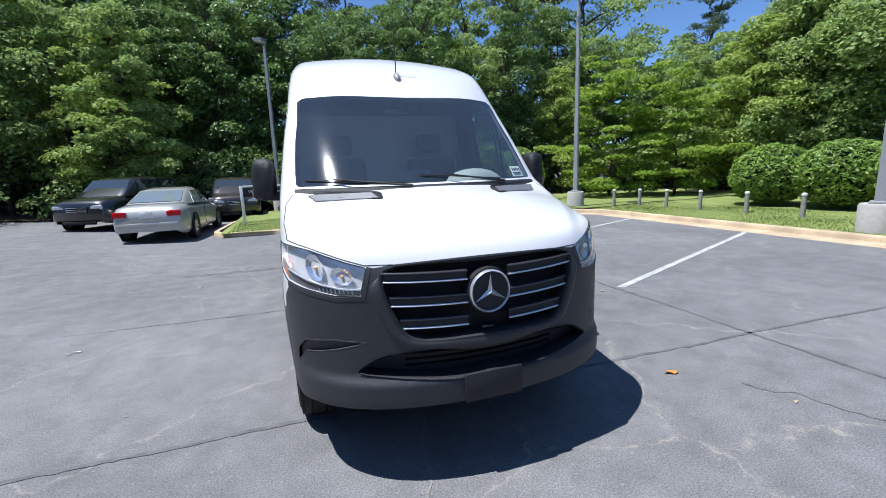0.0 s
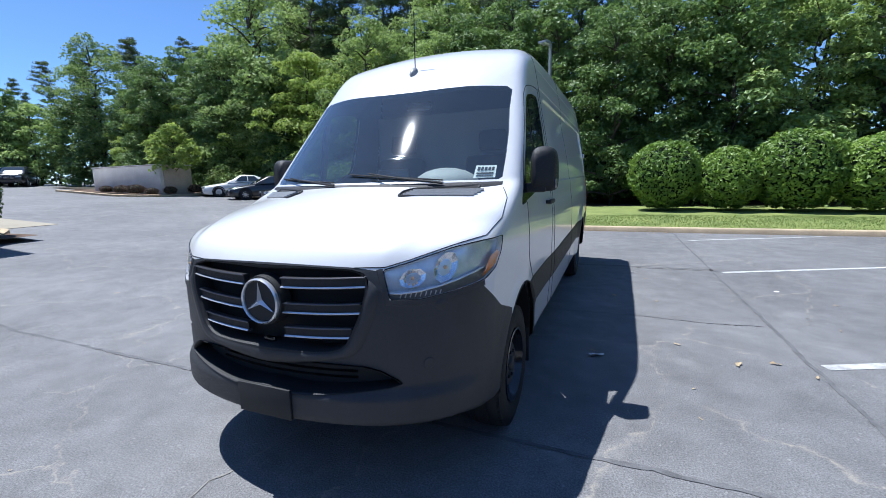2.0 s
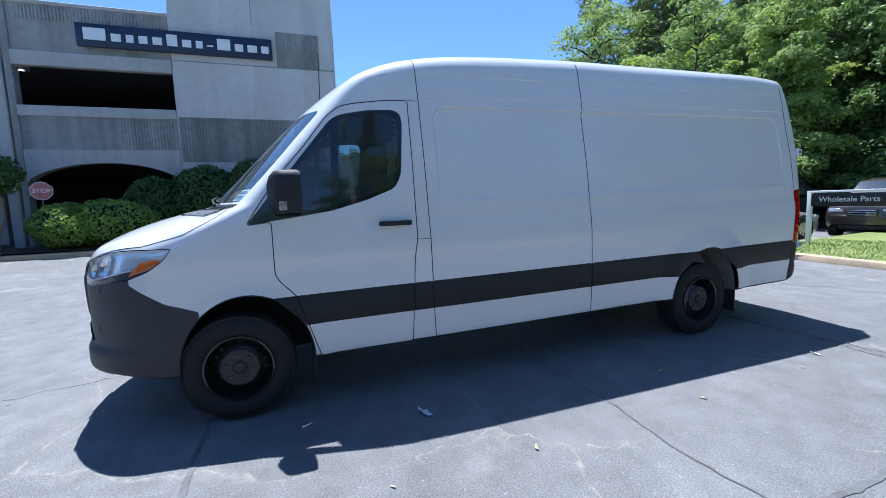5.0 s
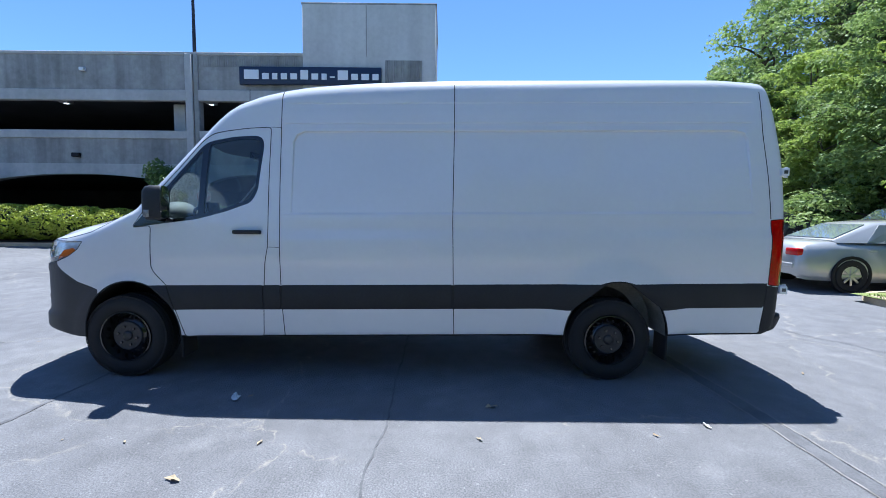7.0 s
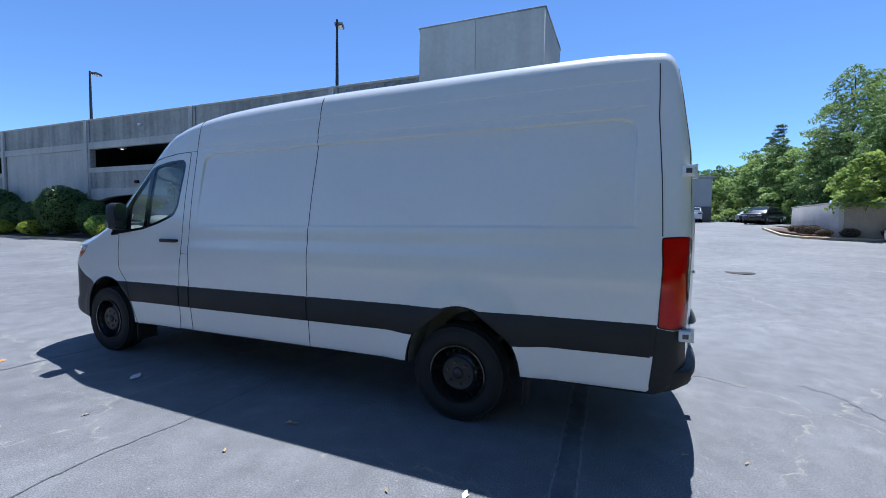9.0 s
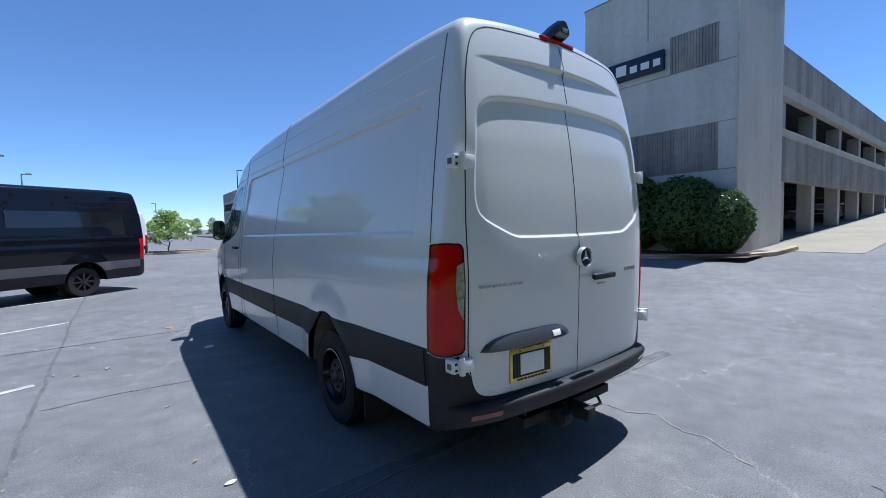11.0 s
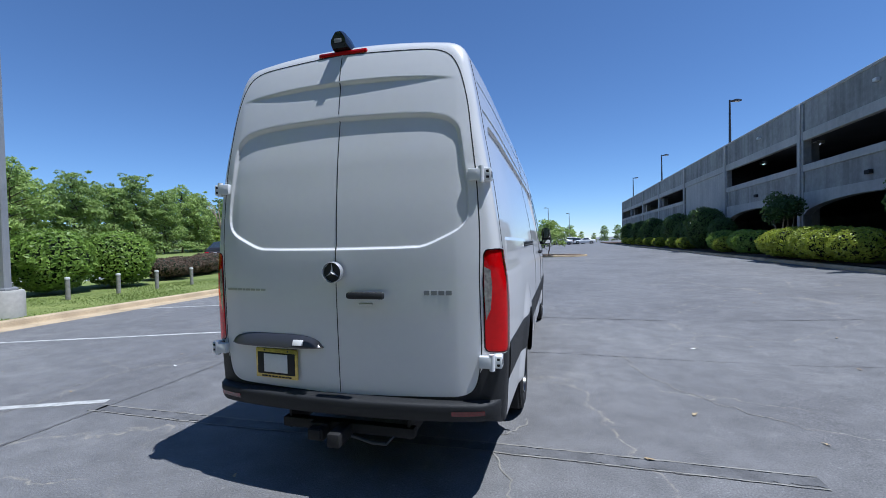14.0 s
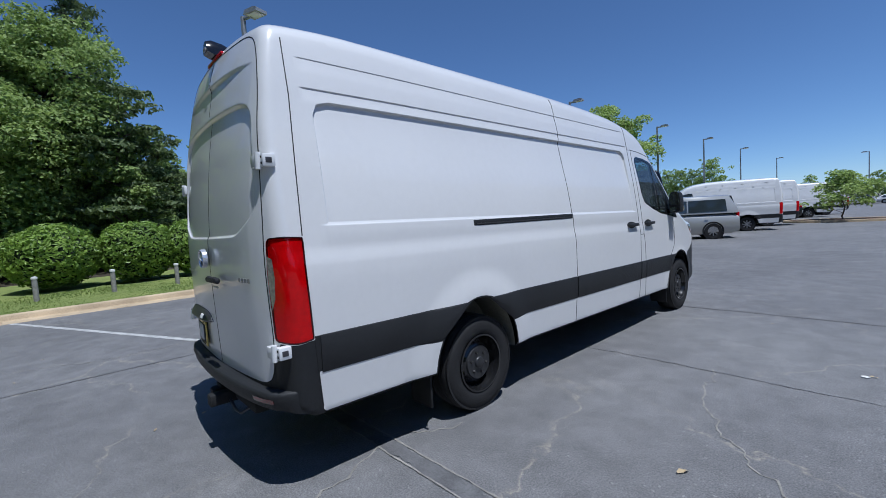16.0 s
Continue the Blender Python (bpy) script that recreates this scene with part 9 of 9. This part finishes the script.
SUV_WHITE = car("suv", WHITEP)
MINIVAN = car("minivan", SILVERP)
park(SEDAN_SILVER, -4.5, 12.4, nose(0.04, 1.0), "silver sedan with red tail lamps parked by the island")
park(SUV_BROWN, -3.45, 18.1, nose(0.12, -0.99), "dark brown off-road car parked under the trees")
park(SUV_BLACK, -6.75, 15.8, nose(-0.30, -0.95), "black off-road car with a chrome grille")
park(SEDAN_BLACK, -15.0, 17.3, nose(-0.55, -0.83), "black sedan parked under the trees")
park(COUPE_BLACK, -18.9, 18.4, nose(-0.55, -0.83), "black coupe parked under the trees")
park(SEDAN_WHITE, -22.4, 19.6, nose(-0.55, -0.83), "white sedan parked under the trees")
for k, (src, x, y, a, lab) in enumerate(((SUV_BLACK, -37.0, 16.6, 20, "dark off-road car in the far row"), (SEDAN_WHITE, -39.6, 17.4, 20, "white sedan in the far row"), (SUV_WHITE, -42.4, 17.5, 20, "white off-road car in the far row"),
                                        (SUV_BLACK, -44.6, 17.5, 20, "dark off-road car in the far row"), (MINIVAN, -47.2, 17.6, 20, "silver passenger van in the far row"), (SEDAN_SILVER, -50, 17.8, 20, "silver sedan in the far row"),
                                        (SEDAN_BLACK, -53, 18.0, 20, "dark sedan in the far row"), (SEDAN_WHITE, -57, 18.2, 20, "white sedan in the far row"), (SUV_BLACK, -61, 18.4, 20, "dark off-road car in the far row"))):
    park(src, x - 10.5, y + 2.0 - 0.06 * (x + 37), nose(0.80, -0.60), lab, group="far row of cars")
park(SEDAN_WHITE, -49.5, 5.6, nose(0.97, -0.2), "white car parked before the far hall", group="cars before the hall")
park(SUV_BLACK, -51.0, 10.5, nose(-0.97, 0.1), "dark off-road car parked before the far hall", group="cars before the hall")
park(SUV_WHITE, -53.5, 13.2, nose(-0.97, 0.1), "white off-road car parked before the far hall", group="cars before the hall")
park(SUV_BLACK, -27, 0.2, nose(0.97, 0.1), "dark car inside the open garage level", group="cars in the garage")
park(SEDAN_WHITE, -33, 0.6, nose(0.97, 0.1), "white car inside the open garage level", group="cars in the garage")
LD = (0.92, 0.40)
park(MINIVAN, 4.3, -14.6, nose(*LD), "silver passenger van with dark windows", "van", "parked vans")
park(SUV_BLACK, 4.2, -31.0, nose(*LD), "dark car parked among the vans", group="parked vans")
tagged(copy_thing(SUV_BROWN, pose(19.8, -16.4, 0.05, 0, 0, nose(0.02, -1.0))), "dark brown car on the road beyond the lawn", "car")
for k in range(12):
    src = (SEDAN_WHITE, SEDAN_BLACK, SUV_WHITE, SEDAN_SILVER)[k % 4]
    park(src, -7 + 1.6 * k, -92 - 3 * (k % 3), 90, "small far car at the end of the lot", group="cars at the far end")
for src in (SEDAN_SILVER, SEDAN_BLACK, COUPE_BLACK, SEDAN_WHITE, SUV_BLACK, SUV_BROWN, SUV_WHITE, MINIVAN):
    discard(src)


# ---- other large vans of the same build ----
def other_van(body, trim, window, wheelbase, label, m, group="", windows=True, strip=None):
    """A high-roof van that shares the skin of the white one, in its own colours."""
    e = new("large_van")
    cut = 4.325 - wheelbase

    def piece(name, keys, material, mask=None, label="", sides=(1, -1)):
        sel = np.isin(SK_L, keys)
        if mask is not None:
            sel &= mask
        F = SK_F[sel][::1]
        used, inv = np.unique(F, return_inverse=True)
        F = inv.reshape(-1, 3)
        P = SK_P[used].copy()
        P[:, 1] = np.where(P[:, 1] > 3.6, P[:, 1] - cut, np.where(P[:, 1] > 1.6, 1.6 + (P[:, 1] - 1.6) * (2.0 - cut) / 2.0, P[:, 1]))
        P[:, 2] -= RAKE * SK_P[used][:, 1]
        N = SK_N[used]
        co = np.concatenate([P * (q, 1, 1) for q in sides])
        no = np.concatenate([N * (q, 1, 1) for q in sides])
        fa = np.concatenate([F + len(P) * q for q in range(len(sides))])
        a = np.cross(co[fa[:, 1]] - co[fa[:, 0]], co[fa[:, 2]] - co[fa[:, 0]])
        bad = (a * no[fa[:, 0]]).sum(1) < 0
        fa[bad] = fa[bad][:, ::-1]
        me = bpy.data.meshes.new(name)
        me.from_pydata(co.tolist(), [], fa.tolist())
        for f in me.polygons:
            f.use_smooth = True
        me.normals_split_custom_set_from_vertices(no.tolist())
        me.materials.append(material)
        ob = new(name, me)
        ob.parent = e
        if label:
            ob["label"] = label
        return ob
    piece("body_shell", ["body_shell", "side_panel", "front_door", "bonnet", "rear_door"], body)
    piece("underbody", ["underbody"], DARK)
    piece("windscreen", ["windscreen"], CARGLASS)
    for q in (1, -1):
        piece("side_window", ["pane_main", "pane_small"], window, sides=(q,))
        piece("window_surround", ["window_surround"], GLOSSBLACK, sides=(q,))
        piece("side_moulding", ["side_moulding"], strip or trim, sides=(q,))
        piece("headlamp", ["headlamp_lens"], HEADGLASS, sides=(q,))
        piece("tail_lamp", ["tail_lens"], RED, sides=(q,))
    piece("front_bumper", ["front_bumper"], trim)
    piece("rear_bumper", ["rear_bumper"], trim)
    part("grille", box(bmesh.new(), (0, -0.90, 0.94), (1.05, 0.08, 0.42), 0.03), GLOSSBLACK, e)
    for k in range(3):
        part("grille_bar", box(bmesh.new(), (0, -0.96, 0.84 + 0.11 * k), (0.95, 0.02, 0.03), 0.008), GREYTRIM, e)
    for s in (1, -1):
        for y in (0.0, wheelbase):
            small_wheel(e, s * 0.86, y, 0.365, s, RIMBLACK if body is not WHITEP else SILVER)
            part("wheel_arch", lathe(bmesh.new(), [(0.46, -0.1), (0.0, -0.1)], 24, Matrix.Translation((s * 0.80, y, 0.40)) @ Matrix.Rotation(radians(90) * s, 4, "Y")), DARK, e)
        part("wing_mirror", box(bmesh.new(), (s * 1.13, 0.32, 1.56), (0.24, 0.18, 0.30), 0.06), BLACKTRIM, e)
        if windows:
            for y0, y1 in ((1.55, 2.75 - cut * 0.5), (2.95 - cut * 0.5, 5.35 - cut)):
                pts = [(s * 0.958, y0, 1.50), (s * 0.958, y1, 1.50), (s * 0.872, y1, 2.10), (s * 0.872, y0, 2.10)]
                pane("side_window", pts if s > 0 else pts[::-1], PRIVACYW, e)
    e.matrix_world = m
    return tagged(e, label, "van", group)


PRIVACYW = mat("privacy_window", (0.010, 0.010, 0.012), 0.04, coat=1.0)
BLUEBLACK = mat("blue_black_van_paint", (0.006, 0.007, 0.012), 0.10, coat=0.15, var=0.04, spec=0.3)
GREYSTRIP = mat("grey_side_strip", (0.10, 0.10, 0.11), 0.5, var=0.1)
d = Vector((7.1 - 3.3, -4.75 + 7.1)).normalized()
other_van(BLUEBLACK, BLACKTRIM, SIDEGLASS, 4.325, "blue-black high-roof passenger van parked at the kerb", pose(7.2, -4.7, 0, 0, 0, nose(d.x, d.y)), strip=GREYSTRIP)
other_van(WHITEP, BLACKTRIM, CARGLASS, 3.665, "white high-roof cargo van in a parked row", pose(6.2, -19.4, 0, 0, 0, nose(*LD)), "parked vans", windows=False)
other_van(WHITEP, BLACKTRIM, CARGLASS, 3.665, "white high-roof cargo van in a parked row", pose(6.2, -24.2, 0, 0, 0, nose(*LD)), "parked vans", windows=False)
other_van(WHITEP, BLACKTRIM, CARGLASS, 3.665, "white high-roof cargo van in a parked row", pose(5.8, -36.6, 0, 0, 0, nose(*LD)), "parked vans", windows=False)
other_van(WHITEP, BLACKTRIM, CARGLASS, 3.665, "white high-roof cargo van in a parked row", pose(5.3, -42.0, 0, 0, 0, nose(*LD)), "parked vans", windows=False)
